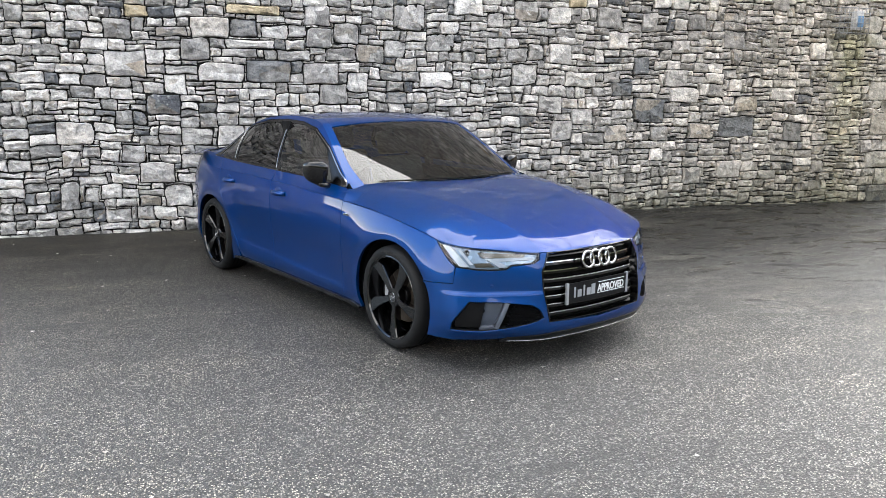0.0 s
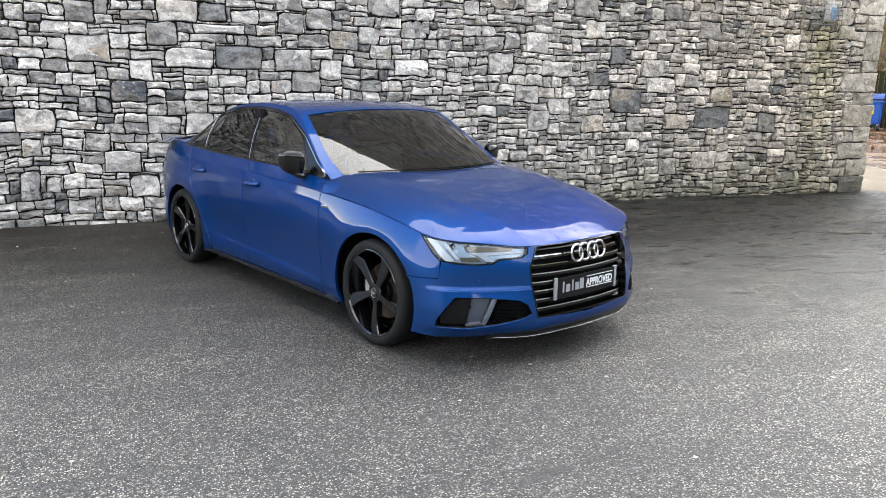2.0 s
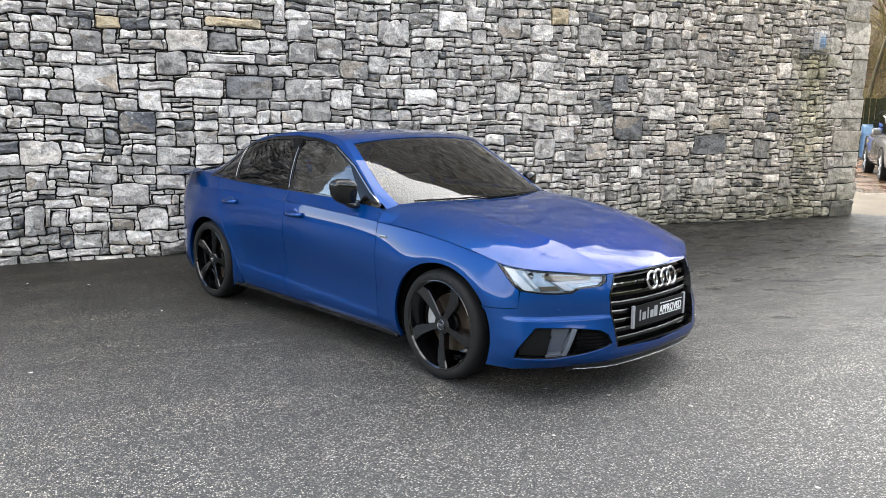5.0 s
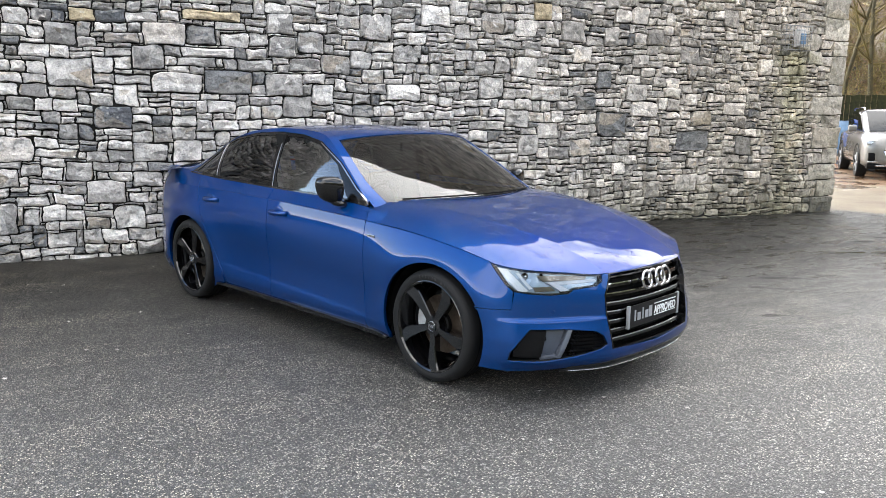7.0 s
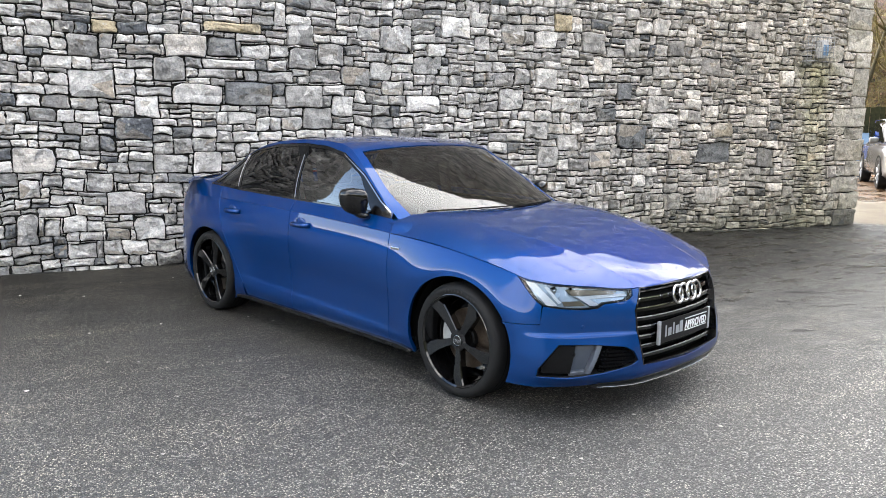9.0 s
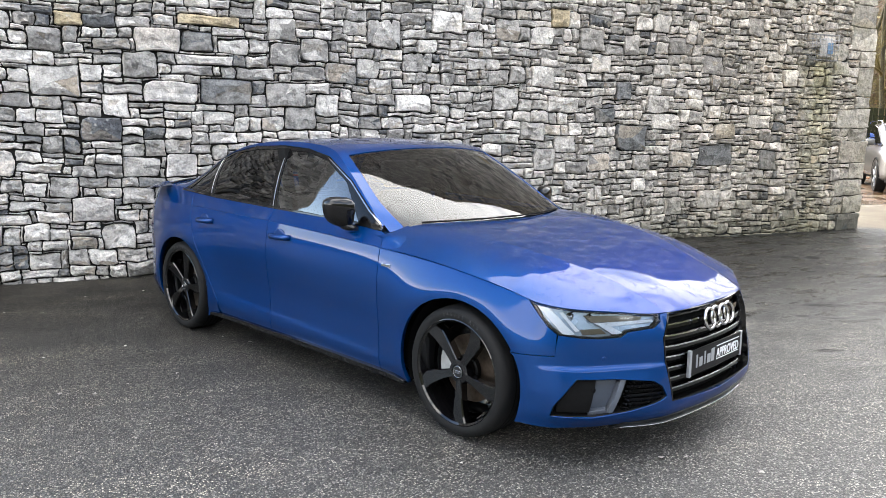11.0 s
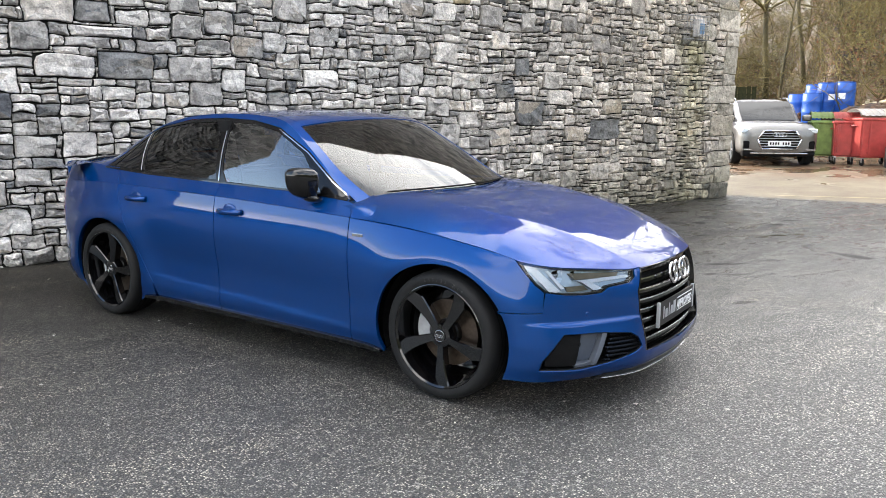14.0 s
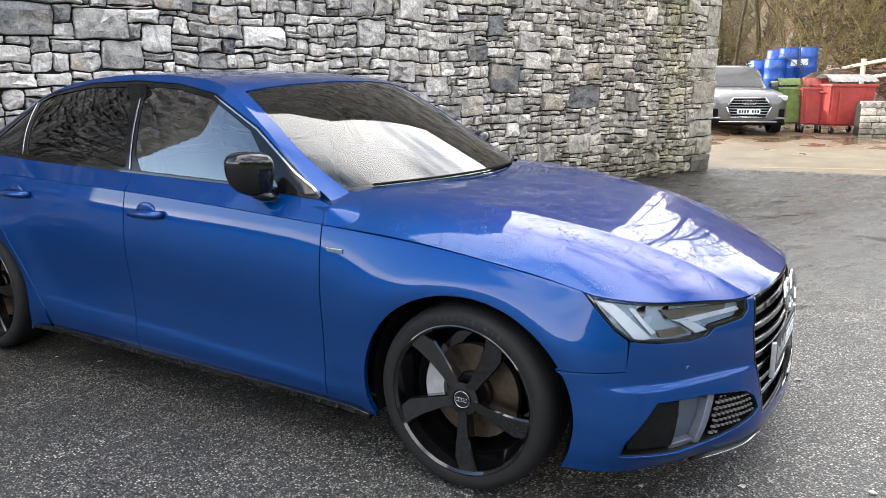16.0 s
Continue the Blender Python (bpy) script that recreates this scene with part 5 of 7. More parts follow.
    seam = k.math("MAXIMUM", blob(-0.9, 1.095, 2.2, 0.024, -2.3, 0.4), blob(-1.5, -1.205, 0.65, 0.020, -2, 0.4))
    tar = k.mix(k.math("MULTIPLY", seam, 0.75), tar, (0.010, 0.010, 0.010))
    # damp stains and standing puddles
    stain = blob(5.65, 0.72, 0.34, 0.11, 90, 0.5)
    for spot in ((7.1, 2.42, 0.16, 0.06, -15), (7.67, 2.57, 0.18, 0.05, -20), (3.80, 1.86, 0.20, 0.06, -65), (3.80, 0.97, 0.22, 0.06, -40), (4.30, 1.20, 0.32, 0.07, -30),
                 (5.54, 2.42, 0.20, 0.05, -20), (8.45, 2.40, 0.35, 0.06, -25), (3.04, 0.26, 0.12, 0.05, -20), (6.3, 3.1, 0.5, 0.12, -25)):
        stain = k.math("MAXIMUM", stain, blob(*spot, 0.5))
    tar = k.mix(k.math("MULTIPLY", stain, 0.75), tar, (0.014, 0.013, 0.012))
    puddle = k.math("MAXIMUM", blob(7.93, 3.62, 0.50, 0.16, -45, 0.08), blob(7.1, 2.2, 0.5, 0.08, -10, 0.08))
    tar = k.mix(k.math("MULTIPLY", puddle, 0.8), tar, (0.015, 0.014, 0.012))
    # concrete yard
    side = k.math("ADD", k.math("MULTIPLY", sep.outputs["X"], 0.90), k.math("MULTIPLY", sep.outputs["Y"], 0.43))
    wob = k.math("ADD", side, k.math("MULTIPLY", mid, 0.5))
    yard = k.rng(wob, 11.15, 11.45, 0, 1)
    cn = k.noise(v, 1.1, 6, 0.65)
    conc = k.ramp(cn, (0.3, (0.060, 0.043, 0.025)), (0.5, (0.100, 0.080, 0.052)), (0.7, (0.135, 0.112, 0.078)))
    conc = k.mix(0.5, conc, k.ramp(k.noise(v, 30, 4), (0.3, (0.6, 0.6, 0.6)), (0.7, (1.15, 1.15, 1.15))), "MULTIPLY")
    litter = k.rng(wob, 14.2, 15.6, 0, 1)
    conc = k.mix(k.math("MULTIPLY", litter, k.rng(k.noise(v, 1.7, 5), 0.40, 0.56, 0, 1)), conc, (0.10, 0.060, 0.034))
    tar = k.mix(k.rng(sep.outputs["X"], -3.0, 0.5, 1.0, 0.0), tar, k.mix(1.0, tar, (1.06, 1.0, 0.91), "MULTIPLY"))     # browner chippings
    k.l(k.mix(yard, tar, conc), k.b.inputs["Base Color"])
    r_tar = k.rng(wet, 0, 1, 0.35, 0.30)
    r_tar = k.math("MULTIPLY", r_tar, k.rng(foot, 0, 1, 1.0, 1.1))
    r_tar = k.math("MULTIPLY", r_tar, k.rng(puddle, 0, 1, 1.0, 0.25))
    r_tar = k.math("ADD", r_tar, k.math("MULTIPLY", stain, 0.3))
    r_tar = k.math("MULTIPLY", r_tar, k.rng(k.math("MULTIPLY", k.math("MULTIPLY", mot, east), foot), 0.0, 0.6, 1.25, 0.40))
    dry = k.rng(k.math("ADD", sep.outputs["X"], mid), -2.6, -0.6, 1.0, 0.0)     # drier asphalt away from the yard
    r_tar = k.math("MAXIMUM", r_tar, k.math("MULTIPLY", dry, 0.46))
    k.l(k.rng(k.math("MAXIMUM", k.math("MULTIPLY", dry, 0.4), foot), 0, 1, 1.0, 0.20), k.b.inputs["Specular IOR Level"])
    pool = k.rng(k.math("ADD", k.math("MULTIPLY", k.noise(v, 0.9, 4), 0.8), k.math("MULTIPLY", litter, 0.12)), 0.50, 0.56, 0, 1)
    r_con = k.rng(pool, 0, 1, 0.6, 0.06)
    r_tar = k.math("ADD", r_tar, k.math("MULTIPLY", edge, 0.10))
    rm = k.n("ShaderNodeMix")
    k.l(yard, rm.inputs[0])
    k.l(r_tar, rm.inputs[2])
    k.l(r_con, rm.inputs[3])
    k.l(rm.outputs[0], k.b.inputs["Roughness"])
    relief = k.math("MULTIPLY", k.math("SUBTRACT", 1.0, k.math("MAXIMUM", k.math("MULTIPLY", yard, 0.85), k.math("MULTIPLY", foot, 0.40))), k.math("SUBTRACT", 1.0, chips.outputs["Distance"]))
    nb = k.bump(relief, 1.0, 0.009, to=None)
    k.bump(mid, 0.12, 0.02, before=nb)
    return k.m


M_GROUND = ground_material()


FOOT = 27.4       # where the bank begins


def smoothstep(a, b, x):
    t = np.clip((x - a) / (b - a), 0, 1)
    return t * t * (3 - 2 * t)


def ground_z(x, y):
    """Height of the ground: flat yard, a slight rise behind the wall, then the bank."""
    x, y = np.asarray(x, float), np.asarray(y, float)
    u, v = x * 0.87 + y * 0.49, x * 0.49 - y * 0.87
    z = 0.11 * smoothstep(11.0, 18.0, u) + 0.30 * smoothstep(19.5, 26, u)
    z = z - 0.035 * smoothstep(6.0, 9.5, x) * (1 - smoothstep(10.5, 13.0, u))
    foot = FOOT - 6.3 * smoothstep(1.2, 2.6, v)
    ledge = smoothstep(0, 0.7, u - foot)
    rise = np.clip(u - foot - 2.2, 0, 30)
    z = z + ledge * (1.1 * smoothstep(1.2, 2.6, v) + 0.3) + 0.62 * rise - 0.006 * rise * rise
    pad = 1.27 + 1.3 * np.clip(np.hypot(x - 21.2, y - 9.3) - 1.0, 0, None)     # level place for the drums
    return np.where(u > 5, np.where(u > 20, np.minimum(z, pad), z), 0.0)


def grid_sheet(xs, ys, rough=0.0):
    X, Y = np.meshgrid(xs, ys, indexing="ij")
    Z = ground_z(X, Y)
    if rough:
        for i in range(X.shape[0]):
            for j in range(X.shape[1]):
                Z[i, j] += rough * noise.fractal(Vector((X[i, j] * 1.4, Y[i, j] * 1.4, 0)), 0.8, 2.0, 4)
    P = np.stack([X, Y, Z], -1).reshape(-1, 3)
    n, m = X.shape
    F = [(i * m + j, (i + 1) * m + j, (i + 1) * m + j + 1, i * m + j + 1) for i in range(n - 1) for j in range(m - 1)]
    return P, F


# ---- ground ----
near = np.concatenate([[-600, -200, -60, -20], np.arange(-8, 28, 0.5), [30, 40, 80, 200, 600]])
P, F = grid_sheet(near, np.concatenate([[-600, -200, -60, -20], np.arange(-8, 20, 0.5), [24, 30, 50, 100, 200, 600]]))
P[:, 2] = np.minimum(P[:, 2], 16)
me = bpy.data.meshes.new("ground")
me.from_pydata(P.tolist(), [], F)
me.polygons.foreach_set("use_smooth", [True] * len(F))
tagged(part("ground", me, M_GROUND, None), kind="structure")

# ---- the tall stone wall ----
WALL_Y, WALL_L, WALL_R, WALL_TOP = 4.93, -5.15, 9.75, 11.8


def wall_height(x):
    """The gable runs down to a lower stretch on the yard's side."""
    return float(np.interp(x, [3.6, 5.6, 6.4], [WALL_TOP, 9.9, 5.0]))


CELL = 0.025
rnd = random.Random(7)


def pack(x0, x1, z0, z1, fixed):
    """Fills a wall face with stones of many sizes, from the bottom up; fixed: (x, z, w, h) laid first. Gives (x, z, w, h, fixed?)."""
    nx, nz = round((x1 - x0) / CELL), round((z1 - z0) / CELL)
    used = np.zeros((nx, nz), bool)
    out = []
    for x, z, w, h in fixed:
        i, j, a, b = round((x - w / 2 - x0) / CELL), round((z - h / 2 - z0) / CELL), round(w / CELL), round(h / CELL)
        i, j = max(0, i), max(0, j)
        a, b = min(a, nx - i), min(b, nz - j)
        for _ in range(3):     # neighbours give way a little
            if used[i, j:j + b].any():
                i, a = i + 1, a - 1
            if used[i + a - 1, j:j + b].any():
                a -= 1
            if used[i:i + a, j].any():
                j, b = j + 1, b - 1
            if used[i:i + a, j + b - 1].any():
                b -= 1
        if a > 2 and b > 2 and not used[i:i + a, j:j + b].any():
            used[i:i + a, j:j + b] = True
            out.append((i, j, a, b, True))
    for j in range(nz):
        i = 0
        while i < nx:
            if used[i, j]:
                i += 1
                continue
            run = 0
            while i + run < nx and not used[i + run, j] and run < 30:
                run += 1
            q = rnd.random()
            if q < 0.012:
                w, h = rnd.randint(10, 16), rnd.randint(8, 11)
            elif q < 0.17:
                w, h = rnd.randint(5, 11), rnd.randint(5, 7)
            elif q < 0.84:
                w, h = rnd.randint(4, 11), rnd.randint(3, 5)
            else:
                w, h = rnd.randint(4, 9), 2
            # keep to the course of the stone beside it
            if i and rnd.random() < 0.5:
                level = 0
                while level < 9 and j + level < nz and used[i - 1, j + level]:
                    level += 1
                if 3 <= level <= 6:
                    h = level
                elif level > 6:
                    h = rnd.choice((level // 2, 3, level - 3, 4))
            if run <= 9:
                level = 0
                while level < 12 and j + level < nz and i and used[i - 1, j + level] and (i + run >= nx or used[i + run, j + level]):
                    level += 1
                if level >= 2:
                    h = level if level <= 7 else level // 2
            w = min(w, run)
            if run - w < 4:
                w = run if run <= 18 else run // 2
            free = 1
            while free < h and j + free < nz and not used[i:i + w, j + free].any():
                free += 1
            if j + free + 1 < nz and used[i:i + w, min(nz - 1, j + free + 1)].any() and not used[i:i + w, j + free].any():
                free += 1
            h = free
            if w > 5 * h and w > 9:
                w = w // 2
            used[i:i + w, j:j + h] = True
            out.append((i, j, w, h, False))
            i += w
    return [(x0 + i * CELL, z0 + j * CELL, w * CELL, h * CELL, f) for i, j, w, h, f in out]


def warp(x, z):
    p = Vector((x * 1.1, z * 1.1, 3.7))
    q = Vector((x * 7.0, z * 7.0, 9.1))
    return (x + 0.022 * noise.noise(p) + 0.022 * noise.noise(q), z + 0.050 * noise.noise(p + Vector((31, 0, 0))) + 0.021 * noise.noise(q + Vector((0, 17, 0))))


def stone(x, z, w, h, n=16, flat=False, shape=None):
    """One roughly squared stone: broken corners, uneven edges, a rough face; gives verts and faces."""
    g = rnd.uniform(0.003, 0.009)
    cx, cz = x + w / 2, z + h / 2
    a, b = w / 2 - g, h / 2 - g
    m = min(a, b)
    j = 0.3 if flat else 1.0
    corners = [(px * a, pz * b) for px, pz in (shape or ((-1, -1), (1, -1), (1, 1), (-1, 1)))]
    ring = []
    for i in range(len(corners)):
        p, q, o = Vector(corners[i]), Vector(corners[(i + 1) % len(corners)]), Vector(corners[i - 1])
        k = m * (rnd.uniform(0.06, 0.30) if rnd.random() < 0.65 else rnd.uniform(0.35, 0.85)) * (0.3 if flat else 1)
        p0, p1 = p + (o - p).normalized() * k * rnd.uniform(0.6, 1.3), p + (q - p).normalized() * k * rnd.uniform(0.7, 1.4)
        pm = (p0 + p1) / 2 * 0.5 + p * 0.5
        out = Vector((-(q - p).y, (q - p).x)).normalized()
        ring += [p0, pm, p1]
        for t in ((0.38, 0.66) if n == 16 else ()):
            ring.append(p.lerp(q, t) + out * rnd.uniform(-0.005, 0.009) * j)
    n = len(ring)
    proud = rnd.uniform(-0.012, 0.024) + (0.008 if w * h > 0.06 else 0)
    tx, tz = rnd.uniform(-0.10, 0.10) * min(1, 0.12 / a), rnd.uniform(-0.30, 0.22) * min(1, 0.06 / b)
    verts, faces = [], []
    seed = Vector((rnd.uniform(0, 90), rnd.uniform(0, 90), 0))
    for shrink, y in ((0.0, 0.075), (0.0, 0.010), (min(0.007, m * 0.18), 0.0), (m * 0.50, -0.010)):
        for px, pz in ring:
            f = 1 - shrink / max(m, 1e-3)
            qx, qz = px * f, pz * f
            X, Z = warp(cx + qx, cz + qz)
            rough = 0.020 * noise.fractal(Vector((X * 8, Z * 8, 0)) + seed, 0.7, 2.0, 3) if y < 0.05 else 0
            verts.append((X, WALL_Y - proud + y + tx * qx + tz * qz + rough, Z))
    X, Z = warp(cx, cz)
    verts.append((X, WALL_Y - proud - 0.004 + 0.016 * noise.fractal(Vector((X * 8, Z * 8, 0)) + seed, 0.7, 2.0, 3), Z))
    for r in range(3):
        for k in range(n):
            q = (k + 1) % n
            faces.append((r * n + k, r * n + q, (r + 1) * n + q, (r + 1) * n + k))
    for k in range(n):
        faces.append((3 * n + k, 3 * n + (k + 1) % n, 4 * n))
    return verts, faces


def stone_mesh(name, verts, faces, mats, which):
    me = bpy.data.meshes.new(name)
    me.from_pydata(verts, [], faces)
    for m in mats:
        me.materials.append(m)
    me.polygons.foreach_set("material_index", which)
    me.polygons.foreach_set("use_smooth", [True] * len(faces))
    me.set_sharp_from_angle(angle=radians(17))
    return me


# the stones that stand out, course by course: place of the middle along the wall, height, width, depth of the course
COURSES_HIGH = [(-2.16, 2.42, 0.23, 0.16), (-1.94, 2.45, 0.17, 0.11), (-1.58, 2.5, 0.24, 0.13), (-1.77, 2.28, 0.31, 0.23), (-1.39, 2.38, 0.2, 0.12), (-1, 2.49, 0.3, 0.11),
                (-0.73, 2.5, 0.2, 0.11), (-0.81, 2.31, 0.44, 0.24), (-0.31, 2.53, 0.6, 0.1), (-0.41, 2.34, 0.31, 0.21), (-0.11, 2.43, 0.33, 0.08), (-0.08, 2.31, 0.31, 0.15),
                (0.14, 2.43, 0.26, 0.11), (0.41, 2.49, 0.29, 0.23), (0.19, 2.31, 0.22, 0.13), (0.45, 2.23, 0.29, 0.23), (0.79, 2.29, 0.31, 0.25), (1.05, 2.35, 0.19, 0.12),
                (1.25, 2.57, 0.28, 0.14), (1.56, 2.53, 0.46, 0.29), (2.33, 2.66, 0.37, 0.24), (1.64, 2.31, 0.3, 0.14), (1.98, 2.22, 0.34, 0.2), (1.33, 2.33, 0.27, 0.14)]
COURSES_MIDDLE = [(1.06, 2.06, 0.34, 0.23), (1.37, 2.14, 0.32, 0.24), (0.71, 2.05, 0.38, 0.16), (0.46, 1.84, 0.43, 0.26), (-0.16, 1.84, 0.5, 0.24), (-0.7, 1.82, 0.52, 0.21),
                  (-0.96, 2.08, 0.35, 0.27), (-1.72, 1.9, 0.43, 0.3), (-2.05, 1.71, 0.25, 0.16), (-2.16, 1.56, 0.27, 0.14), (-1.2, 1.68, 0.26, 0.23), (-1.39, 1.98, 0.21, 0.17),
                  (-0.36, 2.16, 0.57, 0.12), (0.16, 2.17, 0.23, 0.12), (0.63, 1.58, 0.35, 0.25), (1.91, 1.78, 0.44, 0.21), (-1.8, 1.57, 0.22, 0.13), (-1.23, 2.28, 0.36, 0.13),
                  (-0.49, 2.06, 0.39, 0.1), (0.14, 2.04, 0.39, 0.13), (0.82, 1.9, 0.29, 0.14), (-2.27, 1.09, 0.39, 0.25), (-1.86, 1.07, 0.41, 0.11), (-0.97, 1.11, 0.36, 0.21)]
COURSES_LEFT = [(-0.61, 1.11, 0.29, 0.23), (-1.68, 0.91, 0.26, 0.21), (-1.45, 0.68, 0.39, 0.27), (-1.03, 0.82, 0.3, 0.17), (-1.23, 0.4, 0.31, 0.24), (-1.03, 0.47, 0.17, 0.14),
                (-2.36, 0.42, 0.21, 0.31), (-2.14, 0.44, 0.16, 0.16), (-1.93, 0.44, 0.23, 0.14), (-1.8, 0.33, 0.25, 0.13), (-1.54, 0.34, 0.23, 0.13), (-1.37, 0.2, 0.25, 0.16),
                (-1.1, 0.21, 0.28, 0.13), (-1.05, 0.08, 0.25, 0.15), (-1.89, 0.19, 0.27, 0.16), (-2.08, 0.19, 0.13, 0.12), (-2.32, 0.81, 0.19, 0.18), (-2.11, 0.58, 0.31, 0.11),
                (-1.8, 0.58, 0.27, 0.12), (-2, 0.69, 0.29, 0.1), (-2.11, 0.88, 0.18, 0.12), (-1.92, 0.87, 0.2, 0.12), (-1.13, 0.62, 0.19, 0.12), (-1.46, 0.84, 0.13, 0.1)]
COURSES_FAR_UPPER = [(3.14, 2.64, 0.32, 0.24), (3.62, 2.59, 0.32, 0.19), (3.87, 2.79, 0.31, 0.24), (4.38, 2.61, 0.36, 0.26), (4.51, 2.33, 0.29, 0.22), (4.99, 2.58, 0.25, 0.25),
                     (5.78, 2.59, 0.3, 0.23), (5.47, 2.85, 0.29, 0.22), (3.63, 2.13, 0.32, 0.24), (3.14, 1.84, 0.38, 0.27), (3.97, 1.82, 0.47, 0.2), (4.91, 2, 0.26, 0.24),
                     (4.59, 1.66, 0.3, 0.19), (5.04, 1.38, 0.5, 0.34), (3.54, 1.45, 0.36, 0.22), (4, 1.3, 0.32, 0.22)]
COURSES_FAR_LOWER = [(5.46, 1.83, 0.34, 0.22), (5.62, 1.6, 0.46, 0.22), (6.69, 1.5, 0.39, 0.23), (6.59, 1.16, 0.63, 0.3), (5.92, 1.09, 0.4, 0.23), (7, 1.21, 0.38, 0.23),
                     (7.61, 1.08, 0.38, 0.27), (7.95, 2.28, 0.31, 0.25), (8.96, 2.69, 0.38, 0.26), (6.48, 0.55, 0.42, 0.25), (6.47, 2.13, 0.21, 0.22), (3.01, 2.1, 0.29, 0.18),
                     (3.29, 2.14, 0.23, 0.21), (7.37, 1.62, 0.46, 0.2), (5.26, 1.05, 0.3, 0.19), (6.12, 1.85, 0.31, 0.14)]
KNOWN = COURSES_HIGH + COURSES_MIDDLE + COURSES_LEFT + COURSES_FAR_UPPER + COURSES_FAR_LOWER
KNOWN_TONE = ("pgwgppppwspppggggggtpptg"
              "ggggspggggppppgppgggpppg"
              "pgpgpggpppgpggpsppppgppp"
              "gpwgpggppgpsssgp"
              "gppsggspppgggpgp")      # pale, grey, slate, warm ochre; t: pale and peaked
quoins = []
z = -0.10
k = 0
while z < WALL_TOP - 0.3:
    h = (0.35, 0.275, 0.25, 0.25, 0.325, 0.20, 0.30, 0.20, 0.45, 0.225, 0.35)[k % 11]
    w = (0.58, 0.45, 0.66, 0.36, 0.62, 0.40, 0.72, 0.34, 0.32, 0.36, 0.55)[k % 11]
    quoins.append((WALL_R - w / 2, z + h / 2, w, h))
    quoins.append((WALL_L + (1.0 - w) / 2 + 0.05, z + h / 2, 1.05 - w, h))
    z += h
    k += 1
stones = pack(WALL_L, WALL_R, -0.10, WALL_TOP, KNOWN + quoins)
wall = tagged(part("wall_stone", prism([(WALL_L + 0.05, -0.3), (WALL_R - 0.05, -0.3), (WALL_R - 0.05, 4.95), (6.4, 4.95), (5.6, 9.85), (3.6, WALL_TOP - 0.05), (WALL_L + 0.05, WALL_TOP - 0.05)], (WALL_Y + 0.036, WALL_Y + 0.62), "y"), M_GAP, None), kind="structure")
MATS = [M_PALE, M_GREY, M_SLATE, M_QUOIN, M_OCHRE]
rest_v, rest_f, rest_m = [], [], []
singles = []
for x, z, w, h, fixed in stones:
    cx, cz = x + w / 2, z + h / 2
    if cz > wall_height(cx) - 0.05:
        continue
    q = rnd.random()
    m = 0 if q < (0.50 if cx < -0.3 else 0.42) else 1 if q < 0.93 else 2
    quoin = (x + w > WALL_R - 0.06 or x < WALL_L + 0.06) and fixed
    peak = False
    if fixed and not quoin:
        best = min(range(len(KNOWN)), key=lambda i: (KNOWN[i][0] - cx) ** 2 + (KNOWN[i][1] - cz) ** 2)
        m = {"p": 0, "g": 1, "s": 2, "t": 0, "w": 4}[KNOWN_TONE[best]]
        peak = KNOWN_TONE[best] == "t"
    if quoin:
        m = 2 if z < 0 else 3
    elif cx > 6.5 and rnd.random() < 0.25:
        m = 3
    single = -2.55 < cx < 1.75 and cz < 2.75 and w * h > 0.011 and len(singles) < 300
    shapes = (((-1, -1), (1, -1), (0.3, 1), (-0.22, 1)), ((-1, -0.85), (-0.30, 1), (-1, 1)), ((1, -0.85), (1, 1), (0.38, 1))) if peak else (None,)
    for shape in shapes:
        vs, fs = stone(x, z, w, h, 16 if cz < 4.2 else 12, quoin, shape)
        if single and shape is shapes[0]:
            singles.append((vs, fs, m))
        else:
            b = len(rest_v)
            rest_v += vs
            rest_f += [tuple(i + b for i in f) for f in fs]
            rest_m += [1 if len(shapes) > 1 else m] * len(fs)
part_of_wall = part("stonework", stone_mesh("stonework", rest_v, rest_f, MATS, rest_m), [], wall)
part_of_wall["kind"] = "stuff"
part_of_wall["label"] = "weathered grey rubble stones of many sizes"
# coping at the top
for (x0, z0), (x1, z1) in (((WALL_L - 0.05, WALL_TOP), (3.6, WALL_TOP)), ((3.6, WALL_TOP), (5.6, 9.9)), ((5.6, 9.9), (6.4, 5.0)), ((6.4, 5.0), (WALL_R + 0.05, 5.0))):
    part("coping", prism([(x0, z0 - 0.05), (x1, z1 - 0.05), (x1, z1 + 0.08), (x0, z0 + 0.08)], (WALL_Y - 0.05, WALL_Y + 0.70), "y"), M_GREY, wall)


# ---- bank, trees ----
def litter_material():
    k = Nodes("leaf_litter")
    v = k.coords()
    a, b, c = k.noise(v, 1.2, 5, 0.6), k.noise(v, 9, 6, 0.7), k.n("ShaderNodeTexVoronoi", Scale=14)
    k.l(v, c.inputs["Vector"])
    base = k.ramp(a, (0.36, (0.012, 0.0066, 0.004)), (0.5, (0.058, 0.027, 0.012)), (0.64, (0.042, 0.030, 0.011)))
    sp = k.n("ShaderNodeSeparateColor")
    k.l(c.outputs["Color"], sp.inputs[0])
    leaf = k.ramp(sp.outputs[0], (0.0, (0.35, 0.35, 0.35)), (0.6, (1.0, 0.95, 0.9)), (1.0, (2.2, 1.9, 1.6)))
    k.l(k.mix(0.9, base, leaf, "MULTIPLY"), k.b.inputs["Base Color"])
    k.set(Roughness=0.9)
    k.bump(k.math("ADD", b, sp.outputs[1]), 1.0, 0.08)
    return k.m


M_LITTER = litter_material()


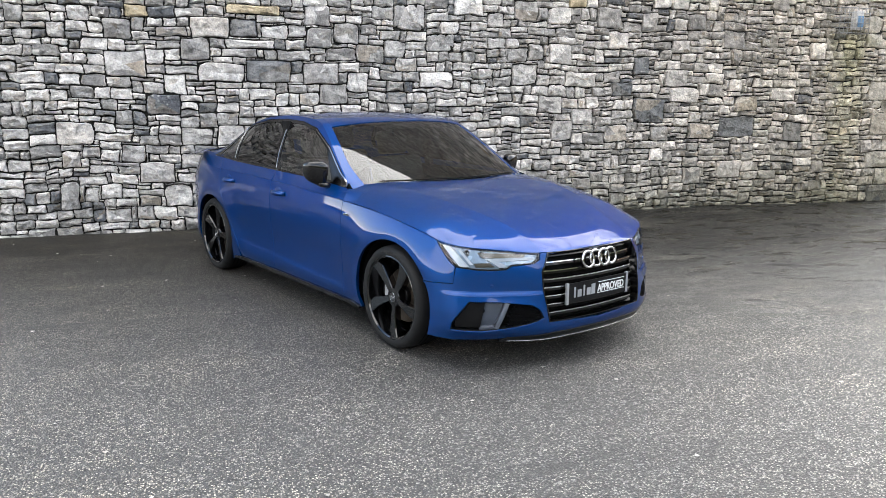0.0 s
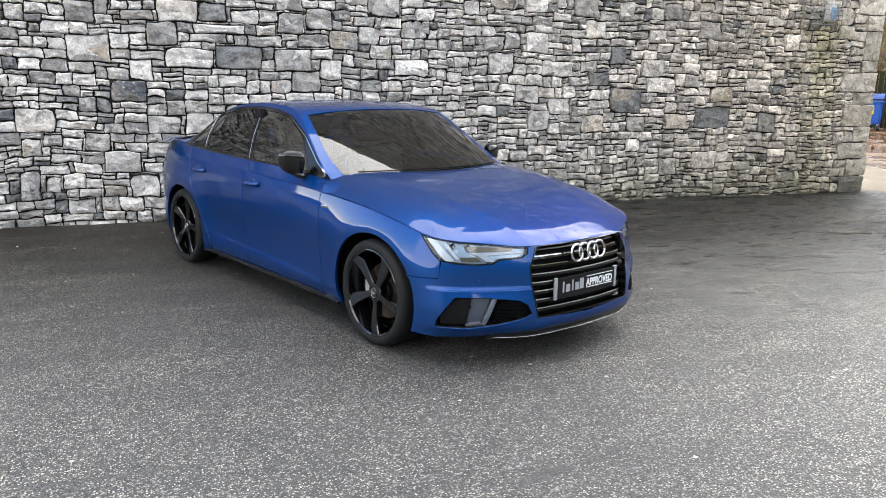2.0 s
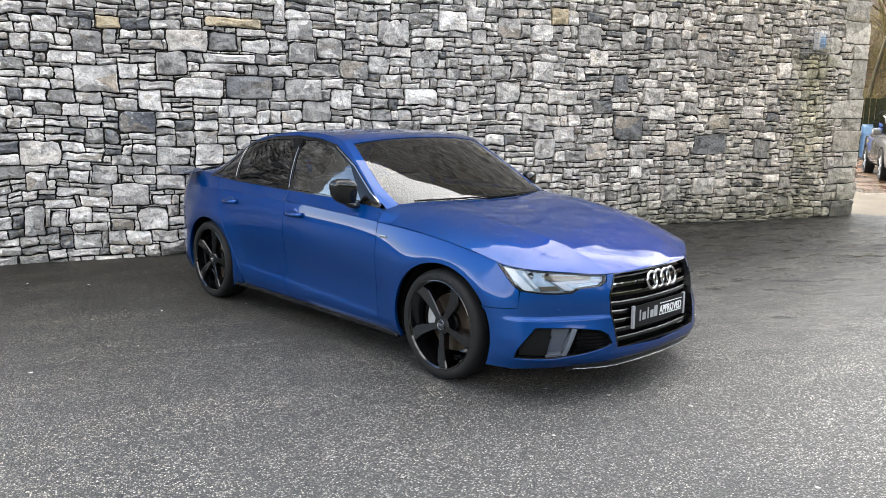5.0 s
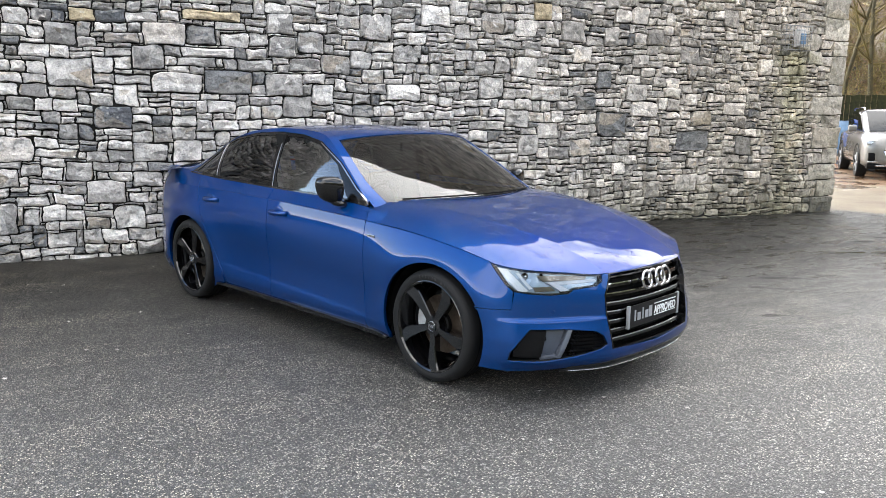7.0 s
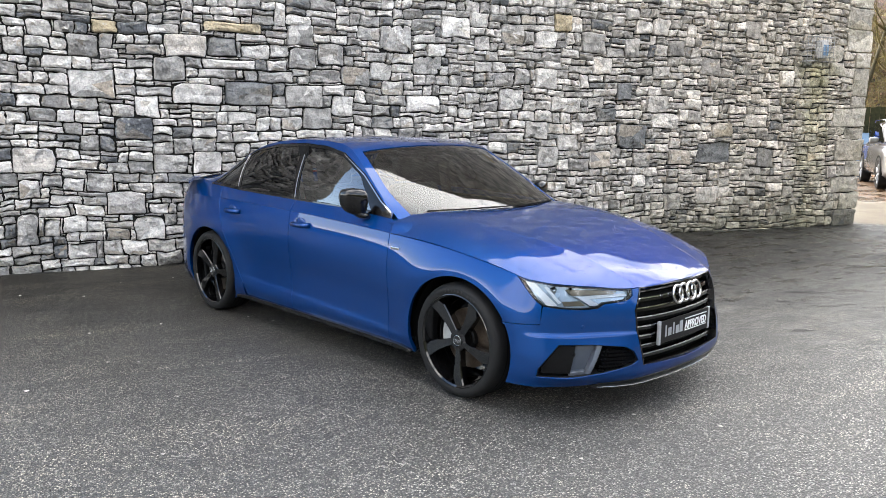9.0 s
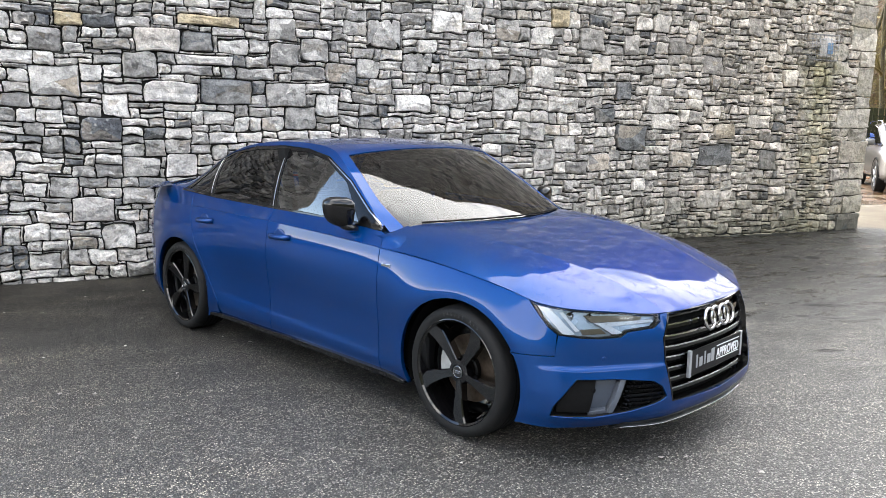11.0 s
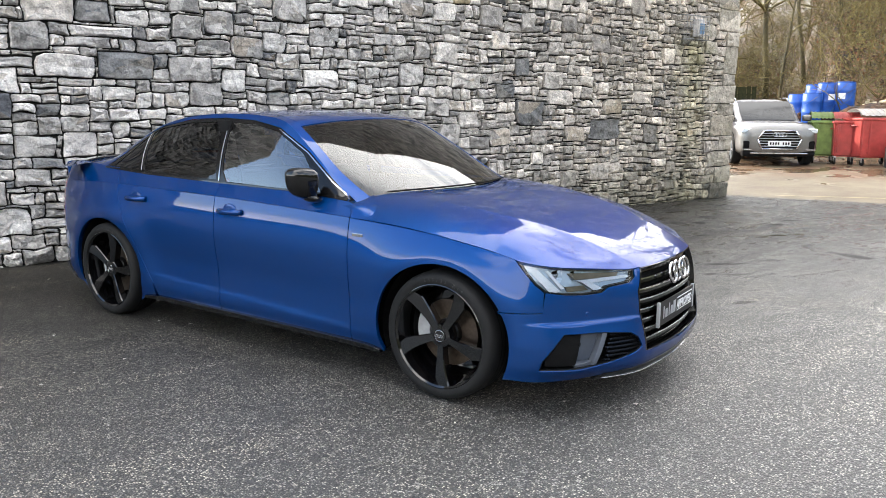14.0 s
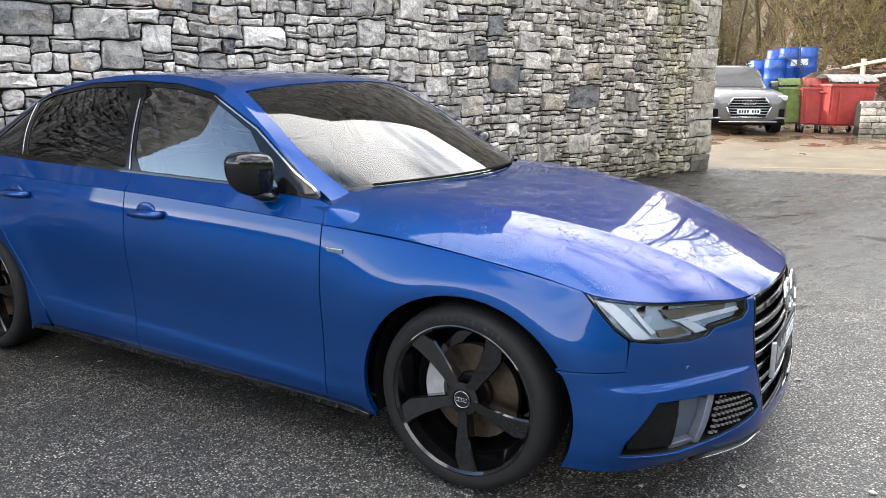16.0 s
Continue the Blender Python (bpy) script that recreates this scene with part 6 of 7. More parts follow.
def bark_material(name, lo, hi):
    k = Nodes(name)
    v = k.coords()
    m = k.n("ShaderNodeMapping")
    m.inputs["Scale"].default_value = (6, 6, 1.2)
    k.l(v, m.inputs["Vector"])
    a, b = k.noise(m.outputs["Vector"], 4, 5), k.noise(v, 1.6, 4)
    c = k.mix(0.6, k.ramp(b, (0.35, lo), (0.65, hi)), k.ramp(a, (0.3, (0.5, 0.5, 0.5)), (0.7, (1.3, 1.3, 1.2))), "MULTIPLY")
    k.l(c, k.b.inputs["Base Color"])
    k.set(Roughness=0.85)
    k.bump(a, 0.7, 0.02)
    return k.m


M_BARK = bark_material("mossy_bark", (0.036, 0.030, 0.014), (0.085, 0.070, 0.030))
M_TWIG = bark_material("twig_bark", (0.055, 0.041, 0.012), (0.19, 0.150, 0.045))
M_LEAF = plain("dead_leaf", (0.15, 0.068, 0.030), 0.8, grain=0.35, scale=6)
M_IVY = plain("green_leaf", (0.13, 0.115, 0.032), 0.55, grain=0.35, scale=5)

A, B = Vector((0.87, 0.49, 0)), Vector((0.49, -0.87, 0))       # away from the yard, and across


def bank_point(u, v):
    p = A * u + B * v
    return Vector((p.x, p.y, float(ground_z(p.x, p.y))))


us, vs_ = np.arange(20.6, 48, 0.28), np.arange(-14, 16, 0.28)
Pv, Fv = [], []
for i, u in enumerate(us):
    for j, v in enumerate(vs_):
        foot = FOOT - 6.3 * float(smoothstep(1.2, 2.6, v))
        p = bank_point(u, v)
        n3 = noise.fractal(Vector((p.x * 0.9, p.y * 0.9, 0)), 0.8, 2.0, 5)
        Pv.append((p.x, p.y, p.z + (0.03 + 0.16 * max(-0.3, n3) if u > foot + 0.05 else -0.35)))
nv = len(vs_)
Fv = [(i * nv + j, (i + 1) * nv + j, (i + 1) * nv + j + 1, i * nv + j + 1) for i in range(len(us) - 1) for j in range(nv - 1)]
me = bpy.data.meshes.new("bank")
me.from_pydata(Pv, [], Fv)
me.polygons.foreach_set("use_smooth", [True] * len(Fv))
tagged(part("ground_bank", me, M_LITTER, None), kind="structure")

# fallen leaves and sticks over bank and yard
rv, rf = [], []
r5 = random.Random(5)
for i in range(20000):
    u, v = 20 + 17 * r5.random() ** 1.3, r5.uniform(-7, 9)
    foot = FOOT - 6.3 * float(smoothstep(1.2, 2.6, v))
    yard_leaf = u < foot
    if yard_leaf and r5.random() < 0.9:
        continue
    p = bank_point(u, v) + Vector((0, 0, 0.01 if yard_leaf else 0.10 + r5.uniform(-0.05, 0.12)))
    if (p.x - 21.2) ** 2 + (p.y - 9.4) ** 2 < 1.7 or (p - Vector((20.6, 8.9, p.z))).length < 1.2:
        continue
    s = r5.uniform(0.04, 0.10)
    d1 = Vector((r5.gauss(0, 1), r5.gauss(0, 1), r5.gauss(0, 0.15 if yard_leaf else 0.6))).normalized() * s
    d2 = d1.cross(Vector((r5.gauss(0, 0.4), r5.gauss(0, 0.4), 1))).normalized() * s * 0.6
    b = len(rv)
    rv += [tuple(p - d1), tuple(p + d2 * 0.8), tuple(p + d1 + Vector((0, 0, s * 0.3))), tuple(p - d2 * 0.8)]
    rf.append((b, b + 1, b + 2, b + 3))
me = bpy.data.meshes.new("fallen_leaves")
me.from_pydata(rv, [], rf)
tagged(part("fallen_leaves", me, M_LEAF, None), "brown dead leaves strewn over the bank", "leaves", kind="stuff")


def branch(bm, p, d, r, length, depth, rr, bend=0.25, droop=0.0):
    """A limb with its own limbs, ever thinner."""
    pts = [p]
    n = 5 if depth > 1 else 4
    q = Vector(p)
    d = Vector(d).normalized()
    for i in range(n):
        d = (d + Vector((rr.gauss(0, bend), rr.gauss(0, bend), rr.gauss(0, bend * 0.6) - droop))).normalized()
        q = q + d * length / n
        pts.append(q.copy())
    bm_tube(bm, pts, r, 7 if r > 0.05 else 4 if r > 0.012 else 3, 0.45)
    if depth <= 0:
        return
    for k in range(rr.randint(3, 5) if depth > 1 else rr.randint(3, 6)):
        i = rr.randint(1, n)
        t = Vector((rr.gauss(0, 1), rr.gauss(0, 1), rr.gauss(0.5, 0.6)))
        nd = (d * 0.7 + t.normalized() * 0.9).normalized()
        branch(bm, pts[i], nd, r * rr.uniform(0.35, 0.5), length * rr.uniform(0.5, 0.75), depth - 1, rr, bend, droop)


def tree(u, v, height, r, seed, lean=(0, 0)):
    rr = random.Random(seed)
    base = bank_point(u, v) - Vector((0, 0, 0.15))
    root = tagged(new("tree"), "bare winter tree with mossy trunk on the bank", "tree", "trees on the bank")
    root.location = base
    bm = bmesh.new()
    pts = [Vector((0, 0, 0))]
    d = Vector((lean[0], lean[1], 1)).normalized()
    for i in range(8):
        d = (d + Vector((rr.gauss(0, 0.07), rr.gauss(0, 0.07), 0))).normalized()
        pts.append(pts[-1] + d * height / 8)
    bm_tube(bm, pts, r * 0.7, 10, 0.35)
    part("trunk", bm, M_BARK, root)
    bm = bmesh.new()
    for k in range(11):
        i = rr.randint(2, 8)
        a = rr.uniform(0, 6.28)
        branch(bm, pts[i], (math.cos(a), math.sin(a), rr.uniform(0.2, 1.0)), r * rr.uniform(0.18, 0.34), height * rr.uniform(0.22, 0.4), 2, rr)
    part("crown", bm, M_TWIG, root)
    return root


for u, v, hgt, r, s, lean in ((29.4, -1.0, 8.0, 0.15, 1, (0.05, 0.1)), (30.0, -2.2, 9.0, 0.13, 2, (-0.1, 0.0)), (29.2, 0.6, 7.5, 0.10, 3, (0.1, -0.2)), (31.0, 1.6, 9, 0.13, 4, (0, 0.1)),
                              (28.0, 2.6, 8.0, 0.12, 5, (-0.15, 0.05)), (26.4, 4.6, 8.5, 0.17, 6, (-0.1, 0.2)), (29.5, 4.4, 9, 0.16, 7, (0.1, 0.1)), (25.6, 6.2, 8, 0.13, 8, (0.0, -0.1)), (31.5, 0.2, 10, 0.18, 9, (0, 0)), (32, 3.2, 10, 0.2, 10, (0.05, 0))):
    tree(u, v, hgt, r, s, lean)

# undergrowth: saplings, brambles and hanging shoots
r6 = random.Random(11)
bm = bmesh.new()
for i in range(1350):
    v = r6.uniform(-6, 9)
    foot = FOOT - 6.3 * float(smoothstep(1.2, 2.6, v))
    u = foot + 1.6 + 9 * r6.random() ** 1.2
    p = bank_point(u, v)
    d = Vector((r6.gauss(0, 0.5), r6.gauss(0, 0.5), 1))
    ln = r6.uniform(0.8, 3.4)
    branch(bm, p, d, r6.uniform(0.006, 0.018), ln, 1, r6, 0.28, 0.10)
tagged(part("undergrowth", bm, M_TWIG, None), "tangle of thin bare shoots on the bank", "undergrowth", kind="stuff")
rv, rf = [], []
for i in range(24000):
    v = r6.uniform(-1, 9) if r6.random() < 0.75 else r6.uniform(-6, 9)
    foot = FOOT - 6.3 * float(smoothstep(1.2, 2.6, v))
    u = foot + 1.8 + 8 * r6.random()
    k = noise.noise(Vector((u * 0.5, v * 0.5, 2.2)))
    p = bank_point(u, v) + Vector((0, 0, r6.uniform(0.1, 0.5) + max(0, k + 0.1) * r6.uniform(0, 6)))
    s = r6.uniform(0.018, 0.042)
    d1 = Vector((r6.gauss(0, 1), r6.gauss(0, 1), r6.gauss(-0.6, 0.8))).normalized() * s
    d2 = d1.cross(Vector((r6.gauss(0, 1), r6.gauss(0, 1), 1))).normalized() * s * 0.55
    b = len(rv)
    rv += [tuple(p - d1), tuple(p + d2), tuple(p + d1), tuple(p - d2)]
    rf.append((b, b + 1, b + 2, b + 3))
me = bpy.data.meshes.new("bank_foliage")
me.from_pydata(rv, [], rf)
tagged(part("bank_foliage", me, M_IVY, None), "sparse yellow-green leaves among the shoots", "foliage", kind="stuff")

# unseen woods all round: far off behind the yard, close in front of the parked car
bd_v, bd_f = [], []
for i in range(361):
    a = radians(i)
    # near stretch added to block sky light and darken the car's nose
    near_side = max(0.0, min(1.0, (math.cos(a) * 0.33 - math.sin(a) * 0.94 - 0.02) / 0.40))
    rad = 150 - 122 * near_side
    h = 5.0 + 2.0 * noise.noise(Vector((math.cos(a) * 9, math.sin(a) * 9, 0))) + 0.7 * noise.noise(Vector((math.cos(a) * 40, math.sin(a) * 40, 3)))
    h = h * (1 + 0.8 * near_side)
    for d, z in ((0, -1), (0, h * 0.8), (3, h), (8, h * 0.9), (10, -1)):
        bd_v.append(((rad + d) * math.cos(a), (rad + d) * math.sin(a), z))
for i in range(360):
    for j in range(4):
        b = i * 5 + j
        bd_f.append((b, b + 5, b + 6, b + 1))
me = bpy.data.meshes.new("skyline")
me.from_pydata(bd_v, [], bd_f)
tagged(part("backdrop_woods", me, plain("hidden_woods", (0.035, 0.040, 0.022), 0.9, grain=0.3, scale=0.2), None), kind="structure")

# ---- the yard behind the wall ----
M_GREYPAINT = paint("grey_paint", (0.150, 0.146, 0.138), 0.0)
M_SUVGLASS = plain("dark_windscreen", (0.012, 0.013, 0.015), 0.10, Specular_IOR_Level=0.16)
M_REDBIN = plain("red_bin_plastic", (0.33, 0.042, 0.036), 0.5, grain=0.15, scale=6)
M_GREENBIN = plain("green_bin_plastic", (0.13, 0.19, 0.045), 0.55, grain=0.2, scale=6)
M_GREYLID = plain("grey_lid_plastic", (0.42, 0.40, 0.38), 0.5, grain=0.12)
M_BLUE = plain("blue_drum_plastic", (0.012, 0.075, 0.34), 0.38, grain=0.12, scale=8)
M_PALEBLUE = plain("pale_blue_plastic", (0.11, 0.19, 0.29), 0.5, grain=0.12, scale=8)
M_FENCE = plain("dark_timber", (0.022, 0.022, 0.009), 0.9, Specular_IOR_Level=0.15, grain=0.3, scale=10, bump=0.3)
M_PINE = plain("pale_timber", (0.52, 0.46, 0.33), 0.7, grain=0.15, scale=10)
M_YELLOW = plain("yellow_paint", (0.24, 0.20, 0.10), 0.6, grain=0.3, scale=9)
M_LABEL = plain("yellow_sticker", (0.62, 0.44, 0.02), 0.5, grain=0.05)
M_RUST = plain("galvanised", (0.3, 0.3, 0.3), 0.5, 0.8, 0.2)


def loft(sections, n=28):
    """Skin over upright sections (x, half width, bottom, top, roundness) along x."""
    bm = bmesh.new()
    rings = []
    for x, w, z0, z1, p in sections:
        ring = []
        for k in range(n):
            t = 2 * math.pi * k / n
            c, s = math.cos(t), math.sin(t)
            r = (abs(c) ** p + abs(s) ** p) ** (-1 / p)
            ring.append(bm.verts.new((x, w * r * c, (z0 + z1) / 2 + (z1 - z0) / 2 * r * s)))
        rings.append(ring)
    for a, b in zip(rings, rings[1:]):
        for k in range(n):
            bm.faces.new((a[k], a[(k + 1) % n], b[(k + 1) % n], b[k]))
    bm.faces.new(rings[0])
    bm.faces.new(rings[-1][::-1])
    bmesh.ops.recalc_face_normals(bm, faces=bm.faces)
    return smooth(bm, 50)


def parked_suv():
    """The grey estate-like car in the yard."""
    suv = tagged(new("suv"), "grey parked off-road car with chrome grille beside the bins", "car")
    suv.matrix_basis = pose(17.14, 9.02, float(ground_z(16.5, 8.1)), 0, 0, 224)
    part("body", loft([(2.30, 0.62, 0.34, 0.78, 5), (2.26, 0.78, 0.26, 0.92, 5), (2.10, 0.90, 0.24, 1.00, 5), (1.8, 0.94, 0.24, 1.05, 6), (1.0, 0.945, 0.24, 1.10, 6), (0.0, 0.945, 0.24, 1.13, 6), (-1.2, 0.945, 0.24, 1.14, 6), (-2.0, 0.92, 0.26, 1.12, 6), (-2.34, 0.82, 0.34, 1.05, 6)], 40), M_GREYPAINT, suv)
    part("cabin", loft([(1.05, 0.76, 1.00, 1.09, 4), (0.75, 0.76, 1.00, 1.27, 5), (0.45, 0.75, 1.00, 1.45, 5), (0.15, 0.73, 1.00, 1.60, 5), (-0.2, 0.72, 1.00, 1.645, 5), (-1.0, 0.71, 1.00, 1.65, 5), (-1.7, 0.70, 1.00, 1.60, 5), (-2.15, 0.66, 1.00, 1.30, 5)], 32), M_GREYPAINT, suv)
    part("windscreen", prism([(1.08, 1.10), (1.06, 1.115), (0.235, 1.585), (0.255, 1.57)], (-0.655, 0.655), "y"), M_SUVGLASS, suv, "sky-lit windscreen")
    for sg in (-1, 1):
        side = prism([(0.80, 1.12), (0.18, 1.50), (-0.2, 1.56), (-1.3, 1.56), (-1.85, 1.42), (-1.7, 1.15)], (sg * 0.70, sg * 0.775), "y", 0.01)
        part("side_window", side, M_GLOSSBLACK, suv)
        part("roof_rail", tube([(0.1, sg * 0.66, 1.60), (0.0, sg * 0.66, 1.665), (-1.5, sg * 0.66, 1.675), (-1.65, sg * 0.66, 1.62)], 0.018, 6), M_CHROME, suv)
        mr = smooth(box((0.62, sg * 0.90, 1.08), (0.82, sg * 1.10, 1.24), 0.05, 3), 60)
        part("door_mirror", mr, M_GREYPAINT, suv)
        hl = part("headlight", smooth(box((2.02, sg * 0.54, 0.80), (2.235, sg * 0.88, 0.915), 0.04, 2), 60), M_LAMPWHITE, suv)
        part("light_strip", box((2.23, sg * 0.56, 0.875), (2.24, sg * 0.83, 0.888)), M_CHROME, hl)
        part("air_intake", smooth(box((2.15, sg * 0.56, 0.42), (2.285, sg * 0.82, 0.62), 0.03)), M_MATBLACK, suv)
        part("intake_trim", box((2.20, sg * 0.55, 0.395), (2.295, sg * 0.84, 0.415), 0.006), M_CHROME, suv)
        for x in (1.41, -1.41):
            wh = part("wheel", lathe([(0.0, 0.02), (0.06, 0.015), (0.10, 0.03), (0.24, 0.02), (0.25, 0.0), (0.27, 0.0), (0.34, -0.004), (0.362, 0.03), (0.365, 0.2), (0.30, 0.23)], 32), M_TYRE, suv)
            wh.matrix_basis = pose(x, sg * 0.95, 0.365, 0, 0, 0 if sg < 0 else 180)
            for k in range(5):
                sb = box((0.05, -0.005, -0.025), (0.24, 0.02, 0.025), 0.008)
                bmesh.ops.transform(sb, matrix=pose(0, 0, 0, 0, 72 * k, 0), verts=sb.verts)
                part("spoke", sb, M_SILVER, wh)
            lin = part("arch", lathe([(0.40, -0.006), (0.44, -0.012), (0.45, 0.0), (0.45, 0.06)], 32, a0=0, a1=math.pi), M_MATBLACK, suv)
            lin.matrix_basis = pose(x, sg * 0.945, 0.365, 0, 0, 0 if sg < 0 else 180)
    gr = [(-0.36, 0.86), (0.36, 0.86), (0.50, 0.66), (0.40, 0.42), (-0.40, 0.42), (-0.50, 0.66)]
    grl = part("grille", prism(gr, (2.25, 2.305), "x"), M_MATBLACK, suv)
    ring = [Vector((2.312, y, z)) for y, z in gr]
    bm = bmesh.new()
    for a, b in zip(ring, ring[1:] + ring[:1]):
        bm_tube(bm, [a, b], 0.022, 6)
    part("grille_frame", bm, M_CHROME, grl)
    for i in range(6):
        z = 0.80 - 0.062 * i
        w = float(np.interp(z, [0.42, 0.66, 0.86], [0.40, 0.50, 0.36])) - 0.02
        part("grille_bar", box((2.305, -w, z - 0.008), (2.315, w, z + 0.008)), M_SILVER, grl)
    for y in (-0.102, -0.034, 0.034, 0.102):
        b = ring_mesh(0.05, 0.009)
        bmesh.ops.translate(b, vec=(2.322, y, 0.765), verts=b.verts)
        part("badge_ring", b, M_CHROME, grl)
    pl = part("number_plate", box((2.315, -0.26, 0.50), (2.325, 0.26, 0.61), 0.003), M_WHITE, suv)
    for y in (-0.2, -0.14, -0.08, -0.02, 0.09, 0.15, 0.21):
        part("plate_bar", box((2.3245, y - 0.018, 0.525), (2.3265, y + 0.018, 0.585)), M_MATBLACK, pl)
    part("lower_bumper", smooth(box((2.0, -0.84, 0.24), (2.30, 0.84, 0.38), 0.05)), M_MATBLACK, suv)
    part("bumper_trim", smooth(box((2.1, -0.66, 0.30), (2.315, 0.66, 0.33), 0.008)), M_DARKCHROME, suv)


parked_suv()


def wheeled_bin(at, turn, w, d, h, mat, label, lidmat):
    """A big four-wheeled refuse bin with a ribbed, rounded lid."""
    t = tagged(new("refuse_bin"), label, "bin", "refuse bins")
    t.matrix_basis = pose(*at, 0, 0, turn)
    bm = bmesh.new()
    lo = [(-d / 2 * 0.84, -w / 2 * 0.93), (d / 2 * 0.84, -w / 2 * 0.93), (d / 2 * 0.84, w / 2 * 0.93), (-d / 2 * 0.84, w / 2 * 0.93)]
    hi = [(-d / 2, -w / 2), (d / 2, -w / 2), (d / 2, w / 2), (-d / 2, w / 2)]
    a = [bm.verts.new((x, y, 0.20)) for x, y in lo]
    b = [bm.verts.new((x, y, h)) for x, y in hi]
    bm.faces.new(a[::-1])
    bm.faces.new(b)
    for i in range(4):
        bm.faces.new((a[i], a[(i + 1) % 4], b[(i + 1) % 4], b[i]))
    bmesh.ops.bevel(bm, geom=list(bm.edges), offset=0.04, segments=3, affect='EDGES')
    part("body", smooth(bm), mat, t)
    part("rim", smooth(box((-d / 2 - 0.03, -w / 2 - 0.03, h - 0.07), (d / 2 + 0.03, w / 2 + 0.03, h - 0.01), 0.02)), mat, t)
    for y in (-0.3, 0.3):
        part("front_rib", box((d / 2 * 0.86, y * w - 0.02, 0.3), (d / 2 * 0.99 + 0.01, y * w + 0.02, h - 0.08), 0.008), mat, t)
    lid = bmesh.new()
    prof = [(-d / 2 - 0.02 + (d + 0.04) * i / 10, h + 0.02 + 0.20 * math.sin(math.pi * min(1, (i / 10) * 0.92 + 0.04)) ** 0.8) for i in range(11)]
    for k in range(15):
        y0, y1 = -w / 2 - 0.02 + (w + 0.04) * k / 15, -w / 2 - 0.02 + (w + 0.04) * (k + 1) / 15
        e = 0.014 if k % 2 else 0.0
        v0 = [lid.verts.new((x, y0, z - e)) for x, z in prof]
        v1 = [lid.verts.new((x, y1, z - e)) for x, z in prof]
        for i in range(10):
            lid.faces.new((v0[i], v1[i], v1[i + 1], v0[i + 1]))
        if k:
            for i in range(10):
                lid.faces.new((last[i], v0[i], v0[i + 1], last[i + 1]))
        last = v1
    bmesh.ops.solidify(lid, geom=list(lid.faces), thickness=0.012)
    part("lid", lid, lidmat, t, "grey ribbed lid")
    for sx in (-1, 1):
        for sy in (-1, 1):
            cs = lathe([(0.0, -0.02), (0.085, -0.02), (0.09, -0.01), (0.09, 0.01), (0.085, 0.02), (0.0, 0.02)], 16)
            wv = part("castor", cs, M_TYRE, t)
            wv.matrix_basis = pose(sx * d * 0.33, sy * w * 0.36, 0.09)
            part("fork", box((sx * d * 0.33 - 0.03, sy * w * 0.36 - 0.035, 0.08), (sx * d * 0.33 + 0.03, sy * w * 0.36 + 0.035, 0.21), 0.01), M_RUST, t)
    part("side_bar", tube([(-d * 0.3, -w / 2 - 0.04, h - 0.2), (d * 0.3, -w / 2 - 0.04, h - 0.2)], 0.02, 6), mat, t)
    return t


wheeled_bin((17.95, 6.37, float(ground_z(17.6, 6.0))), 233, 1.10, 0.90, 1.18, M_REDBIN, "red plastic four-wheeled refuse bin with grey lid", M_GREYLID)
wheeled_bin((17.76, 7.03, float(ground_z(17.4, 6.7))), 215, 0.55, 0.74, 1.10, M_REDBIN, "narrow red plastic refuse bin between the others", M_REDBIN)
wheeled_bin((17.76, 7.56, float(ground_z(17.4, 7.2))), 215, 0.66, 0.74, 1.10, M_GREENBIN, "yellow-green plastic refuse bin beside the grey car", M_GREENBIN)


def drum(at, r, h, mat, label, tag=True):
    t = tagged(new("drum"), label, "drum", "plastic drums")
    t.matrix_basis = pose(*at, 0, 0, 200 + 40 * math.sin(at[0] * 9))
    prof = [(0, 0), (r * 0.93, 0), (r * 0.97, 0.03), (r * 0.97, h * 0.30), (r, h * 0.33), (r, h * 0.37), (r * 0.97, h * 0.40), (r * 0.97, h * 0.66), (r, h * 0.69), (r, h * 0.73), (r * 0.97, h * 0.76), (r * 0.96, h * 0.93), (r * 0.90, h * 0.965)]
    part("shell", lathe(prof, 28, "z"), mat, t)
    part("lid", lathe([(r * 0.90, h * 0.955), (r * 0.93, h * 0.96), (r * 0.93, h), (r * 0.86, h), (r * 0.84, h * 0.975), (0, h * 0.975)], 28, "z"), mat, t)
    if tag:
        part("sticker", bm_lathe(bmesh.new(), [(r * 0.99, h * 0.42), (r * 0.99, h * 0.62)], 6, "z", a0=-0.35, a1=0.35), M_WHITE, t)


LEDGE = [(21.32, 8.90), (21.16, 9.36), (21.59, 9.96), (20.65, 9.52), (20.93, 10.14)]
for i, (x, y) in enumerate(LEDGE):
    drum((x, y, (1.43, 1.41, 1.38, 1.10, 1.08)[i]), 0.29, 0.88, M_BLUE, "blue plastic drum on the ledge behind the bins", i < 2)
ledge = box((-0.75, -1.2, 0.0), (0.9, 1.3, 1.41), 0.05)
tagged(part("ground_ledge", ledge, M_LITTER, None), kind="structure").matrix_basis = pose(21.7, 9.06, 0.0, 0, 0, 30)
tagged(part("ground_ledge", box((-0.6, -0.6, 0.0), (0.5, 0.6, 1.08), 0.05), M_LITTER, None), kind="structure").matrix_basis = pose(20.78, 9.92, 0.0, 0, 0, 30)
drum((21.05, 13.25, float(ground_z(21.05, 13.25))), 0.30, 1.05, M_PALEBLUE, "pale blue plastic drum by the board fence", False)
drum((21.42, 12.61, float(ground_z(21.42, 12.61))), 0.29, 0.70, M_PALEBLUE, "low pale blue plastic drum by the board fence", False)
blue_bin = wheeled_bin((20.52, 13.99, float(ground_z(20.52, 13.99))), 215, 0.62, 0.6, 0.95, M_BLUE, "blue plastic bin with a yellow sticker by the fence", M_BLUE)
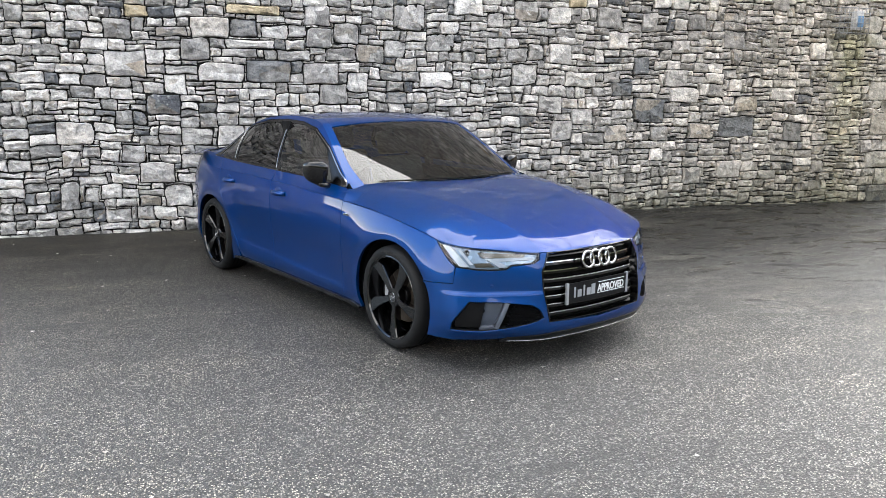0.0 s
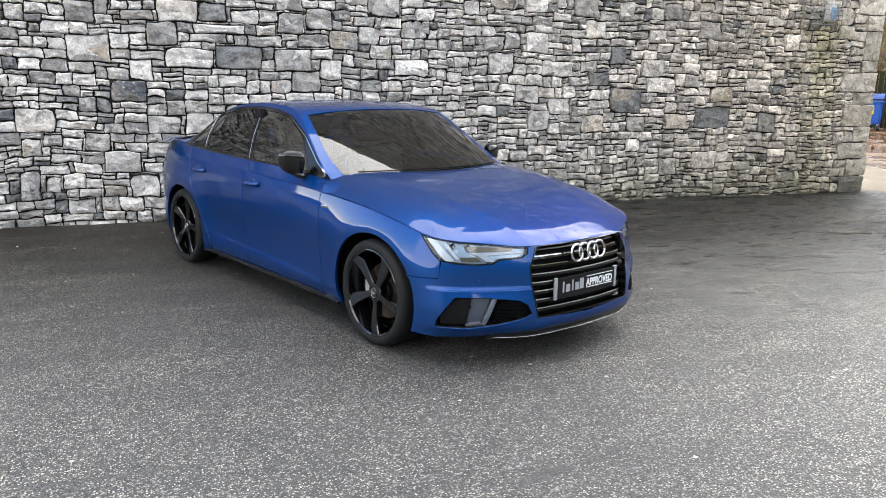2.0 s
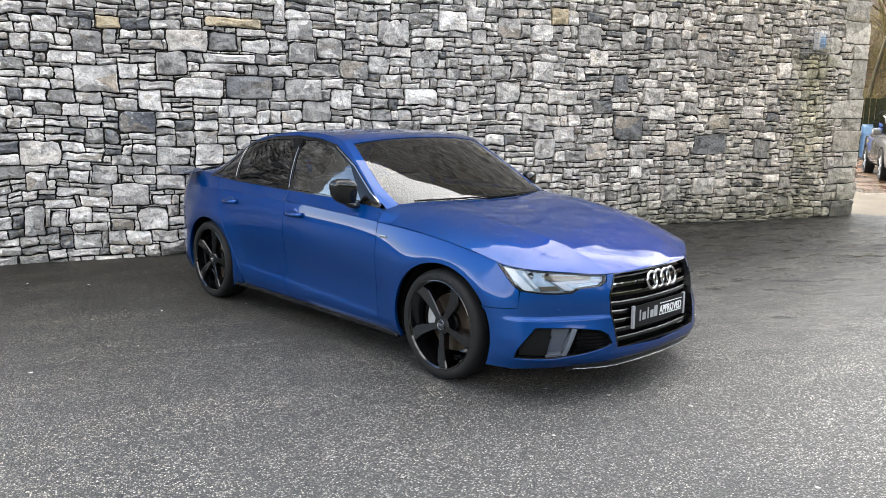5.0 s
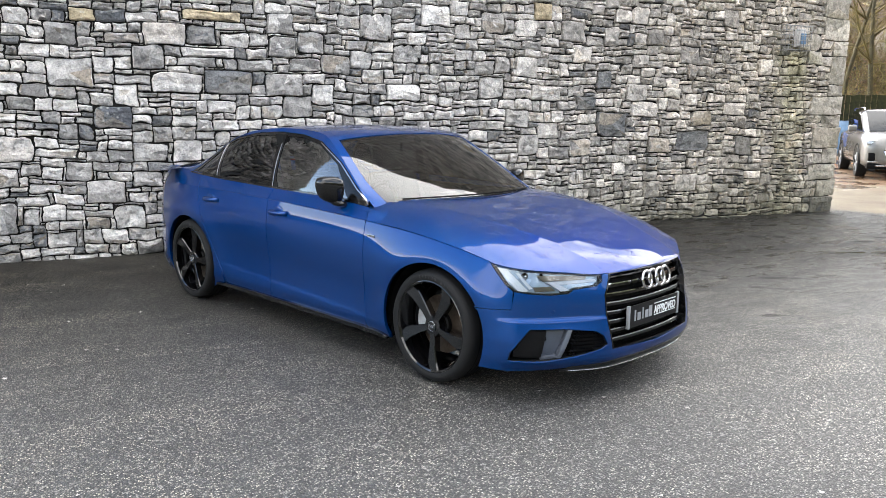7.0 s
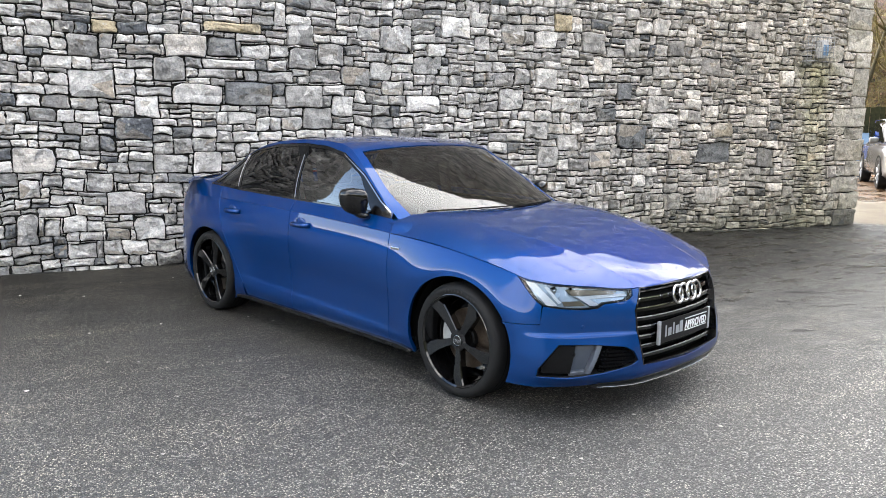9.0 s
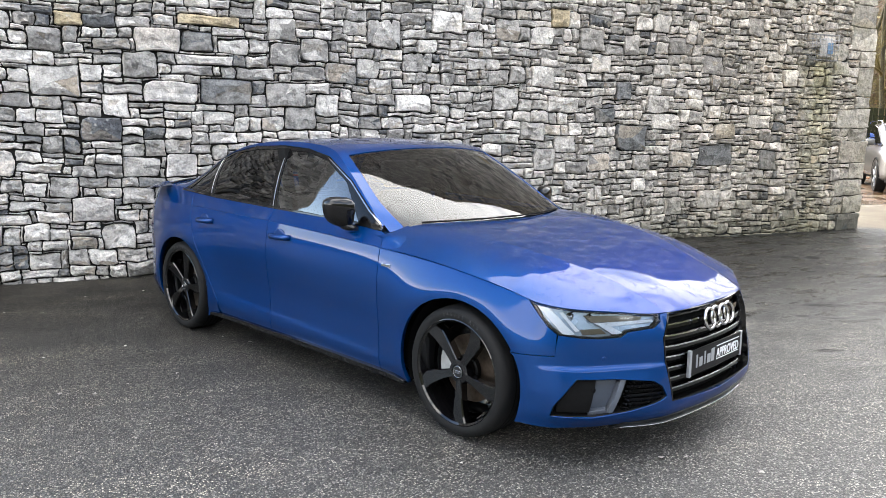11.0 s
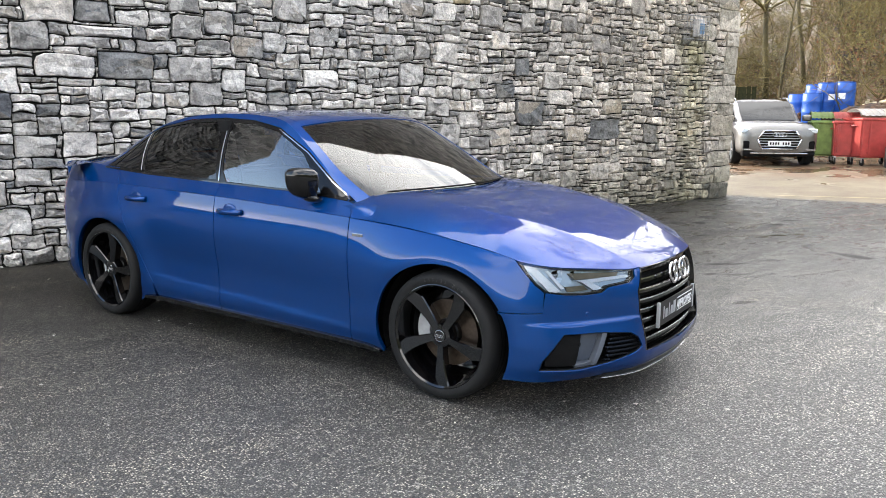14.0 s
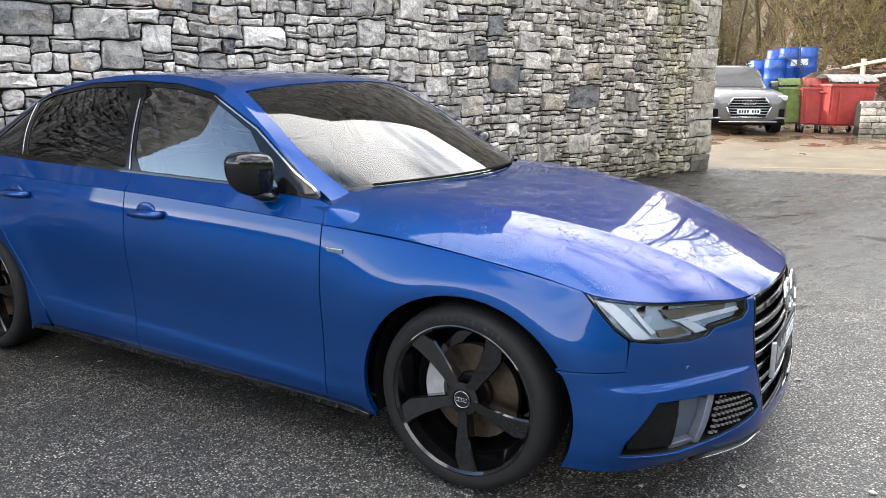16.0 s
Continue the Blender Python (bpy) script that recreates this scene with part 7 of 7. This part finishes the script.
part("sticker", box((0.265, -0.09, 0.52), (0.305, 0.09, 0.74), 0.003), M_LABEL, blue_bin, "yellow sticker")

# board fence
fence = tagged(new("fence"), "dark green-brown upright board fence", "fence")
f0, f1 = Vector((22.34, 12.54, 0)), Vector((18.97, 18.59, 0))
nb = 46
board = box((-0.070, -0.012, 0), (0.070, 0.012, 1.85), 0.004)
bme = bpy.data.meshes.new("board")
board.to_mesh(bme)
board.free()
bme.materials.append(M_FENCE)
ang = math.degrees(math.atan2(f1.y - f0.y, f1.x - f0.x))
for i in range(nb):
    p = f0.lerp(f1, i / (nb - 1))
    ob = new("board", bme)
    ob.parent = fence
    ob.matrix_basis = pose(p.x, p.y, 0.42 + 0.012 * math.sin(i * 2.1), 0, 0.5 * math.sin(i * 1.3), ang)
for z in (0.75, 1.25, 2.0):
    part("rail", tube([f0 + Vector((0.03, 0.02, z)), f1 + Vector((0.03, 0.02, z))], 0.035, 4), M_FENCE, fence)

# pale timber rails on the right
rail_f = tagged(new("rail_fence"), "pale timber post and rail fence above the bins", "fence")
r0, r1 = Vector((22.4, 8.85, 0)), Vector((18.08, 4.53, 0))
for z0, z1 in ((1.62, 2.02), (1.28, 1.62)):
    a, b = r0 + Vector((0, 0, z0)), r1 + Vector((0, 0, z1))
    bm = bmesh.new()
    bm_tube(bm, [a, a.lerp(b, 0.5), b], 0.055, 4)
    part("rail", bm, M_PINE, rail_f)
for t in (0.05, 0.42, 0.8):
    p = r0.lerp(r1, t)
    part("post", box((p.x - 0.05, p.y - 0.05, float(ground_z(p.x, p.y)) - 0.1), (p.x + 0.05, p.y + 0.05, 1.78 + 0.36 * t), 0.01), M_PINE, rail_f)

# low wall of pale stones
low = tagged(part("wall_low", box((0, 0.03, 0), (4.0, 0.40, 0.80)), M_GAP, None), kind="structure")
low.matrix_basis = pose(17.16, 5.61, 0.05, 0, 0, -52)
lr = random.Random(3)
zz = 0.0
while zz < 0.8:
    hh = lr.uniform(0.09, 0.17)
    xx = 0.0
    while xx < 4.0:
        ww = lr.uniform(0.16, 0.42)
        sb = box((xx + 0.006, lr.uniform(-0.02, 0.02), zz + 0.005), (xx + ww - 0.006, 0.2, zz + hh - 0.005), 0.02, 2)
        part("stone", smooth(sb, 60), lr.choice((M_PALE, M_PALE, M_GREY)), low)
        xx += ww
    zz += hh

# painted line at the yard's edge
ln = bmesh.new()
pts = [(10.45, 4.45), (11.75, 2.75), (13.2, 0.9)]
for (x0, y0), (x1, y1) in zip(pts, pts[1:]):
    d = Vector((x1 - x0, y1 - y0, 0)).normalized()
    s = Vector((-d.y, d.x, 0)) * 0.022
    q = [Vector((x0, y0, 0)) - s, Vector((x1, y1, 0)) - s, Vector((x1, y1, 0)) + s, Vector((x0, y0, 0)) + s]
    ln.faces.new([ln.verts.new((v.x, v.y, float(ground_z(v.x, v.y)) + 0.012)) for v in q])
tagged(part("road_line", ln, M_YELLOW, None), kind="structure")

# ---- small things on the wall and the ground ----
cage = tagged(new("wall_box"), "small white wall box with blue label inside a wire cage", "wall box")
cage.location = (8.44, WALL_Y - 0.02, 2.73)
bx = part("box", smooth(box((0.03, -0.12, -0.14), (0.18, -0.02, 0.13), 0.015)), M_GREYLID, cage)
part("label", box((0.055, -0.136, -0.10), (0.165, -0.129, 0.06), 0.002), M_PALEBLUE, bx)
for i in range(8):
    x = -0.30 + 0.08 * i
    part("wire", tube([(x, 0.0, -0.2), (x, -0.15, -0.19), (x, -0.15, 0.17), (x, 0.0, 0.18)], 0.004, 4), M_RUST, cage)
for i in range(6):
    z = -0.19 + 0.072 * i
    part("wire", tube([(-0.30, 0.0, z), (-0.30, -0.15, z), (0.27, -0.15, z), (0.27, 0.0, z)], 0.004, 4), M_RUST, cage)
tagged(part("twig", tube([(5.91, 1.91, 0.012), (6.09, 1.87, 0.02), (6.26, 1.80, 0.012)], 0.006, 5), M_BARK, None), "thin dark broken twig lying on asphalt", "twig")
tagged(part("twig", tube([(6.35, 1.79, 0.010), (6.44, 1.77, 0.016), (6.50, 1.72, 0.010)], 0.005, 5), M_BARK, None), "thin dark broken twig lying on asphalt", "twig")
# scraps of pale grit and leaf on the asphalt
rv, rf = [], []
r8 = random.Random(21)
for i in range(260):
    x, y = r8.uniform(-4, 9), r8.uniform(-3.5, 4.8)
    s = r8.uniform(0.006, 0.018)
    a = r8.uniform(0, 6.28)
    z = float(ground_z(x, y)) + 0.004
    b = len(rv)
    rv += [(x + s * math.cos(a), y + s * math.sin(a), z), (x + s * math.cos(a + 1.7), y + s * math.sin(a + 1.7), z + 0.004), (x + s * math.cos(a + 3.2), y + s * math.sin(a + 3.2), z), (x + s * math.cos(a + 4.7), y + s * math.sin(a + 4.7), z + 0.003)]
    rf.append((b, b + 1, b + 2, b + 3))
me = bpy.data.meshes.new("grit")
me.from_pydata(rv, [], rf)
tagged(part("grit", me, M_PALE, None), "pale scraps of grit on the asphalt", "grit", kind="stuff")

# the stones nearest to the camera, one by one
for vs, fs, m in singles:
    me = stone_mesh("stone", vs, fs, [MATS[m]], [0] * len(fs))
    ob = new("stone", me)
    ob.parent = wall
